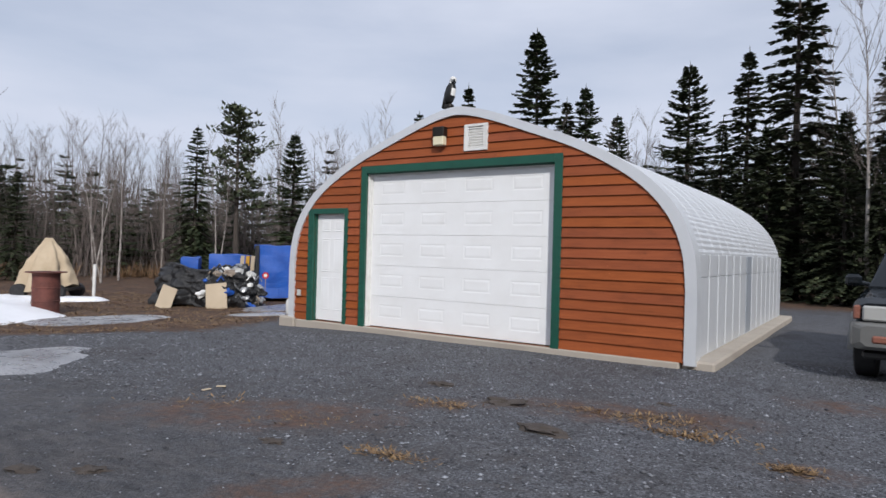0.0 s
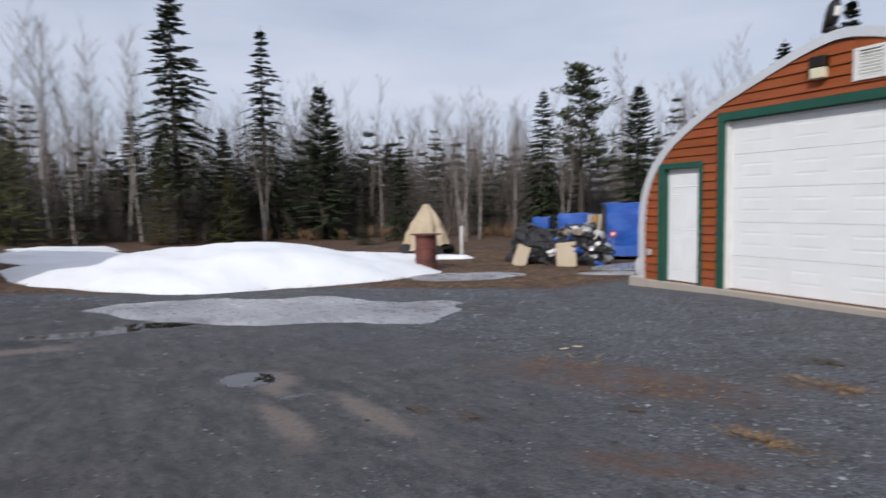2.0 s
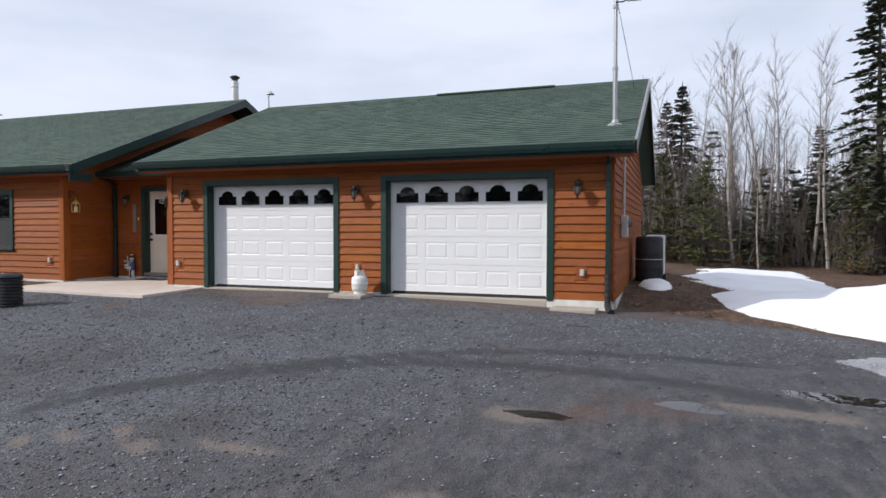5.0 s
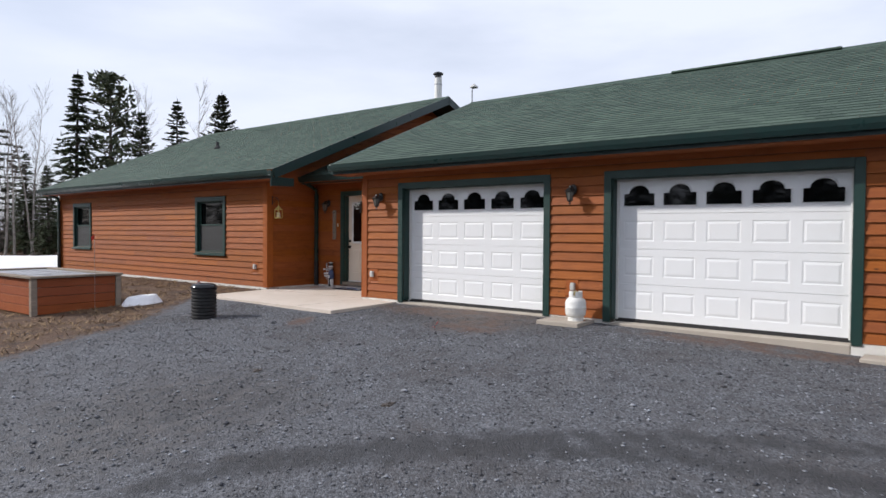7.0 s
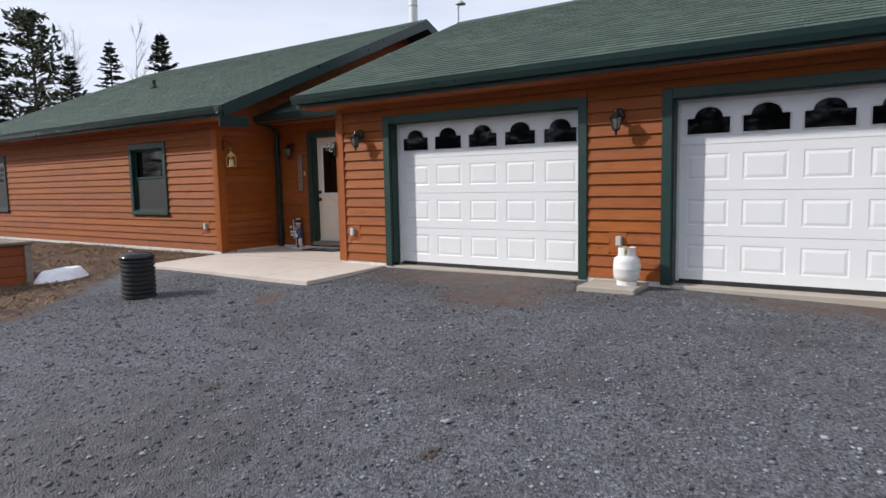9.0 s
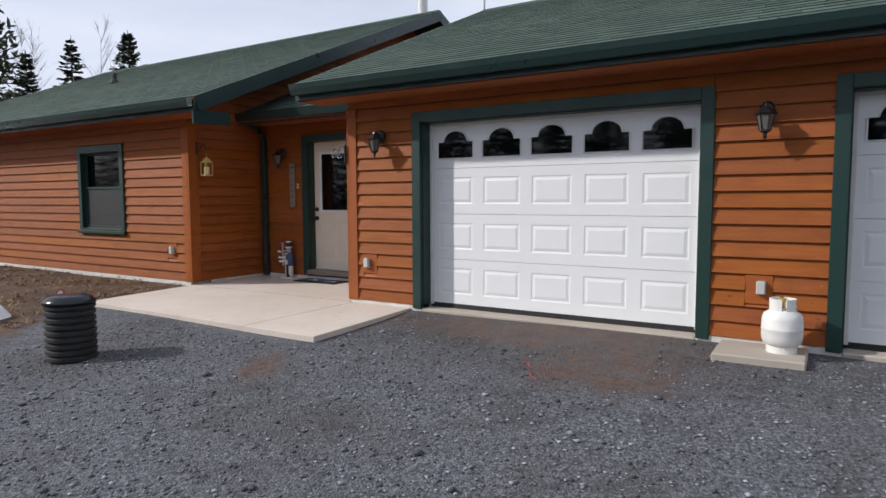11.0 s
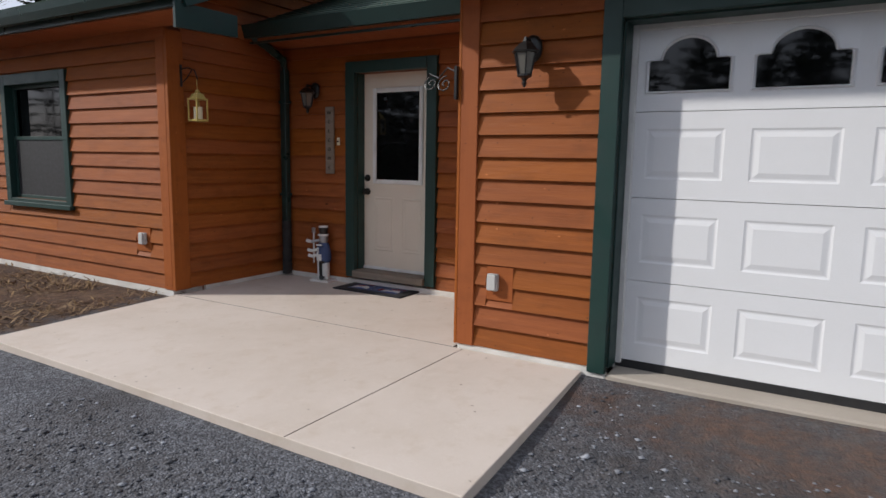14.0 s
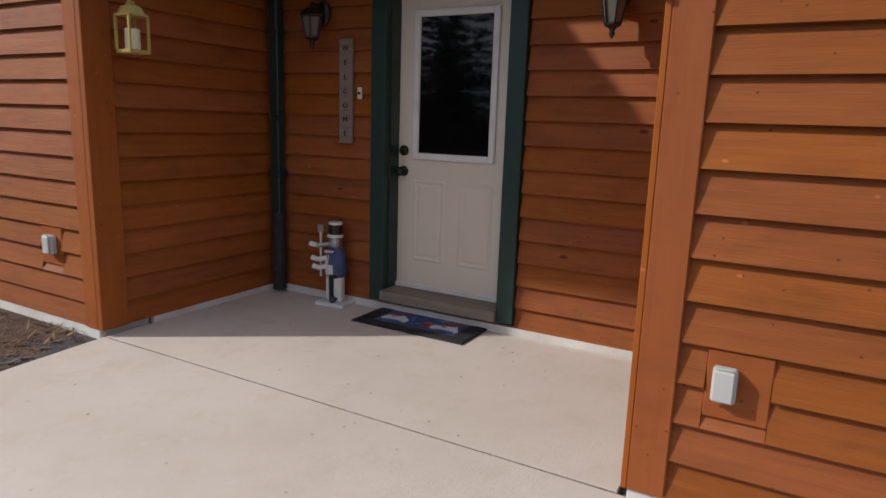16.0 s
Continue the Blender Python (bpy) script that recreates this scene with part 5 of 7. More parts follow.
def plant_all(kinds, spots, seed):
    """Sets each kind once at its first spot, and copies at the others."""
    rng = random.Random(seed)
    used = set()
    for i, (x, y, h) in enumerate(spots):
        k = i % len(kinds)
        if k in used:
            ob = plant_copy(kinds[k], x, y, h / 10.0, rng.uniform(0, 360))
        else:
            used.add(k)
            plant(kinds[k], x, y, h / 10.0, rng.uniform(0, 360), True)
    for k, ob in enumerate(kinds):
        if k not in used:
            plant(ob, spots[0][0] - 3, spots[0][1] + 2, 0.7, 0, True)


def plant_copy(ob, x, y, scale, turn):
    m = Matrix.Translation((x, y, float(ground_z(x, y)) - 0.05)) @ pose(0, 0, 0, 0, 0, turn) @ Matrix.Scale(scale, 4)
    made = copy_thing(ob, I4)
    made.matrix_basis = m
    return made


SPRUCES = [tree_thing("spruce_tree", spruce(s, 10, sp, ba, 46, de, dr, ra), BARK, NEEDLES, "dark green spruce tree at the edge of the woods", "tree", "spruces round the yard")
           for s, sp, ba, de, dr, ra in ((1, 0.25, 0.06, 1.3, 0.30, 0.22), (2, 0.22, 0.06, 1.2, 0.4, 0.25), (3, 0.29, 0.04, 1.4, 0.25, 0.2), (4, 0.20, 0.08, 1.2, 0.45, 0.3))]
HERO = [tree_thing("spruce_tree", spruce(21, 10, 0.25, 0.24, 34, 0.85, 0.42, 0.32), BARK, NEEDLES, "tall spruce with a bare lower trunk before the woods", "tree", "spruces round the yard"),
        tree_thing("spruce_tree", spruce(22, 10, 0.185, 0.2, 32, 0.75, 0.45, 0.38), BARK, NEEDLES, "slender spruce with thin drooping branches", "tree", "spruces round the yard"),
        tree_thing("spruce_tree", spruce(23, 10, 0.33, 0.05, 40, 1.5, 0.15, 0.2), BARK, NEEDLES, "broad dense dark green spruce", "tree", "spruces round the yard")]
plant_all(HERO, [(-31.3, 6.8, 12.0), (-32.1, 11.1, 10.8), (-30.1, 13.4, 7.8)], 3)
plant_all(SPRUCES, [(-10.2, 32.9, 13.5), (1.5, 27.5, 13.2), (-2.7, 31.4, 10.4), (-0.3, 33.5, 11.4), (-41.0, -2.9, 9.2), (-43.1, -1.3, 9.4), (-30.4, 17.3, 5.1), (-42.1, -0.5, 10.2),
                    (-25.8, 15.4, 4.4), (-23.4, 22.1, 7.3), (-18.9, 23.6, 6.9), (-15.5, 35.1, 11.6), (-8.2, 35.5, 11.0), (-18.1, 33.8, 10.0), (2.9, 25.3, 6.6), (-9.2, 35.2, 10.3),
                    (-7.2, 37.8, 9.8), (-1.2, 28.5, 7.2), (0.6, 27.0, 6.6), (3.7, 24.2, 5.2), (-30.8, 8.8, 5.5), (-36.6, 5.8, 6.8), (-23.9, 12.5, 1.7), (-19.9, -41.5, 10.7),
                    (-23.9, -41.9, 9.0), (-24.8, -39.2, 9.5), (-27.1, -37.8, 10.1), (-17.6, -42.3, 5.8), (-17.3, -38.2, 4.8), (4.6, 27.5, 9.5), (5.4, 24.0, 8.0), (-3.4, 28.0, 5.2)], 4)
PINES = [tree_thing("pine_tree", white_pine(6), BARK, NEEDLES, "tall white pine with flat shelves of needles", "tree", "pines")]
plant_all(PINES, [(-21.4, 22.7, 7.9), (-22.0, -41.7, 10.6)], 5)
YOUNG = [tree_thing("young_pine", spruce(31, 10, 0.36, 0.03, 22, 1.6, 0.05, 0.3), BARK, PINE_NEEDLES, "young yellow-green pine at the edge of the woods", "tree", "young pines")]
plant_all(YOUNG, [(-31.0, 0.4, 4.6), (-28.8, 8.4, 3.2), (-30.5, 5.8, 3.6), (-32.5, -1.2, 5.0)], 6)
BIRCHES = [tree_thing("birch_tree", bare_tree(s, 10, st), BIRCH, TWIG, "leafless pale-barked birch at the edge of the woods", "tree", "birches round the yard") for s, st in ((41, 1), (42, 2), (43, 1), (44, 2))]
plant_all(BIRCHES, [(-34.0, 1.8, 10.2), (-34.9, 3.2, 9.6), (-34.7, 5.1, 9.6), (-37.0, 0.0, 10.1), (-33.6, 5.5, 9.5), (-34.2, 14.0, 7.6), (-30.9, 2.5, 5.0), (-24.4, 17.7, 6.4), (-23.8, 18.5, 6.2),
                    (-22.6, 16.7, 5.0), (-23.1, 27.9, 9.4), (-23.3, 32.9, 9.0), (-20.6, 34.6, 10.5), (-6.4, 39.9, 10.2), (3.4, 24.3, 10.2), (3.3, 26.3, 9.4), (-25.1, 21.7, 6.0), (-20.5, 20.8, 5.2),
                    (-16.5, -40.6, 8.5), (-17.7, -41.3, 9.1), (-15.5, -38.8, 7.8), (-24.4, -43.9, 10.6), (-27.8, -42.1, 10.9), (-36.1, 1.9, 10.6), (-35.9, 3.8, 10.2), (-29.8, 10.3, 5.4), (-28.4, 15.8, 6.0)], 7)

LINE = [(-44, -38), (-38, -22), (-35, -8), (-33, 6), (-29, 16), (-22, 25), (-12, 31), (0, 32), (10, 30), (22, 22), (30, 4), (28, -18), (14, -36), (-10, -44), (-30, -46), (-44, -38)]


def along(u):
    """The point and outward normal of the edge of the woods at u (0 to 1)."""
    k = min(int(u * (len(LINE) - 1)), len(LINE) - 2)
    f = u * (len(LINE) - 1) - k
    a, b = Vector(LINE[k]), Vector(LINE[k + 1])
    d = (b - a).normalized()
    return a.lerp(b, f), Vector((-d.y, d.x))


def woods(name, label, kinds, count, near, far, low, high, material, seed, chance=None):
    """Many trees or stems merged into one mesh, scattered behind the edge of the woods."""
    rng = random.Random(seed)
    fan = random.Random(seed + 1000)
    src = [(np.array(v), np.array([f if len(f) == 4 else (*f, f[2]) for f in fc])) for v, fc in kinds]
    vs, fs, base = [], [], 0
    for i in range(count):
        u = rng.random()
        p, nrm = along(u)
        if chance and rng.random() > chance(p):
            continue
        nrm = Matrix.Rotation(fan.uniform(-0.45, 0.45), 2) @ nrm
        q = p + nrm * rng.uniform(near, far)
        v, f = src[rng.randrange(len(src))]
        h, t = rng.uniform(low, high) / 10.0, rng.uniform(0, 6.28)
        c, s = math.cos(t), math.sin(t)
        w = np.stack([(v[:, 0] * c - v[:, 1] * s) * h + q.x, (v[:, 0] * s + v[:, 1] * c) * h + q.y, v[:, 2] * h + float(ground_z(q.x, q.y)) - 0.05], -1)
        vs.append(w)
        fs.append(f + base)
        base += len(v)
    V, F = np.concatenate(vs), np.concatenate(fs)
    me = bpy.data.meshes.new(name)
    me.vertices.add(len(V))
    me.vertices.foreach_set("co", V.ravel())
    me.loops.add(F.size)
    me.loops.foreach_set("vertex_index", F.ravel().astype(np.int32))
    me.polygons.add(len(F))
    me.polygons.foreach_set("loop_start", np.arange(0, F.size, 4, dtype=np.int32))
    me.update(calc_edges=True)
    me.validate()
    me.materials.append(material)
    ob = tagged(new(name, me), label, "woods", kind="stuff")
    WM[ob] = I4
    return ob


SIGN = -1.0 if along(0.2)[1].dot(Vector((-1, 0))) < 0 else 1.0
_al = along
along = lambda u: (_al(u)[0], _al(u)[1] * SIGN)
firs = [spruce(s, 10, 0.23, 0.02, 17, 0.42, 0.35, 0.3, 2.1) for s in (51, 52, 53)]
low_firs = [spruce(s, 10, 0.34, 0.0, 11, 0.5, 0.2, 0.3, 3.2) for s in (54, 55)]
right_side = lambda p: 1.0 if p.x > -9 and p.y > 20 else (0.3 if p.x < -20 and p.y > -10 else 0.7)
woods("far_spruce_crowns", "dark spruce crowns filling the woods", [f[1] for f in firs], 420, 2.5, 22, 4.5, 8.5, NEEDLES, 60, right_side)
woods("east_spruce_crowns", "tall dark spruces beyond the drive", [f[1] for f in firs], 900, 0.5, 14, 9.0, 13.0, NEEDLES, 66, lambda p: 1.0 if p.x > 6 and p.y < 24 else 0.0)
woods("young_spruce_growth", "young dark spruces under the taller trees", [f[1] for f in low_firs], 420, 0.5, 14, 1.8, 4.4, NEEDLES, 64, lambda p: 0.75)
bares = [bare_tree(s, 10, 1, 4) for s in (61, 62, 63)]
merged = []
for (tv, tf), (cv, cf) in bares:
    k = len(tv)
    merged.append((tv + cv, tf + [tuple(i + k for i in f) for f in cf]))
woods("far_bare_trees", "grey leafless trees filling the woods", merged, 620, 0.8, 20, 4.0, 9.0, TWIG, 61)

northwest = lambda p: 1.0 if p.x < 4 and p.y > -25 else 0.0
woods("inner_bare_trees", "grey leafless trees deeper in the woods", merged, 2600, 1.5, 26, 4.5, 8.5, TWIG, 67, northwest)
woods("inner_spruce_growth", "dark young spruces deeper in the woods", [f[1] for f in low_firs], 900, 3, 24, 2.6, 6.2, NEEDLES, 68, northwest)

woods("edge_spruce_growth", "dark spruces closing the edge of the woods", [x[1] for x in firs], 560, 2.0, 14, 2.6, 5.2, NEEDLES, 90, lambda p: 1.0 if -34 < p.x < -4 and p.y > 2 else 0.0)

woods("north_spruce_growth", "tall dark spruces behind the shed", [x[1] for x in firs], 1100, 0.5, 12, 4.5, 8.0, NEEDLES, 91, lambda p: 1.0 if p.x >= -4 and p.y > 12 else 0.0)


def stem_kind(seed, n):
    rng = random.Random(seed)
    vs, fs = [], []
    for i in range(n):
        p = Vector((rng.uniform(-1.5, 1.5), rng.uniform(-1.5, 1.5), 0))
        d = Vector((rng.uniform(-0.25, 0.25), rng.uniform(-0.25, 0.25), 1)).normalized()
        h = rng.uniform(2, 10)
        q = p + d * h * 0.6
        e = q + (d + Vector((rng.uniform(-0.3, 0.3), rng.uniform(-0.3, 0.3), 0))).normalized() * h * 0.4
        stick(vs, fs, p, q, 0.03, 0.018)
        stick(vs, fs, q, e, 0.018, 0.005)
        for k in range(3):
            o = p.lerp(e, rng.uniform(0.35, 0.95))
            stick(vs, fs, o, o + Vector((rng.uniform(-1, 1), rng.uniform(-1, 1), rng.uniform(0.3, 1.4))) * 0.9, 0.009, 0.003)
    return vs, fs


woods("brush", "brown leafless brush under the trees", [stem_kind(71, 16), stem_kind(72, 16)], 1400, -0.5, 14, 2.5, 6.5, TWIG, 62)


def tuft_kind(seed, n, size):
    rng = random.Random(seed)
    vs, fs = [], []
    for i in range(n):
        p = Vector((rng.gauss(0, 0.5), rng.gauss(0, 0.5), 0)) * size
        d = Vector((rng.uniform(-0.5, 0.5), rng.uniform(-0.5, 0.5), 1)).normalized()
        a = rng.uniform(0, 6.28)
        spray(vs, fs, p, d, Vector((math.cos(a), math.sin(a), 0)), rng.uniform(3, 8), 0.12)
    return vs, fs


woods("inner_brush", "dense brown brush deeper in the woods", [stem_kind(73, 18), stem_kind(74, 18)], 2600, 0.5, 18, 2.5, 6.5, TWIG, 69, northwest)
woods("tall_dry_grass", "tall dry reddish grass along the woods", [tuft_kind(81, 60, 1.6), tuft_kind(82, 60, 1.6)], 500, -1.6, 2.0, 0.7, 1.3, DRY_GRASS, 63)


# ---- loose gravel and lawn ----
def scatter(name, label, category, x0, x1, y0, y1, count, size, material, keep, seed, flat=0.6):
    """Small broken stones lying on the ground, merged into one mesh."""
    rng = np.random.RandomState(seed)
    x, y = rng.uniform(x0, x1, count), rng.uniform(y0, y1, count)
    ok = keep(x, y, rng)
    x, y = x[ok], y[ok]
    n = len(x)
    base = np.array([(1, 0, 0), (0, 1, 0), (-1, 0, 0), (0, -1, 0), (0.15, 0.1, 0.9), (-0.1, -0.1, -0.7)])
    tri = np.array([(0, 1, 4), (1, 2, 4), (2, 3, 4), (3, 0, 4), (1, 0, 5), (2, 1, 5), (3, 2, 5), (0, 3, 5)])
    s = size * rng.lognormal(0, 0.4, n)
    P = base[None] * (1 + rng.uniform(-0.35, 0.35, (n, 6, 3)))
    P[:, :, 2] *= flat
    t = rng.uniform(0, 6.28, n)
    c, si = np.cos(t)[:, None], np.sin(t)[:, None]
    V = np.stack([(P[:, :, 0] * c - P[:, :, 1] * si) * s[:, None] + x[:, None], (P[:, :, 0] * si + P[:, :, 1] * c) * s[:, None] + y[:, None], P[:, :, 2] * s[:, None] + (ground_z(x, y) + 0.25 * s)[:, None]], -1).reshape(-1, 3)
    F = (tri[None] + 6 * np.arange(n)[:, None, None]).reshape(-1, 3)
    me = bpy.data.meshes.new(name)
    me.vertices.add(len(V))
    me.vertices.foreach_set("co", V.ravel())
    me.loops.add(F.size)
    me.loops.foreach_set("vertex_index", F.ravel().astype(np.int32))
    me.polygons.add(len(F))
    me.polygons.foreach_set("loop_start", np.arange(0, F.size, 3, dtype=np.int32))
    me.update(calc_edges=True)
    me.materials.append(material)
    ob = tagged(new(name, me), label, category, kind="stuff")
    WM[ob] = I4
    return ob


def on_gravel(x, y, rng):
    bend = np.interp(x, [-13, -11.2, -9.7, -8.4, -6, 0], [-14.3, -14.2, -12.7, -11.7, -10.8, -10.3])
    pad_area = (x < -11.05) & (y < -10.0)
    wet_dim = ((x + 5.5) / 4.6) ** 2 + ((y - 1.0) / 3.6) ** 2 < 1
    north = np.interp(y, [-1.6, 1.0, 3.0, 5.7, 7.2, 8.6, 11.0], [-13.2, -12.8, -12.0, -11.3, -9.7, -8.3, -8.2])
    shed = (y > 9.3) & (x < 0.2)
    return (y > bend) & ~pad_area & (x > north) & ~shed & (rng.random_sample(len(x)) > 0.85 * wet_dim) & (rng.random_sample(len(x)) > np.maximum.reduce([patches(x, y)[k] for k in ("soil", "clay", "puddle", "rut")]))


scatter("gravel", "loose dark grey crushed stone", "gravel", -12.85, 2.5, -12.5, 10.5, 170000, 0.0085, STONE, on_gravel, 12, 0.5)


def on_lawn(x, y):
    bend = np.interp(x, [-13, -11.2, -9.7, -8.4, -6, 0], [-14.3, -14.25, -12.9, -11.9, -11.0, -10.5])
    north = np.interp(y, [-1.6, 1.0, 3.0, 5.7, 7.2, 8.6, 11.0], [-13.4, -13.0, -12.2, -11.5, -9.9, -8.5, -8.6])
    return ((y < bend) & (y > -24)) | ((x < north) & (y > -1.5) & (x > -22)) & ~((y > 9.0) & (x > -8.3))


def straw(name, label, count, seed, pick, long=0.16):
    """Matted dead grass blades, merged into one mesh."""
    rng = random.Random(seed)
    vs, fs = [], []
    while count:
        x, y = pick(rng)
        if noise.noise(Vector((x * 1.7, y * 1.7, seed))) < rng.uniform(-0.35, 0.3):
            continue
        count -= 1
        a, e = rng.uniform(0, 6.28), rng.uniform(0.02, 0.5)
        d = Vector((math.cos(a) * math.cos(e), math.sin(a) * math.cos(e), math.sin(e)))
        spray(vs, fs, Vector((x, y, float(ground_z(x, y)))), d, Vector((-math.sin(a), math.cos(a), 0)), rng.uniform(0.05, long), rng.uniform(0.003, 0.011))
    me = tri_mesh(name, vs, fs, DRY_GRASS)
    WM[tagged(new(name, me), label, "grass", kind="stuff")] = I4


def lawn_spot(rng):
    while True:
        x, y = rng.uniform(-20, -5), (rng.uniform(-20, -11) if rng.random() < 0.5 else rng.uniform(-1.5, 14))
        if bool(on_lawn(np.array(x), np.array(y))):
            return x, y


STRAW_SPOTS = [(-0.7, 6.4, 0.7, 0.2), (0.62, 5.53, 0.16, 0.08), (-0.1, 6.0, 0.35, 0.12), (-2.4, 5.9, 0.3, 0.12), (-3.9, 4.85, 0.9, 0.3), (-2.1, 4.4, 0.25, 0.08)]


def straw_spot(rng):
    cx, cy, sx, sy = STRAW_SPOTS[min(int(rng.random() ** 1.4 * 6), 5)]
    return cx + rng.gauss(0, sx * 0.6), cy + rng.gauss(0, sy * 0.6)


straw("dead_grass", "matted dead brown lawn grass", 60000, 14, lawn_spot)
straw("strewn_straw", "dry straw strewn on the gravel", 1500, 15, straw_spot, 0.1)

# ---- things on and round the house ----
def wall_lantern(m):
    """Coach lamp: the wall is y = 0, outward -y; the origin is at the middle of its plate."""
    ob = thing("wall_lantern", m, "black coach lantern with clear glass on the siding", "lamp", "wall lanterns on the house")
    bm = bmesh.new()
    lathe(bm, [(0.062, 0.0), (0.062, 0.012), (0.045, 0.024), (0.02, 0.03)], 18, sy=1.35)
    bmesh.ops.rotate(bm, cent=(0, 0, 0), matrix=Matrix.Rotation(radians(90), 3, "X"), verts=bm.verts)
    bmesh.ops.translate(bm, vec=(0, -0.03, 0.02), verts=bm.verts)
    part("wall_plate", bm, BLACK, ob, smooth=True)
    bm = bmesh.new()
    tube(bm, [(0, -0.05, 0.02), (0, -0.09, 0.06), (0, -0.135, 0.065), (0, -0.15, 0.03)], 0.011, 8)
    part("arm", bm, BLACK, ob)
    bm = bmesh.new()
    lathe(bm, [(0.008, 0.075), (0.014, 0.06), (0.02, 0.045), (0.045, 0.03), (0.088, -0.01), (0.084, -0.02), (0.06, -0.02)], 6, (0, -0.15, 0))
    part("cap", bm, BLACK, ob)
    bm = bmesh.new()
    lathe(bm, [(0.066, -0.022), (0.04, -0.15)], 6, (0, -0.15, 0))
    part("glass", bm, LAMP_GLASS, ob, "clear lamp glass")
    bm = bmesh.new()
    for k in range(6):
        t = 2 * math.pi * k / 6
        tube(bm, [(0.07 * math.cos(t), -0.15 + 0.07 * math.sin(t), -0.02), (0.043 * math.cos(t), -0.15 + 0.043 * math.sin(t), -0.152)], 0.005, 5)
    part("cage", bm, BLACK, ob)
    bm = bmesh.new()
    lathe(bm, [(0.046, -0.148), (0.046, -0.16), (0.02, -0.175), (0.012, -0.19), (0.018, -0.2), (0.006, -0.225)], 10, (0, -0.15, 0))
    part("finial", bm, BLACK, ob)
    return ob


lamp = wall_lantern(pose(FX + 0.03, -10.55, 2.24, 0, 0, 90))
for x, y, z in ((FX + 0.03, -6.44, 2.24), (FX + 0.03, -2.22, 2.24), (RX + 0.03, -13.66, 2.25), (RX + 0.03, -11.62, 2.25)):
    copy_thing(lamp, pose(x, y, z, 0, 0, 90))


def outlet(m):
    ob = thing("outlet_cover", m, "grey weatherproof outlet cover on the siding", "outlet", "outlet covers")
    part("box", box(-0.038, 0.038, -0.04, 0.0, -0.058, 0.058, 0.007), GREY_PLASTIC, ob)
    part("lid", box(-0.033, 0.033, -0.055, -0.041, -0.053, 0.054, 0.005), GREY_PLASTIC, ob)
    part("hinge", box(-0.024, 0.024, -0.05, -0.041, 0.055, 0.064, 0.002), GREY_PLASTIC, ob)
    return ob


o1 = outlet(pose(FX + 0.028, -10.79, 0.75, 0, 0, 90))
for y in (-6.44, -2.15, -14.62):
    copy_thing(o1, pose(FX + 0.028, y, 0.75, 0, 0, 90))
copy_thing(o1, SH @ Matrix.Translation((-3.3, -0.035, 0.53)))


def downspout(m, height, kick, label):
    """Square spout down a wall from the gutter: z 0 at the ground, outward -y."""
    ob = thing("downspout", m, label, "downspout", "downspouts")
    bm = bmesh.new()
    bx(bm, -0.04, 0.04, -0.1, -0.03, 0.3, height - 0.32, 0.006)
    part("pipe", bm, DARK_GREEN, ob)
    bm = bmesh.new()
    tube(bm, [(0, -0.065, height - 0.33), (0, -0.08, height - 0.22), (0, -0.3, height - 0.12), (0, -0.46, height - 0.06), (0, -0.5, height)], 0.043, 8)
    part("elbow", bm, DARK_GREEN, ob)
    bm = bmesh.new()
    pts = [(0, -0.065, 0.62), (0, -0.065, 0.2)] + ([(0.0, -0.09, 0.1), (0.03, -0.2, 0.03), (0.1, -0.36, 0.0)] if kick else [(0, -0.065, 0.0)])
    fine = []
    for a, b in zip(pts, pts[1:]):
        fine += [Vector(a).lerp(Vector(b), k / 8) for k in range(8)]
    tube(bm, fine, [0.05 + 0.005 * (i % 2) for i in range(len(fine))], 12)
    part("drain_hose", bm, RUBBER, ob, "black corrugated drain hose")
    for z in (0.9, 1.9):
        part("strap", box(-0.055, 0.055, -0.104, -0.028, z, z + 0.03), DARK_GREEN, ob)
    return ob


downspout(pose(FX + 0.03, -1.72, 0.12, 0, 0, 90), 2.76, True, "dark green downspout with a black drain hose at the corner")
downspout(pose(RX + 0.03, -14.07, 0.245, 0, 0, 90), 2.58, False, "dark green downspout in the corner of the entry")
downspout(pose(FX + 0.03, -25.5, 0.15, 0, 0, 90), 2.7, False, "dark downspout at the far corner of the house")

# propane tank on a flat slab
slab_tank = solo("step_slab", box(-0.29, 0.29, -0.34, 0.34, -0.1, 0.05, 0.012), CONCRETE, pose(-12.64, -6.4, 0.22, 0, 0, 1), "flat concrete slab under the propane tank", "slab")
solo("step_slab", box(-0.2, 0.2, -0.38, 0.38, -0.1, 0.07, 0.012), CONCRETE, pose(-12.74, -2.25, 0.10, 0, 0, -1), "flat concrete slab against the garage wall", "slab")
tank = thing("propane_tank", pose(-12.68, -6.25, 0.27), "white steel propane cylinder with a guard collar", "gas cylinder")
bm = bmesh.new()
lathe(bm, [(0.0, 0.035), (0.09, 0.04), (0.14, 0.075), (0.153, 0.12), (0.155, 0.19), (0.157, 0.195), (0.155, 0.2), (0.153, 0.27), (0.14, 0.315), (0.09, 0.35), (0.035, 0.362), (0.0, 0.363)], 28)
part("cylinder", bm, WHITE, tank, smooth=True)
bm = bmesh.new()
lathe(bm, [(0.105, 0.0), (0.115, 0.0), (0.115, 0.055), (0.105, 0.055)], 24)
part("foot_ring", bm, WHITE, tank)
bm = bmesh.new()
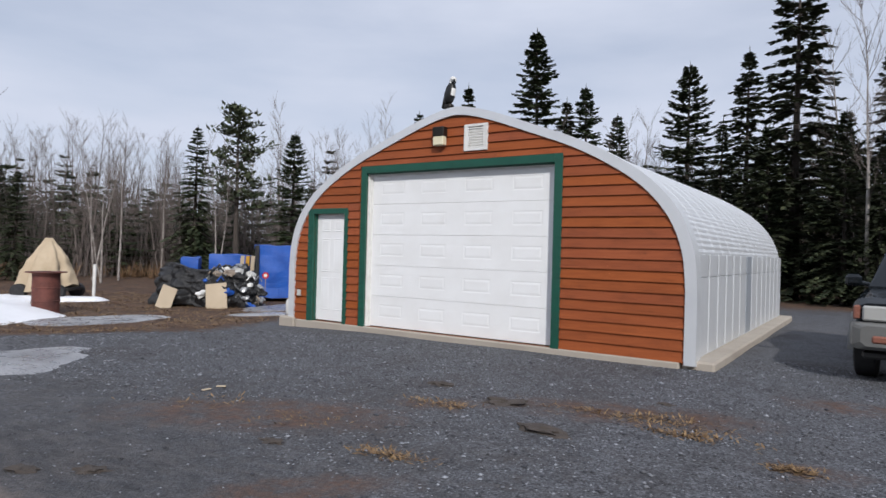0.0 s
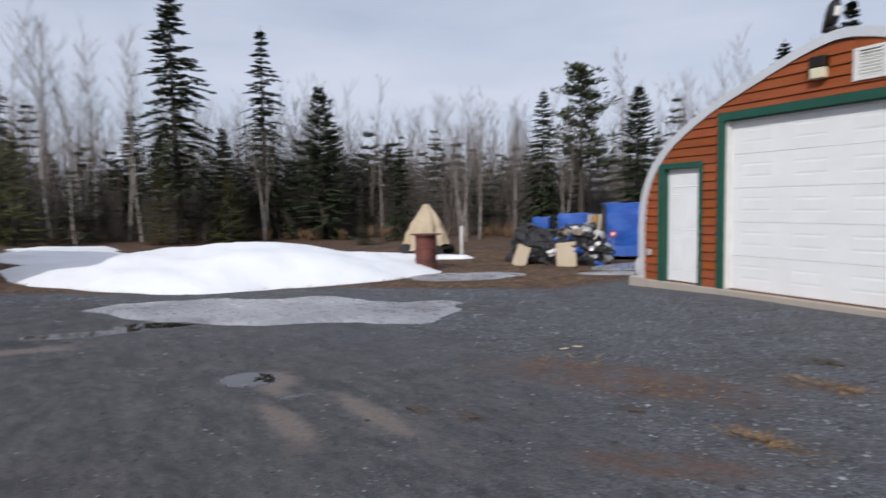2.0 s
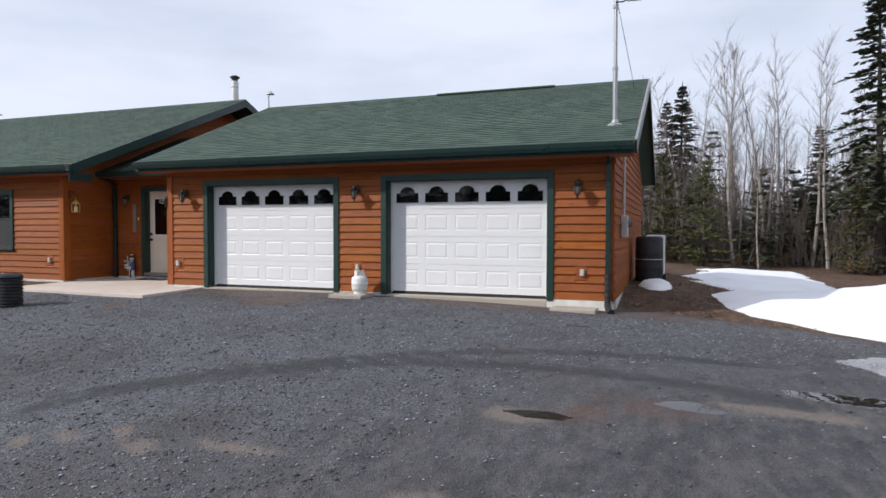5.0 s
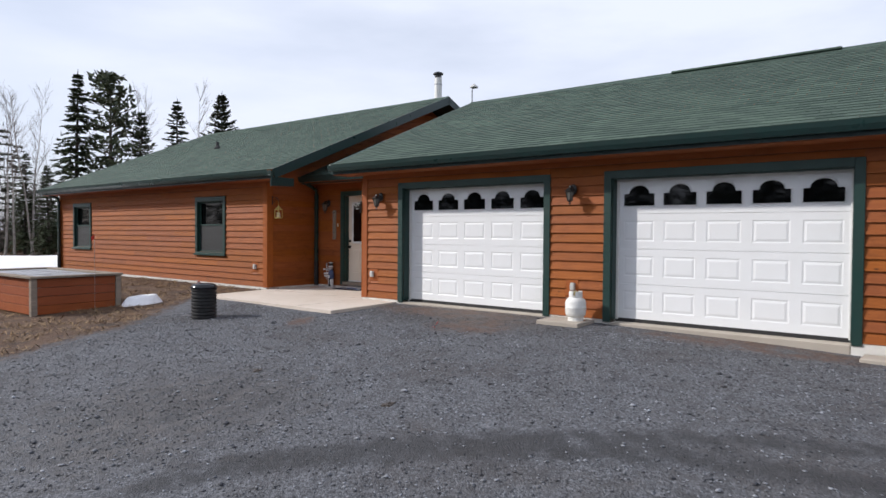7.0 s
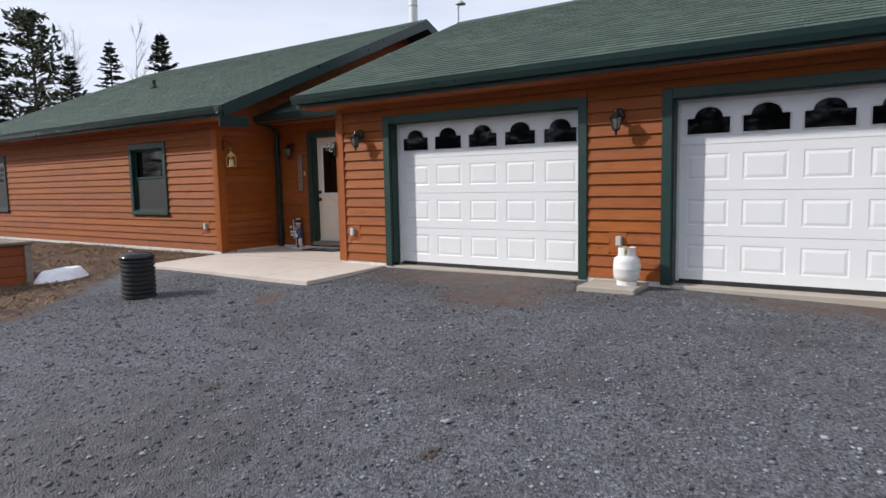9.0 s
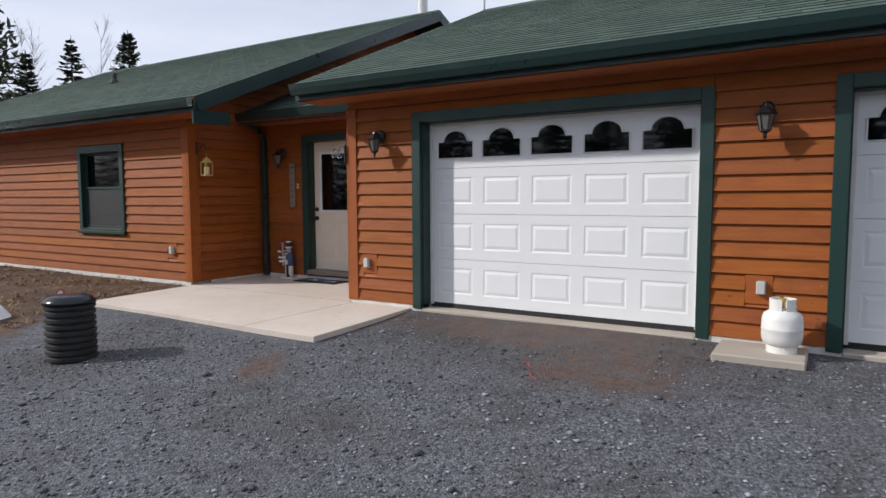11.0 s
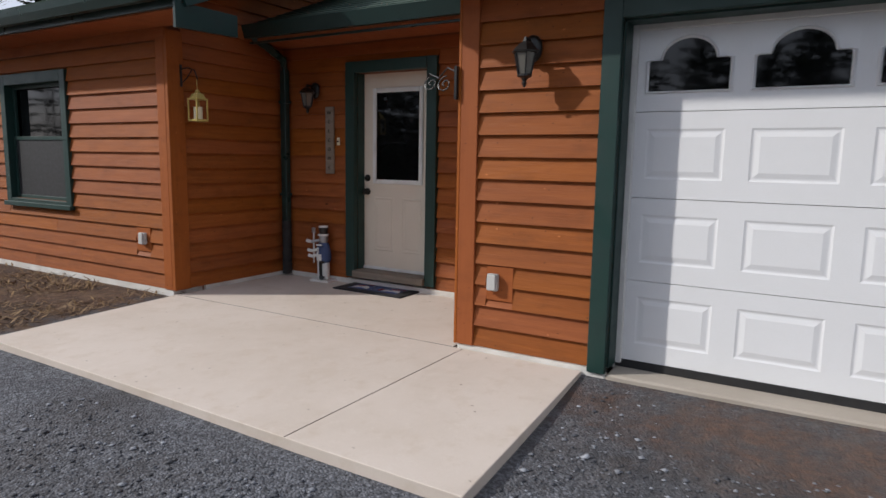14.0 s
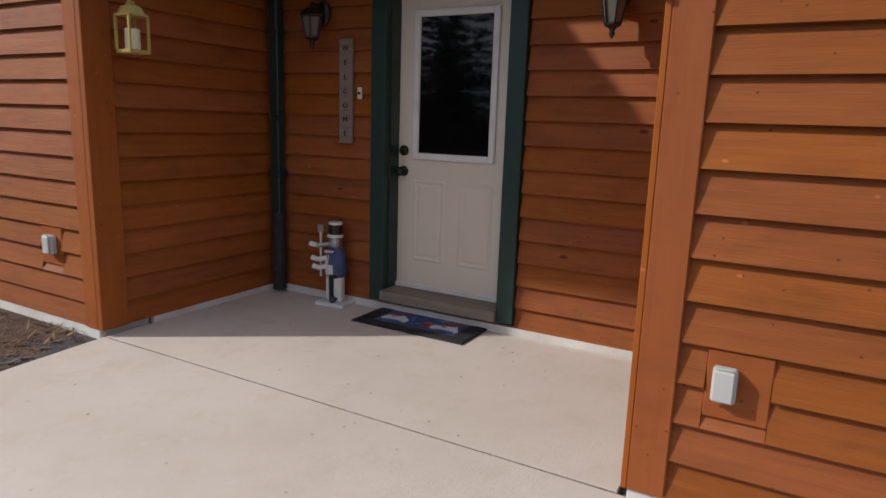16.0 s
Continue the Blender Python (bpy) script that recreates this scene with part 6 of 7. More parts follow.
for k in range(18):
    if k % 9 in (0,):
        continue
    t0, t1 = 2 * math.pi * k / 18, 2 * math.pi * (k + 1) / 18
    q = [(0.1 * math.cos(t), 0.1 * math.sin(t), z) for t, z in ((t0, 0.335), (t1, 0.335), (t1, 0.44), (t0, 0.44))]
    r = [(0.094 * math.cos(t), 0.094 * math.sin(t), z) for t, z in ((t0, 0.335), (t1, 0.335), (t1, 0.44), (t0, 0.44))]
    a, b = [bm.verts.new(p) for p in q], [bm.verts.new(p) for p in r]
    for i in range(4):
        bm.faces.new((a[i], a[(i + 1) % 4], b[(i + 1) % 4], b[i]))
    bm.faces.new(a)
    bm.faces.new(b[::-1])
part("collar", bm, WHITE, tank)
bm = bmesh.new()
tube(bm, [(0, 0, 0.355), (0, 0, 0.42)], 0.02, 10)
tube(bm, [(0, 0, 0.4), (0.06, 0, 0.4)], 0.014, 8)
tube(bm, [(0, 0, 0.42), (0, 0, 0.44)], 0.03, 10)
part("valve", bm, BRASS, tank, "brass valve")

# black corrugated riser with a lid
riser = thing("pipe_riser", pose(-9.85, -11.68, float(ground_z(-9.85, -11.68))) @ Matrix.Scale(0.92, 4), "black corrugated plastic riser pipe with a domed lid", "pipe")
prof = []
for k in range(9):
    z = 0.0 + 0.062 * k
    prof += [(0.205, z), (0.225, z + 0.012), (0.225, z + 0.042), (0.205, z + 0.052)]
bm = bmesh.new()
lathe(bm, prof, 36)
part("pipe", bm, RUBBER, riser)
bm = bmesh.new()
lathe(bm, [(0.235, 0.55), (0.235, 0.575), (0.21, 0.59), (0.2, 0.61), (0.15, 0.628), (0.08, 0.632), (0.0, 0.633)], 36)
part("lid", bm, CAR_PAINT, riser, "black moulded lid", smooth=True)
mk = thing("marker_stake", pose(-9.9, -11.93, float(ground_z(-9.9, -11.93)), 0, 0, 150), "small white reflector disc on a thin red stake by the riser", "marker")
part("stake", tube(bmesh.new(), [(0, 0, -0.1), (0.004, 0, 0.54)], 0.006, 8), RED_LENS, mk)
part("ring", tube(bmesh.new(), [(0.004, -0.006, 0.565), (0.004, 0.006, 0.565)], 0.033, 20), RED_LENS, mk)
for y in (-0.009, 0.009):
    part("reflector", tube(bmesh.new(), [(0.004, y - 0.002, 0.565), (0.004, y + 0.002, 0.565)], 0.024, 20), WHITE, mk, "white reflector")

# raised planter
planter = thing("planter_box", pose(-8.95, -16.0, 0.05, 0, 0, 2), "raised wooden planter box with grey corner posts", "planter")
PX, PY, PH = 0.74, 1.5, 0.68
for k in range(4):
    z0, z1 = 0.02 + k * 0.16, 0.02 + k * 0.16 + 0.152
    for sy in (-1, 1):
        part("plank", box(-PX, PX, sy * PY - 0.02, sy * PY + 0.02, z0, z1, 0.004), SHED_SIDING, planter)
    for sx in (-1, 1):
        part("plank", box(sx * PX - 0.02, sx * PX + 0.02, -PY + 0.021, PY - 0.021, z0, z1, 0.004), SHED_SIDING, planter)
for sx in (-1, 1):
    for sy in (-1, 1):
        part("corner_post", box(sx * PX - 0.05, sx * PX + 0.05, sy * PY - 0.05, sy * PY + 0.05, -0.1, PH - 0.02, 0.006), PINE, planter, "grey corner post")
for sy in (-1, 1):
    part("cap_board", box(-PX - 0.08, PX + 0.08, sy * PY - 0.08, sy * PY + 0.08, PH - 0.02, PH + 0.02, 0.006), PINE, planter, "grey cap board")
for sx in (-1, 1):
    part("cap_board", box(sx * PX - 0.08, sx * PX + 0.08, -PY + 0.081, PY - 0.081, PH - 0.02, PH + 0.02, 0.006), PINE, planter, "grey cap board")
part("soil", box(-PX + 0.03, PX - 0.03, -PY + 0.03, PY - 0.03, 0.2, PH - 0.015, 0.0), ICE, planter, "icy snow-covered soil")
heap("snow_patch", SNOW, "small heap of old snow beside the planter", "snow", sheet(-10.1, -14.3, 0.42, 0.22, 10, 3.3, 0.16), -11, -9.2, -15, -13.6, 0.06)

fl = thing("marker_flag", pose(-9.02, -13.82, float(ground_z(-9.02, -13.82)), 0, 0, 35), "small red plastic flag on a thin stake by the planter", "marker")
part("stake", tube(bmesh.new(), [(0, 0, -0.1), (0.01, 0, 1.42)], 0.003, 6), GALV_PIPE, fl, "thin wire stake")
bm = bmesh.new()
grid = [[bm.verts.new((0.01 + 0.10 * i / 5, 0.012 * math.sin(i * 1.3) + d, 1.34 + 0.075 * j / 2 - 0.012 * i)) for j in range(3)] for d in (0.0, 0.002) for i in range(6)]
for side in (grid[:6], grid[6:]):
    for a, b in zip(side, side[1:]):
        for j in range(2):
            bm.faces.new((a[j], b[j], b[j + 1], a[j + 1]))
part("flag", bm, RED_LENS, fl, "red plastic flag")

# mast, chimney and small fittings on the roofs
roof_z = lambda x: GE + SLOPE * (-12.53 - x)
wroof_z = lambda x: WE + SLOPE * (-12.53 - x)
mast = thing("service_mast", pose(-13.6, -1.69, roof_z(-13.6)), "galvanised electric service mast with a weatherhead", "mast")
part("pipe", tube(bmesh.new(), [(0, 0, -0.1), (0, 0, 2.35)], 0.032, 12), GALV_PIPE, mast)
part("lower_sleeve", tube(bmesh.new(), [(0, 0, 0), (0, 0, 1.0)], 0.042, 12), GALV_PIPE, mast)
bm = bmesh.new()
lathe(bm, [(0.17, -0.06), (0.17, -0.03), (0.07, 0.02), (0.05, 0.07), (0.034, 0.09)], 16, sx=1.0)
part("flashing", bm, GALV_PIPE, mast)
bm = bmesh.new()
lathe(bm, [(0.035, 2.33), (0.06, 2.34), (0.065, 2.4), (0.04, 2.45), (0.0, 2.46)], 14)
part("weatherhead", bm, BLACK, mast)
bm = bmesh.new()
tube(bm, [(0.03, 0.0, 2.12), (0.06, 0.12, 2.1), (0.02, 0.28, 2.18), (0.0, 0.35, 2.3)], 0.012, 6)
tube(bm, [(0.0, 0.0, 2.4), (0.08, 0.1, 2.2), (0.05, 0.22, 2.16), (0.0, 0.36, 2.24)], 0.012, 6)
tube(bm, [(0.0, 0.0, 2.4), (0.1, 0.06, 2.28), (0.08, 0.2, 2.1), (0.0, 0.42, 2.12)], 0.01, 6)
part("drip_loop", bm, BLACK, mast, "black drip loops")
for z in (0.95, 2.02):
    part("clamp", tube(bmesh.new(), [(0, 0, z), (0, 0, z + 0.05)], 0.05, 10), GALV_PIPE, mast)
part("guy_wire", tube(bmesh.new(), [(0.02, 0.03, 2.1), (-2.8, 0.15, roof_z(-16.4) - roof_z(-13.6) + 0.02)], 0.006, 5), GALV_PIPE, mast)
bm = bmesh.new()
pts = [Vector((-13.6, -1.32, roof_z(-13.6) + 2.25)).lerp(Vector((26, 3.5, 11)), k / 20) - Vector((0, 0, 1.6 * (k / 20) * (1 - k / 20) * 4 * 0.6)) for k in range(21)]
tube(bm, pts, 0.012, 5)
solo("service_cable", bm, BLACK, I4, "black overhead service cable running to the mast", "cable")
chim = thing("chimney_pipe", pose(-18.95, -13.95, wroof_z(WR_X) - 0.05), "white metal chimney pipe with a black cap", "chimney")
part("flue", tube(bmesh.new(), [(0, 0, 0), (0, 0, 0.72)], 0.11, 16), WHITE, chim)
part("band", tube(bmesh.new(), [(0, 0, 0.5), (0, 0, 0.54)], 0.115, 16), GALV_PIPE, chim)
bm = bmesh.new()
tube(bm, [(0, 0, 0.7), (0, 0, 0.82)], 0.1, 16)
lathe(bm, [(0.15, 0.82), (0.15, 0.86), (0.07, 0.9), (0.0, 0.91)], 16)
part("cap", bm, BLACK, chim)
vp = thing("vent_pipe", pose(-15.6, -20.3, wroof_z(-15.6)), "short black plumbing vent on the roof", "vent pipe")
part("pipe", tube(bmesh.new(), [(0, 0, -0.05), (0, 0, 0.22)], 0.05, 12), BLACK, vp)
bm = bmesh.new()
lathe(bm, [(0.12, 0.0), (0.1, 0.05), (0.055, 0.1)], 12)
part("boot", bm, RUBBER, vp)
yl = thing("ridge_light", pose(GR_X, -11.5, GE + SLOPE * 4.75), "small grey yard light on a short pole at the ridge", "lamp")
part("pole", tube(bmesh.new(), [(0, 0, -0.1), (0, 0, 0.34), (0.02, 0.05, 0.4)], 0.018, 8), GALV_PIPE, yl)
bm = bmesh.new()
lathe(bm, [(0.11, 0.0), (0.1, 0.03), (0.04, 0.08), (0.02, 0.1)], 14, (0.03, 0.08, 0.38))
part("lamp_head", bm, GREY_PLASTIC, yl)
rv = part("ridge_vent", box(GR_X - 0.13, GR_X + 0.13, -6.4, -3.4, GE + SLOPE * 4.75 - 0.02, GE + SLOPE * 4.75 + 0.03, 0.015), SHINGLE, ROOF_G, m=I4)
part("rake_edge", box(0, 10.24 + 0.034, 0, 0.001, -0.1, -0.09), DARK_GREEN, ROOF_G, m=slope_frame(-12.53, GE, -11.52))
part("gable_soffit", box(10.24 - 0.36, 10.23, 0.0, 5.12, -0.125, -0.101), SOFFIT, ROOF_G, m=slope_frame(-12.53, GE, -11.52))
part("gable_trim", box(10.235, 10.272, 0.02, 5.14, -0.01, 0.025), GALV_PIPE, ROOF_G, "pale metal drip edge", m=slope_frame(-12.53, GE, -11.52))
part("cornice_return", prism(bmesh.new(), [(0, 0), (0.62, 0.02), (0.62, 0.2), (0, 0.2)], 0, 0.03), DARK_GREEN, ROOF_W, m=pose(-12.50, -13.4, WE - 0.36, 0, 0, 180))
part("gable_soffit", box(12.65 - 0.78, 12.64, 0.0, 6.7, -0.125, -0.101), SOFFIT, ROOF_W, m=slope_frame(-12.53, WE, -26.05))

# tanks beside the garage wall
bt = thing("rain_barrel", pose(-16.9, -1.22, float(ground_z(-16.9, -1.2))), "black plastic barrel beside the garage wall", "barrel")
bm = bmesh.new()
lathe(bm, [(0.27, 0.0), (0.29, 0.03), (0.295, 0.3), (0.305, 0.32), (0.295, 0.34), (0.295, 0.62), (0.305, 0.64), (0.295, 0.66), (0.29, 0.95), (0.25, 1.0), (0.0, 1.0)], 28)
part("body", bm, RUBBER, bt, smooth=True)
part("hoop", tube(bmesh.new(), [(0, 0, 0.49), (0, 0, 0.505)], 0.3, 28), GREY_PLASTIC, bt)
hp = thing("outdoor_unit", pose(-17.5, -1.1, float(ground_z(-17.5, -1.0))), "white outdoor heat pump unit beside the garage", "heat pump")
part("casing", box(-0.4, 0.4, -0.2, 0.2, 0.12, 1.02, 0.02), WHITE, hp)
for s in (-0.3, 0.3):
    part("foot", box(s - 0.04, s + 0.04, -0.22, 0.22, 0.0, 0.12), BLACK, hp)
part("fan_grille", tube(bmesh.new(), [(0.41, 0, 0.57), (0.402, 0, 0.57)], 0.16, 20), GREY_PLASTIC, hp)
mt = thing("electric_meter", pose(-14.3, GA_R + 0.035, 1.55, 0, 0, 180), "grey electric meter box on the garage side", "meter")
part("box", box(-0.14, 0.14, -0.12, 0.0, -0.2, 0.2, 0.01), GREY_PLASTIC, mt)
part("glass_dome", tube(bmesh.new(), [(0, -0.12, 0.06), (0, -0.19, 0.06)], [0.085, 0.075], 18), LAMP_GLASS, mt)
part("conduit", tube(bmesh.new(), [(0, -0.04, 0.2), (0, -0.04, 1.5)], 0.025, 8), GREY_PLASTIC, mt)

# entry: hanging lantern, welcome board, bell, figure, mat, hanger
ln = thing("hanging_lantern", pose(-13.14, -13.98, 1.88) @ Matrix.Scale(1.16, 4), "small brass lantern with a cream candle", "lantern")
bm = bmesh.new()
for z0, z1 in ((0.0, 0.018), (0.17, 0.182)):
    bx(bm, -0.055, 0.055, -0.055, 0.055, z0, z1, 0.003)
for sx in (-1, 1):
    for sy in (-1, 1):
        bx(bm, sx * 0.05 - 0.005, sx * 0.05 + 0.005, sy * 0.05 - 0.005, sy * 0.05 + 0.005, 0.018, 0.17)
part("cage", bm, BRASS, ln)
bm = bmesh.new()
lathe(bm, [(0.062, 0.182), (0.045, 0.215), (0.02, 0.225), (0.018, 0.24), (0.008, 0.25)], 4)
bmesh.ops.rotate(bm, cent=(0, 0, 0), matrix=Matrix.Rotation(radians(45), 3, "Z"), verts=bm.verts)
part("roof", bm, BRASS, ln)
part("candle", tube(bmesh.new(), [(0, 0, 0.018), (0, 0, 0.115)], 0.034, 14), WAX, ln, "cream candle")
part("hook", tube(bmesh.new(), [(0, 0, 0.248), (0.004, 0, 0.3), (0, 0, 0.335)], 0.003, 6), BRASS, ln)
br = thing("plant_bracket", pose(-13.1, W_R + 0.045, 2.3, 0, 0, 180), "black scrolled iron bracket on the corner board", "bracket")
part("plate", box(-0.012, 0.012, -0.008, 0, -0.1, 0.1, 0.002), BLACK, br)
part("arm", tube(bmesh.new(), [(0, -0.005, 0.06), (0.02, -0.08, 0.07), (0.035, -0.15, 0.045), (0.04, -0.18, -0.03), (0.04, -0.175, -0.045)], 0.006, 6), BLACK, br)
part("brace", tube(bmesh.new(), [(0, -0.005, -0.07), (0.015, -0.07, -0.02), (0.03, -0.12, 0.05)], 0.005, 6), BLACK, br)
hg = thing("scroll_hanger", pose(-12.94, GA_L - 0.03, 2.05, 0, 0, 0), "black scrolled iron plant hanger on the corner post", "bracket")
part("plate", box(-0.015, 0.015, -0.01, 0.01, -0.08, 0.14, 0.002), BLACK, hg)
part("arm", tube(bmesh.new(), [(0, 0, 0.1), (-0.05, -0.1, 0.14), (-0.1, -0.2, 0.08), (-0.14, -0.3, 0.12), (-0.17, -0.36, 0.06)], 0.006, 6), BLACK, hg)
spiral = [(-0.05 - 0.05 * r * math.cos(a) * 0.5, -0.12 - 0.06 * r * math.sin(a), 0.03 + 0.06 * r * math.cos(a)) for a, r in ((k * 0.5, 1 - k / 22) for k in range(20))]
part("scroll", tube(bmesh.new(), spiral, 0.005, 6), BLACK, hg)
part("scroll", tube(bmesh.new(), [(x - 0.08, y - 0.16, z + 0.02) for x, y, z in spiral], 0.005, 6), BLACK, hg)

wb = thing("welcome_board", pose(RX + 0.035, -13.47, 1.40, 0, 0, 90), "narrow weathered wooden board lettered WELCOME downwards", "sign")
part("board", box(-0.055, 0.055, -0.025, 0.0, 0.0, 0.70, 0.004), PINE, wb)


def letter(ch, size, material, parent, m):
    cu = bpy.data.curves.new("letter", "FONT")
    cu.body, cu.size, cu.extrude, cu.align_x, cu.align_y = ch, size, 0.002, "CENTER", "CENTER"
    tmp = new("letter", cu)
    me = bpy.data.meshes.new_from_object(tmp.evaluated_get(bpy.context.evaluated_depsgraph_get()))
    bpy.data.objects.remove(tmp)
    me.materials.clear()
    part("letter", me, material, parent, m=m)
    me.materials.append(material) if not me.materials else None


for k, ch in enumerate("WELCOME"):
    letter(ch, 0.052, BRONZE, wb, WM[wb] @ Matrix.Translation((0, -0.027, 0.635 - k * 0.095)) @ pose(0, 0, 0, 90, 0, 0))
bell = thing("doorbell", pose(RX + 0.035, -13.36, 1.74, 0, 0, 90), "small cream doorbell button beside the door", "doorbell")
part("plate", box(-0.018, 0.018, -0.014, 0, -0.04, 0.04, 0.004), WAX, bell)
part("button", tube(bmesh.new(), [(0, -0.013, 0), (0, -0.019, 0)], 0.01, 10), BLACK, bell)

bm = bmesh.new()
bx(bm, -0.12, 0.12, -0.09, 0.09, 0.0, 0.025, 0.004)
for x0, x1 in ((-0.066, -0.012), (0.0, 0.066)):
    bx(bm, x0, x1, -0.035, 0.03, 0.025, 0.22, 0.012)
tube(bm, [(-0.01, -0.04, 0.03), (-0.012, -0.042, 0.23)], 0.016, 7)
tube(bm, [(0.03, -0.05, 0.035), (-0.005, -0.055, 0.06)], [0.03, 0.02], 8)
lathe(bm, [(0.062, 0.2), (0.085, 0.23), (0.088, 0.3), (0.075, 0.37), (0.055, 0.42), (0.03, 0.43)], 14, sy=0.75)
lathe(bm, [(0.03, 0.415), (0.048, 0.43), (0.052, 0.455), (0.045, 0.49), (0.03, 0.505)], 14)
lathe(bm, [(0.06, 0.495), (0.058, 0.512), (0.045, 0.516), (0.052, 0.585), (0.05, 0.602), (0.0, 0.604)], 14)
lathe(bm, [(0.0, -0.001), (0.036, 0.0), (0.036, 0.012), (0.0, 0.014)], 12, at=(-0.005, -0.065, 0.395))
for z, y, l in ((0.44, -0.03, 0.15), (0.345, -0.05, 0.12), (0.285, -0.05, 0.11)):
    tube(bm, [(-0.03, y, z + 0.005), (-0.03 - l * 0.6, y - 0.02, z - 0.012), (-0.03 - l, y - 0.02, z - 0.004)], [0.018, 0.017, 0.02], 8)
tube(bm, [(-0.105, -0.03, 0.2), (-0.105, -0.03, 0.53)], 0.008, 6)
bx(bm, -0.13, -0.082, -0.036, -0.026, 0.52, 0.58, 0.004)
fig = solo("garden_statue", bm, WHITE, pose(RX + 0.13, -13.50, 0.245, 0, 0, 95), "small painted wooden figure in a top hat by the door", "statue")
for mat in (BLUE_CLOTH, BLACK, GALV_PIPE):
    fig.data.materials.append(mat)
for p in fig.data.polygons:
    c = p.center
    core = abs(c.x) < 0.095 and c.y > -0.062
    p.material_index = 0
    if 0.2 < c.z < 0.415 and core and not (c.x < -0.03 and c.y < -0.045):
        p.material_index = 1
    if (0.516 < c.z < 0.586 and core) or (0.028 < c.z < 0.24 and c.y < -0.036 and -0.03 < c.x < 0.06):
        p.material_index = 2
    if c.x < -0.08 and (c.z > 0.46 or 0.2 < c.z < 0.26) or 0.415 < c.z < 0.5 and core:
        p.material_index = 3

mat_ob = thing("door_mat", pose(-14.29, -12.74, 0.246, 0, 0, 90), "dark rubber door mat with white, blue and red printed shapes", "mat")
part("base", box(-0.42, 0.42, -0.24, 0.24, 0.0, 0.010, 0.004), NAVY_MAT, mat_ob)
for x0, x1, y0, y1 in ((-0.41, 0.41, -0.23, -0.15), (-0.41, 0.41, 0.15, 0.23), (-0.41, -0.31, -0.148, 0.148), (0.31, 0.41, -0.148, 0.148)):
    part("border", box(x0, x1, y0, y1, 0.010, 0.013, 0.002), RUBBER, mat_ob)
part("print_field", box(-0.305, 0.305, -0.145, 0.145, 0.010, 0.0115), BLUE_CLOTH, mat_ob, "dark blue printed field")


def mat_shape(name, material, x, y, rx, ry, seed, lift, flat_foot=False):
    """A printed patch with an uneven rim; a flat foot makes it a mound."""
    bm = bmesh.new()
    ring = []
    for k in range(22):
        a = 2 * math.pi * k / 22
        r = 1 + 0.3 * noise.noise(Vector((math.cos(a) * 1.6 + seed * 3.1, math.sin(a) * 1.6, seed)))
        v = ry * math.sin(a) * r
        ring.append(bm.verts.new((x + rx * math.cos(a) * r, y + (max(v, -0.35 * ry) if flat_foot else v), lift)))
    bm.faces.new(ring)
    part(name, bm, material, mat_ob)


rng = random.Random(4)
for k, x in enumerate((-0.19, 0.2)):
    mat_shape("white_shape", WHITE, x, -0.07, 0.105, 0.085, k + 1, 0.0126, True)
    mat_shape("blue_shape", BLUE_TARP, x + 0.01, -0.095, 0.07, 0.016, k + 7, 0.0132)
    mat_shape("red_shape", RED_LENS, x - 0.04 + 0.03 * k, 0.015, 0.05, 0.018, k + 11, 0.0136)
    mat_shape("black_shape", BLACK, x - 0.03, -0.03, 0.02, 0.008, k + 15, 0.0139)
mat_shape("red_shape", RED_LENS, 0.06, -0.05, 0.028, 0.05, 21, 0.0136)
mat_shape("red_shape", RED_LENS, -0.17, 0.09, 0.05, 0.014, 22, 0.0136)
mat_shape("red_shape", RED_LENS, 0.24, 0.06, 0.05, 0.012, 23, 0.0136)
for k in range(16):
    mat_shape("blue_shape", BLUE_TARP if k % 2 else GALV_PIPE, rng.uniform(-0.1, 0.14), rng.uniform(-0.11, 0.11), rng.uniform(0.01, 0.03), rng.uniform(0.005, 0.011), 30 + k, 0.0121 + 0.00005 * k)


# ---- things round the shed ----
sl = thing("security_light", SH @ Matrix.Translation((-0.11, -0.035, 3.22)), "brown box floodlight with a cream lens", "lamp")
part("housing", box(-0.11, 0.11, -0.13, 0.0, 0.02, 0.17, 0.01), BRONZE, sl)
part("lens", box(-0.1, 0.1, -0.12, -0.01, -0.13, 0.019, 0.012), WAX, sl, "cream plastic lens")
bm = bmesh.new()
lathe(bm, [(0.05, 0.0), (0.085, 0.05), (0.1, 0.14), (0.085, 0.26), (0.055, 0.33), (0.06, 0.37), (0.055, 0.42), (0.02, 0.445)], 14, sy=0.8)
bmesh.ops.rotate(bm, cent=(0, 0, 0), matrix=Matrix.Rotation(radians(14), 3, "Y"), verts=bm.verts)
tube(bm, [(0.1, -0.03, 0.36), (0.17, -0.08, 0.35), (0.19, -0.1, 0.32)], [0.03, 0.02, 0.004], 8)
tube(bm, [(-0.03, 0, 0.08), (-0.1, 0.02, -0.06)], [0.05, 0.03], 8)
bx(bm, -0.05, 0.09, -0.05, 0.07, -0.1, 0.0, 0.02)
eagle = solo("bird_statue", bm, WHITE, SH @ Matrix.Translation((-0.04, 0.0, 3.78)), "black and white bird statue on the shed's peak", "statue", smooth=True)
eagle.data.materials.append(BLACK)
eagle.data.materials.append(BRONZE)
for p in eagle.data.polygons:
    c = p.center
    p.material_index = 2 if c.z < 0.01 else (0 if c.z > 0.335 and c.x < 0.15 or (c.x > 0.1 and 0.1 < c.z < 0.2) else 1)

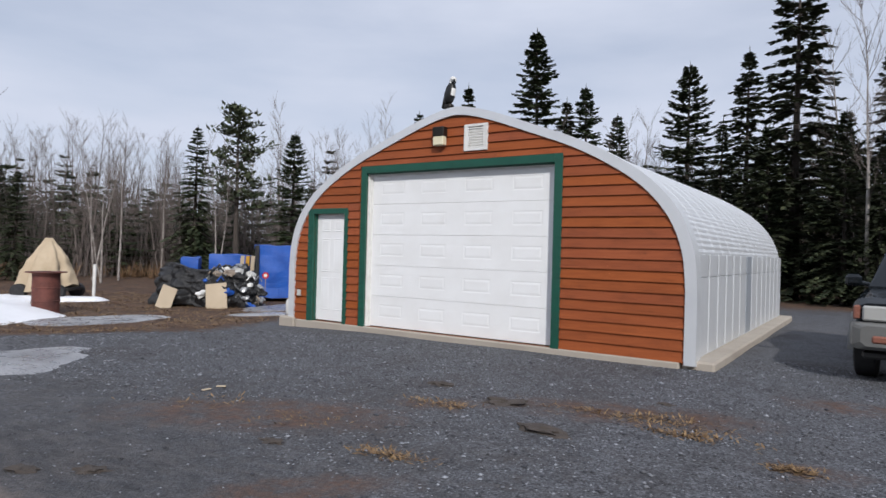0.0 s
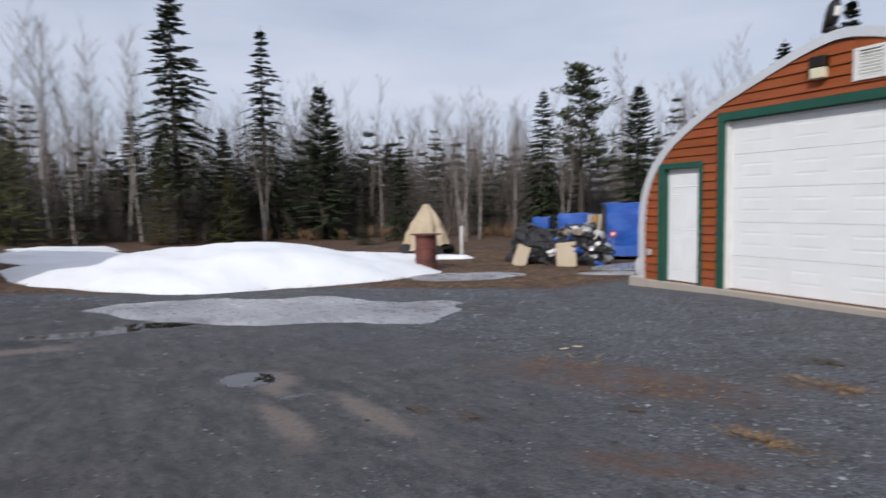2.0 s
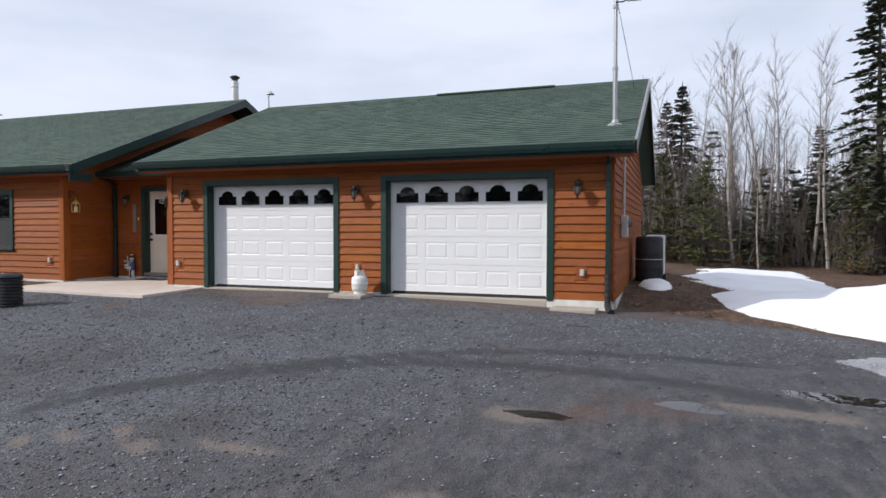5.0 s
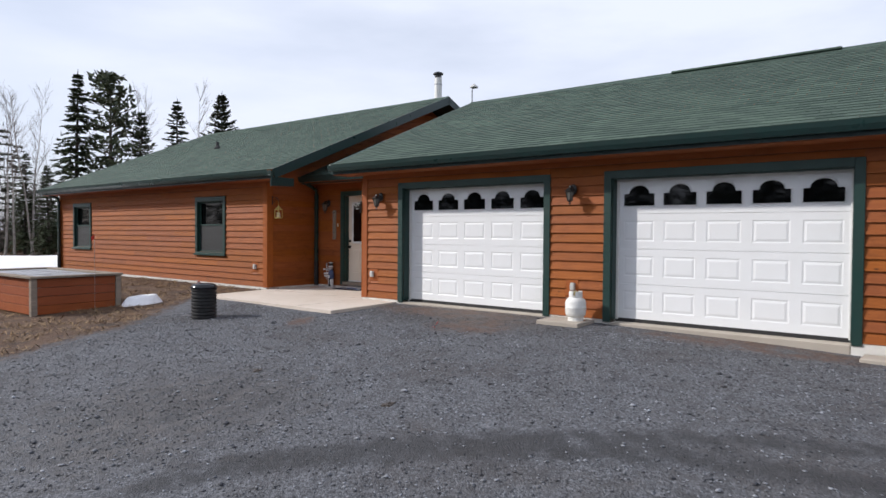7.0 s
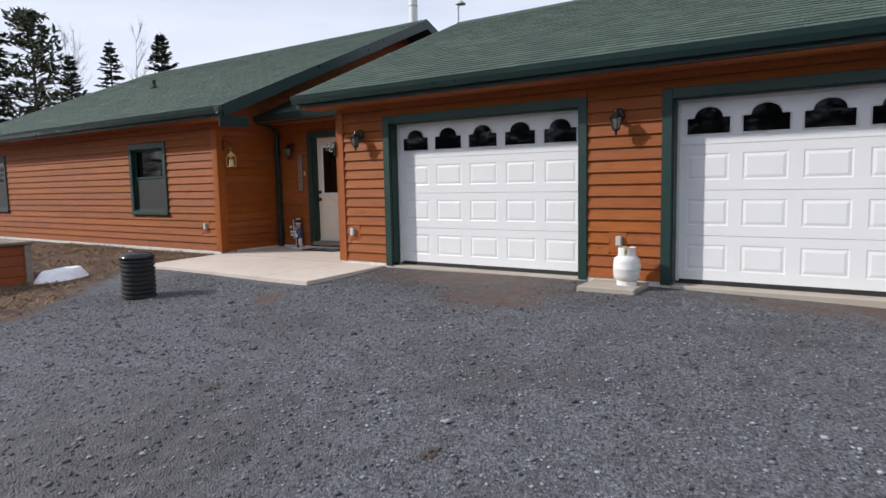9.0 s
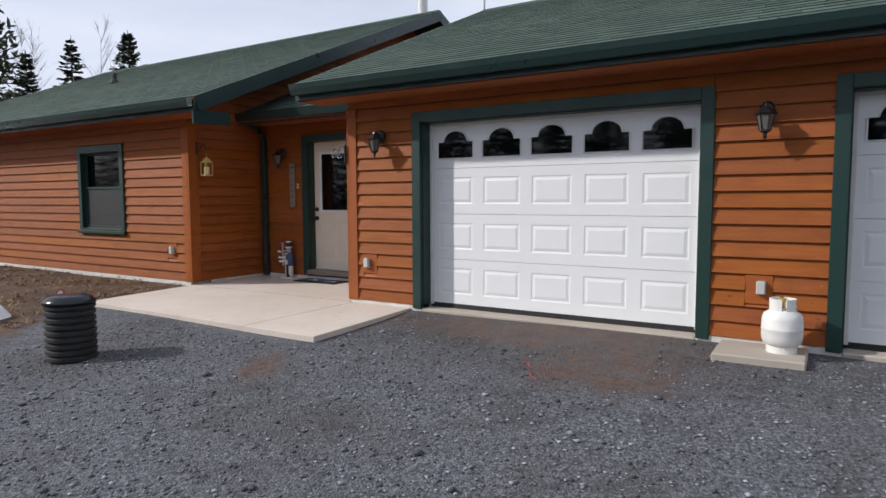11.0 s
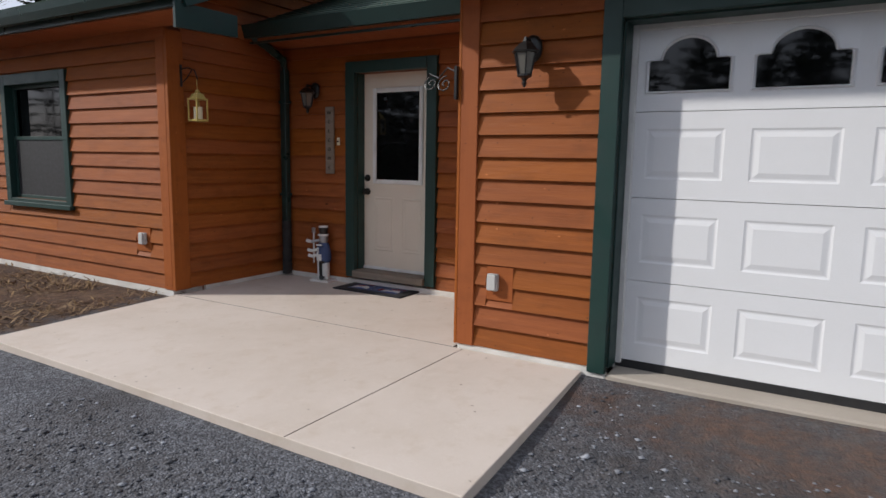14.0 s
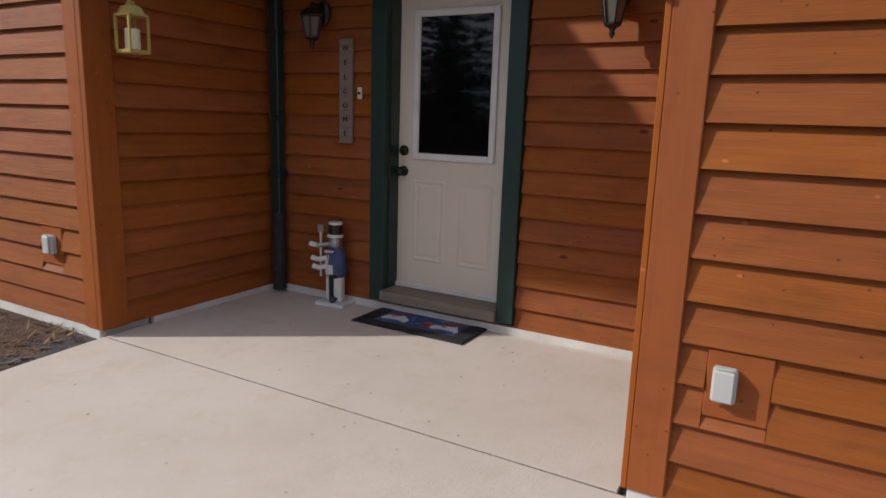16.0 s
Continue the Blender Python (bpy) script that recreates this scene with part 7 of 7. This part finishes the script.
# rusty barrel
bar = thing("rusty_barrel", pose(-13.4, 8.93, float(ground_z(-13.4, 8.93))) @ Matrix.Diagonal((0.9, 0.9, 1, 1)), "rusty red steel oil drum standing on the grass", "barrel")
bm = bmesh.new()
lathe(bm, [(0.3, 0.0), (0.305, 0.02), (0.295, 0.04), (0.295, 0.28), (0.31, 0.3), (0.295, 0.32), (0.295, 0.56), (0.31, 0.58), (0.295, 0.6), (0.295, 0.86), (0.308, 0.88), (0.3, 0.9), (0.27, 0.9), (0.27, 0.86), (0.0, 0.86)], 28)
part("drum", bm, RUST, bar, smooth=False)
part("lid_plate", tube(bmesh.new(), [(0, 0, 0.905), (0, 0, 0.925)], 0.44, 24), RUST, bar)


def drape(name, top, rim, material, m, label, category, n=90, folds=9, seed=1, rows=20, crumple=0.0):
    """Cloth hanging from a top outline to a rim outline; both give (x, y, z) for an angle."""
    rng = random.Random(seed)
    ph = [rng.uniform(0, 6.28) for k in range(4)]
    bm = bmesh.new()
    rings = []
    for r in range(rows + 1):
        f = r / rows
        ring = []
        for k in range(n):
            t = 2 * math.pi * k / n
            a, b = Vector(top(t)), Vector(rim(t))
            p = a.lerp(b, f)
            w = 0.09 * f * (math.sin(folds * t + ph[0]) + 0.6 * math.sin((folds + 4) * t + ph[1] + 2 * f))
            d = Vector((math.cos(t), math.sin(t), 0))
            crease = 0.05 * noise.noise(Vector((p.x * 5 + seed, p.y * 5, p.z * 4))) + 0.025 * noise.noise(Vector((p.x * 14, p.y * 14 + seed, p.z * 9)))
            crease += crumple * (abs(noise.noise(Vector((p.x * 3.3, p.y * 3.3 + seed, p.z * 3.3)))) + 0.6 * abs(noise.noise(Vector((p.x * 8, p.y * 8, p.z * 7 + seed)))) - 0.3)
            ring.append(bm.verts.new(p + d * (w + crease + 0.10 * math.sin(math.pi * f)) + Vector((0, 0, 0.05 * f * math.sin(5 * t + ph[2])))))
        rings.append(ring)
    for r, q in zip(rings, rings[1:]):
        for k in range(n):
            bm.faces.new((r[k], r[(k + 1) % n], q[(k + 1) % n], q[k]))
    bm.faces.new(rings[0][::-1])
    return solo(name, bm, material, m, label, category, smooth=True)


ct = (-17.3, 11.45)
drape("canvas_cover", lambda t: (0.09 * math.cos(t), 0.07 * math.sin(t), 1.66), lambda t: (0.68 * math.cos(t), 0.62 * math.sin(t), 0.28 + 0.07 * math.cos(2 * t)), CANVAS, pose(*ct, float(ground_z(*ct)), 0, 0, 30), "tan canvas cover draped to a peak over a trailer", "cover", folds=7, seed=3)
tr = thing("trailer", pose(*ct, float(ground_z(*ct)), 0, 0, 30), "low black trailer frame under the canvas cover", "trailer")
part("frame", box(-0.7, 0.7, -0.45, 0.45, 0.22, 0.3, 0.01), BLACK, tr)
for sx in (-0.5, 0.5):
    for sy in (-0.52, 0.52):
        part("wheel", tube(bmesh.new(), [(sx, sy - 0.08, 0.2), (sx, sy + 0.08, 0.2)], 0.2, 18), RUBBER, tr)
solo("white_post", tube(bmesh.new(), [(0, 0, -0.2), (0.03, 0, 0.95)], 0.045, 10), WHITE, pose(-16.6, 12.3, float(ground_z(-16.6, 12.3))), "short white post beside the canvas cover", "post")

# covered pile
pile = pose(-12.8, 12.85, float(ground_z(-13, 12.6)), 0, 0, 35)
drape("tarp_mound", lambda t: (0.95 * math.cos(t) * (1 + 0.1 * math.sin(3 * t)), 0.5 * math.sin(t), 1.02 + 0.1 * math.sin(2 * t + 1)), lambda t: (1.25 * math.cos(t), 0.8 * math.sin(t), 0.02), BLACK_TARP, pile, "stack covered with crumpled black plastic sheeting", "covered pile", n=170, folds=7, seed=5, rows=46, crumple=0.22)
for dx, dy, w, h, tilt, turn in ((-0.8, -1.2, 0.36, 0.62, -24, 22), (0.5, -1.26, 0.52, 0.66, -12, -7)):
    solo("leaning_board", box(-w / 2, w / 2, -0.02, 0.02, 0.0, h, 0.006), PLYWOOD, pile @ pose(dx, dy, -0.01, tilt, turn, turn), "pale board leaning against the covered pile", "board", "leaning boards")
rng = random.Random(8)
scrap = thing("scrap_heap", pile @ pose(0.75, -0.62, 0) @ Matrix.Diagonal((1.1, 1.1, 1.3, 1)), "heap of scrap metal and plastic beside the covered pile", "scrap")
for k in range(70):
    a, e = rng.uniform(-0.2, 3.34), rng.uniform(0.05, 1.35)
    x, y, z = 0.74 * math.cos(a) * math.cos(e), -0.46 * math.sin(a) * math.cos(e), 0.82 * math.sin(e)
    s = rng.uniform(0.035, 0.1)
    mat = (GALV_PIPE, BLACK_TARP, GREY_PLASTIC, RUBBER, PINE, GALV_PIPE, BLACK_TARP, WHITE, GALV_PIPE, BLACK_TARP, BLUE_TARP)[k % 11]
    bm = bmesh.new()
    if k % 4 == 0:
        tube(bm, [(x - s, y - 0.1, z), (x, y + s, z + 1.4 * s), (x + s, y, z + 0.3 * s)], 0.012 + 0.05 * s, 6)
    elif k % 4 == 3:
        bx(bm, -s, s, -s * 0.5, s * 0.5, -s * 0.1, s * 0.1, 0.004)
        bmesh.ops.rotate(bm, cent=(0, 0, 0), matrix=Euler((rng.uniform(-1, 1), rng.uniform(-1, 1), rng.uniform(0, 3))).to_matrix(), verts=bm.verts)
        bmesh.ops.translate(bm, vec=(x, y - 0.05, max(z, s)), verts=bm.verts)
    else:
        bmesh.ops.create_icosphere(bm, subdivisions=2, radius=s)
        for v in bm.verts:
            v.co = Vector((v.co.x * 1.3, v.co.y, max(v.co.z, -z) * 0.8)) * (1 + 0.8 * noise.noise(v.co * 14 + Vector((k, 0, 0)))) + Vector((x, y - 0.05, z))
    part("scrap_piece", bm, mat, scrap)
bm = bmesh.new()
bmesh.ops.create_icosphere(bm, subdivisions=4, radius=1.0)
for v in bm.verts:
    r = 1 + 0.35 * noise.noise(v.co * 3) + 0.2 * abs(noise.noise(v.co * 8))
    v.co = Vector((v.co.x * 0.64 * r, v.co.y * 0.36 * r, max(v.co.z, 0) * 0.7 * r))
part("heap_core", bm, BLACK_TARP, scrap)


def wrapped(m, w, d, h, label):
    ob = solo("blue_tarpaulin", bx(bmesh.new(), -w / 2, w / 2, -d / 2, d / 2, 0.12, h), BLUE_TARP, m, label, "covered pile", "blue covered stacks")
    bm = bmesh.new()
    bm.from_mesh(ob.data)
    bmesh.ops.subdivide_edges(bm, edges=bm.edges, cuts=9, use_grid_fill=True)
    for v in bm.verts:
        n3 = noise.noise_vector(v.co * 2.3 + Vector((w, d, h)))
        v.co += n3 * 0.06
    bm.to_mesh(ob.data)
    bm.free()
    return ob


wrapped(pile @ pose(1.95, 1.7, 0, 0, 0, -4), 1.7, 1.3, 1.62, "tall stack wrapped in bright blue tarpaulin")
wrapped(pile @ pose(0.3, 1.7, 0, 0, 0, 3), 1.1, 1.0, 1.32, "lower stack under a blue tarpaulin")
wrapped(pile @ pose(-0.75, 1.4, 0, 0, 0, 8), 0.5, 0.8, 1.22, "small stack under a blue tarpaulin")
for x in (1.15, 2.75):
    solo("black_strap", box(x - 0.06, x + 0.06, 0.93, 1.0, 0.1, 1.62, 0.01), BLACK_TARP, pile, "black plastic strip hanging down the blue tarpaulin", "strap", "black strips")
for x, lean, h in ((2.55, 10, 0.62), (2.85, -22, 0.6)):
    solo("leaning_stick", box(-0.03, 0.03, -0.015, 0.015, 0, h, 0.003), WHITE, pile @ pose(x, -0.1, 0, -10, lean, 0), "short white stick leaning by the scrap heap", "stick", "white sticks")
for x, mt_ in ((0.7, PLYWOOD), (0.84, YELLOW), (0.98, PLYWOOD)):
    solo("upright_plank", box(-0.05, 0.05, -0.02, 0.02, 0, 1.32, 0.004), mt_, pile @ pose(x, 0.75, 0, 4, 3, 20), "upright offcut plank behind the scrap heap", "plank", "upright planks")
sg = thing("marker_sign", pose(-11.2, 13.3, float(ground_z(-11.2, 13.3)), 0, 0, 40), "small round red and white marker on a thin stake", "sign")
part("stake", tube(bmesh.new(), [(0, 0, -0.1), (0, 0, 0.75)], 0.012, 6), PINE, sg)
part("disc", tube(bmesh.new(), [(0, -0.015, 0.8), (0, -0.005, 0.8)], 0.085, 18), RED_LENS, sg)
part("disc_centre", tube(bmesh.new(), [(0, -0.017, 0.8), (0, -0.0155, 0.8)], 0.045, 18), WHITE, sg)
jug = thing("white_jug", SH @ Matrix.Translation((-3.8, 0.25, 0.062)), "white plastic jug on the shed's curb", "jug")
bm = bmesh.new()
lathe(bm, [(0.12, 0.0), (0.13, 0.03), (0.13, 0.24), (0.1, 0.3), (0.04, 0.34), (0.04, 0.38)], 16)
part("body", bm, WHITE, jug, smooth=True)
part("cap", tube(bmesh.new(), [(0, 0, 0.38), (0, 0, 0.41)], 0.045, 12), BLUE_TARP, jug)
yf = thing("yellow_hoist", SH @ Matrix.Translation((-4.15, 1.3, -0.1)), "yellow painted steel frame leaning by the shed", "frame")
for x in (-0.09, 0.09):
    part("upright", box(x - 0.03, x + 0.03, -0.04, 0.04, 0, 1.15, 0.006), YELLOW, yf)
part("crossbar", box(-0.16, 0.16, -0.05, 0.05, 0.55, 0.66, 0.006), YELLOW, yf)
part("crossbar", box(-0.16, 0.16, -0.05, 0.05, 1.05, 1.15, 0.006), YELLOW, yf)

# ---- dark four-wheel drive parked beside the shed ----
car = thing("parked_car", pose(2.17, 9.1, float(ground_z(2.1, 9.6)), 0, 0, -13), "dark four-wheel-drive car with a grey bumper on the gravel", "car")


def loft(bm, sections):
    """A skin through outlines of (x, z) pairs at given y."""
    rings = [[bm.verts.new((x, y, z)) for x, z in o] for y, o in sections]
    n = len(rings[0])
    for r, q in zip(rings, rings[1:]):
        for k in range(n):
            bm.faces.new((r[k], r[(k + 1) % n], q[(k + 1) % n], q[k]))
    bm.faces.new(rings[0][::-1])
    bm.faces.new(rings[-1])


def hull(w, z0, z1, r=0.09):
    h = w / 2
    return [(-h + r, z0), (h - r, z0), (h, z0 + r), (h, z1 - r), (h - 0.4 * r, z1 - 0.3 * r), (h - 1.3 * r, z1), (-h + 1.3 * r, z1), (-h + 0.4 * r, z1 - 0.3 * r), (-h, z1 - r), (-h, z0 + r)]


bm = bmesh.new()
loft(bm, [(0.16, hull(1.62, 0.62, 0.96)), (0.3, hull(1.72, 0.5, 1.02)), (1.25, hull(1.76, 0.42, 1.10)), (1.6, hull(1.76, 0.42, 1.12)), (4.3, hull(1.76, 0.42, 1.14)), (4.45, hull(1.66, 0.5, 1.1))])
part("body", bm, CAR_PAINT, car, smooth=False)
bm = bmesh.new()
loft(bm, [(1.3, hull(1.62, 1.09, 1.13, 0.02)), (2.0, hull(1.38, 1.1, 1.68)), (4.1, hull(1.36, 1.1, 1.70)), (4.42, hull(1.5, 1.1, 1.2, 0.04))])
part("cabin", bm, CAR_PAINT, car)
bm = bmesh.new()
bm.faces.new([bm.verts.new(p) for p in ((-0.70, 1.36, 1.16), (0.70, 1.36, 1.16), (0.60, 1.92, 1.615), (-0.60, 1.92, 1.615))])
part("windscreen", bm, CAR_GLASS, car, "dark windscreen")
for s in (-1, 1):
    for y0, y1 in ((1.95, 2.75), (2.85, 3.7)):
        bm = bmesh.new()
        bm.faces.new([bm.verts.new(p) for p in ((s * 0.81, y0 - (0.25 if y0 < 2 else 0), 1.17), (s * 0.81, y1, 1.17), (s * 0.70, y1, 1.6), (s * 0.70, y0 + 0.08, 1.6))])
        part("side_window", bm, CAR_GLASS, car)
bm = bmesh.new()
loft(bm, [(0.0, hull(1.5, 0.46, 0.70, 0.05)), (0.05, hull(1.68, 0.42, 0.73, 0.05)), (0.32, hull(1.78, 0.40, 0.74, 0.04)), (0.5, hull(1.79, 0.5, 0.73, 0.03))])
part("bumper", bm, CAR_GREY, car, "two-tone grey front bumper")
part("lower_valance", box(-0.75, 0.75, 0.12, 0.4, 0.30, 0.40, 0.03), BLACK, car)
part("grille", box(-0.42, 0.42, 0.12, 0.17, 0.72, 0.94, 0.02), BLACK, car)
for k in range(4):
    part("grille_bar", box(-0.4, 0.4, 0.10, 0.125, 0.745 + 0.05 * k, 0.765 + 0.05 * k, 0.004), CHROME, car)
for s in (-1, 1):
    part("headlight", box(min(s * 0.44, s * 0.75), max(s * 0.44, s * 0.75), 0.11, 0.2, 0.75, 0.93, 0.02), HEAD_GLASS, car, "clear headlight")
    part("corner_lamp", box(min(s * 0.76, s * 0.85), max(s * 0.76, s * 0.85), 0.15, 0.32, 0.76, 0.93, 0.02), AMBER_LENS, car, "amber corner lamp")
    part("fog_lamp", box(min(s * 0.4, s * 0.64), max(s * 0.4, s * 0.64), -0.02, 0.05, 0.50, 0.59, 0.02), AMBER_LENS, car, "amber turn lamp")
    bm = bmesh.new()
    bx(bm, min(s * 0.9, s * 1.1), max(s * 0.9, s * 1.1), 1.42, 1.56, 1.12, 1.28, 0.04)
    tube(bm, [(s * 0.8, 1.5, 1.14), (s * 0.93, 1.5, 1.17)], 0.03, 8)
    part("mirror", bm, CAR_PAINT, car)
    for y in (0.85, 3.5):
        wheel = part("wheel", tube(bmesh.new(), [(s * 0.64, y, 0.36), (s * 0.66, y, 0.36), (s * 0.86, y, 0.36), (s * 0.88, y, 0.36)], [0.33, 0.36, 0.36, 0.33], 28), RUBBER, car)
        part("rim", tube(bmesh.new(), [(s * 0.87, y, 0.36), (s * 0.885, y, 0.36)], [0.22, 0.2], 20), GALV_PIPE, wheel)
        bm = bmesh.new()
        for k in range(12):
            t0, t1 = math.pi * k / 12, math.pi * (k + 1) / 12
            bm.faces.new([bm.verts.new((xx, y + 0.45 * math.cos(t), 0.36 + 0.45 * math.sin(t))) for xx, t in ((s * 0.86, t0), (s * 0.93, t0), (s * 0.93, t1), (s * 0.86, t1))])
        part("fender_flare", bm, CAR_GREY, car)


# ---- small things lying in the yard ----
def on_ground(x, y, lift=0.0, turn=0.0):
    return pose(x, y, float(ground_z(x, y)) + lift, 0, 0, turn)


cord = [(-11.62, -8.05), (-11.53, -8.01), (-11.46, -7.94), (-11.38, -7.91), (-11.29, -7.85), (-11.21, -7.82), (-11.16, -7.75)]
solo("red_cord", tube(bmesh.new(), [(x, y, float(ground_z(x, y)) + 0.006) for x, y in cord], 0.003, 6), RED_LENS, I4, "short piece of red cord on the gravel", "cord")
solo("twig", tube(bmesh.new(), [(x, y, float(ground_z(x, y)) + 0.008) for x, y in ((-11.13, -2.13), (-11.12, -2.0), (-11.07, -1.9), (-11.09, -1.77))], [0.008, 0.007, 0.005, 0.003], 6), BARK, I4, "thin dark twig on the gravel", "twig")
rng = random.Random(31)
for x, y, r in ((-2.76, 6.63, 0.11), (-1.84, 6.25, 0.16), (-1.23, 5.49, 0.16), (-3.64, 3.15, 0.09), (-4.05, 2.93, 0.08), (-3.02, 4.22, 0.08), (-8.08, -5.8, 0.06), (-8.13, -7.81, 0.06), (-0.45, 7.0, 0.06)):
    bm = bmesh.new()
    bmesh.ops.create_icosphere(bm, subdivisions=3, radius=1.0)
    o = Vector((rng.uniform(0, 50), 0, 0))
    for v in bm.verts:
        k = 1 + 0.7 * noise.noise(v.co * 1.7 + o) + 0.35 * noise.noise(v.co * 5 + o)
        v.co = Vector((v.co.x * r * 1.3 * k, v.co.y * r * 0.7 * k, max(v.co.z, -0.1) * r * 0.28 * k))
    solo("mud_clod", bm, BARK, on_ground(x, y, 0.0, rng.uniform(-15, 25)), "dark lump of bark and mud on the gravel", "clod", "dark clods on the gravel")
for x, y in ((-4.72, 5.17), (-4.71, 5.36)):
    solo("pale_chip", box(-0.05, 0.05, -0.02, 0.02, 0.0, 0.012, 0.004), PLYWOOD, on_ground(x, y, 0.004, rng.uniform(0, 90)), "pale splinter of board on the gravel", "wood chip", "pale chips")
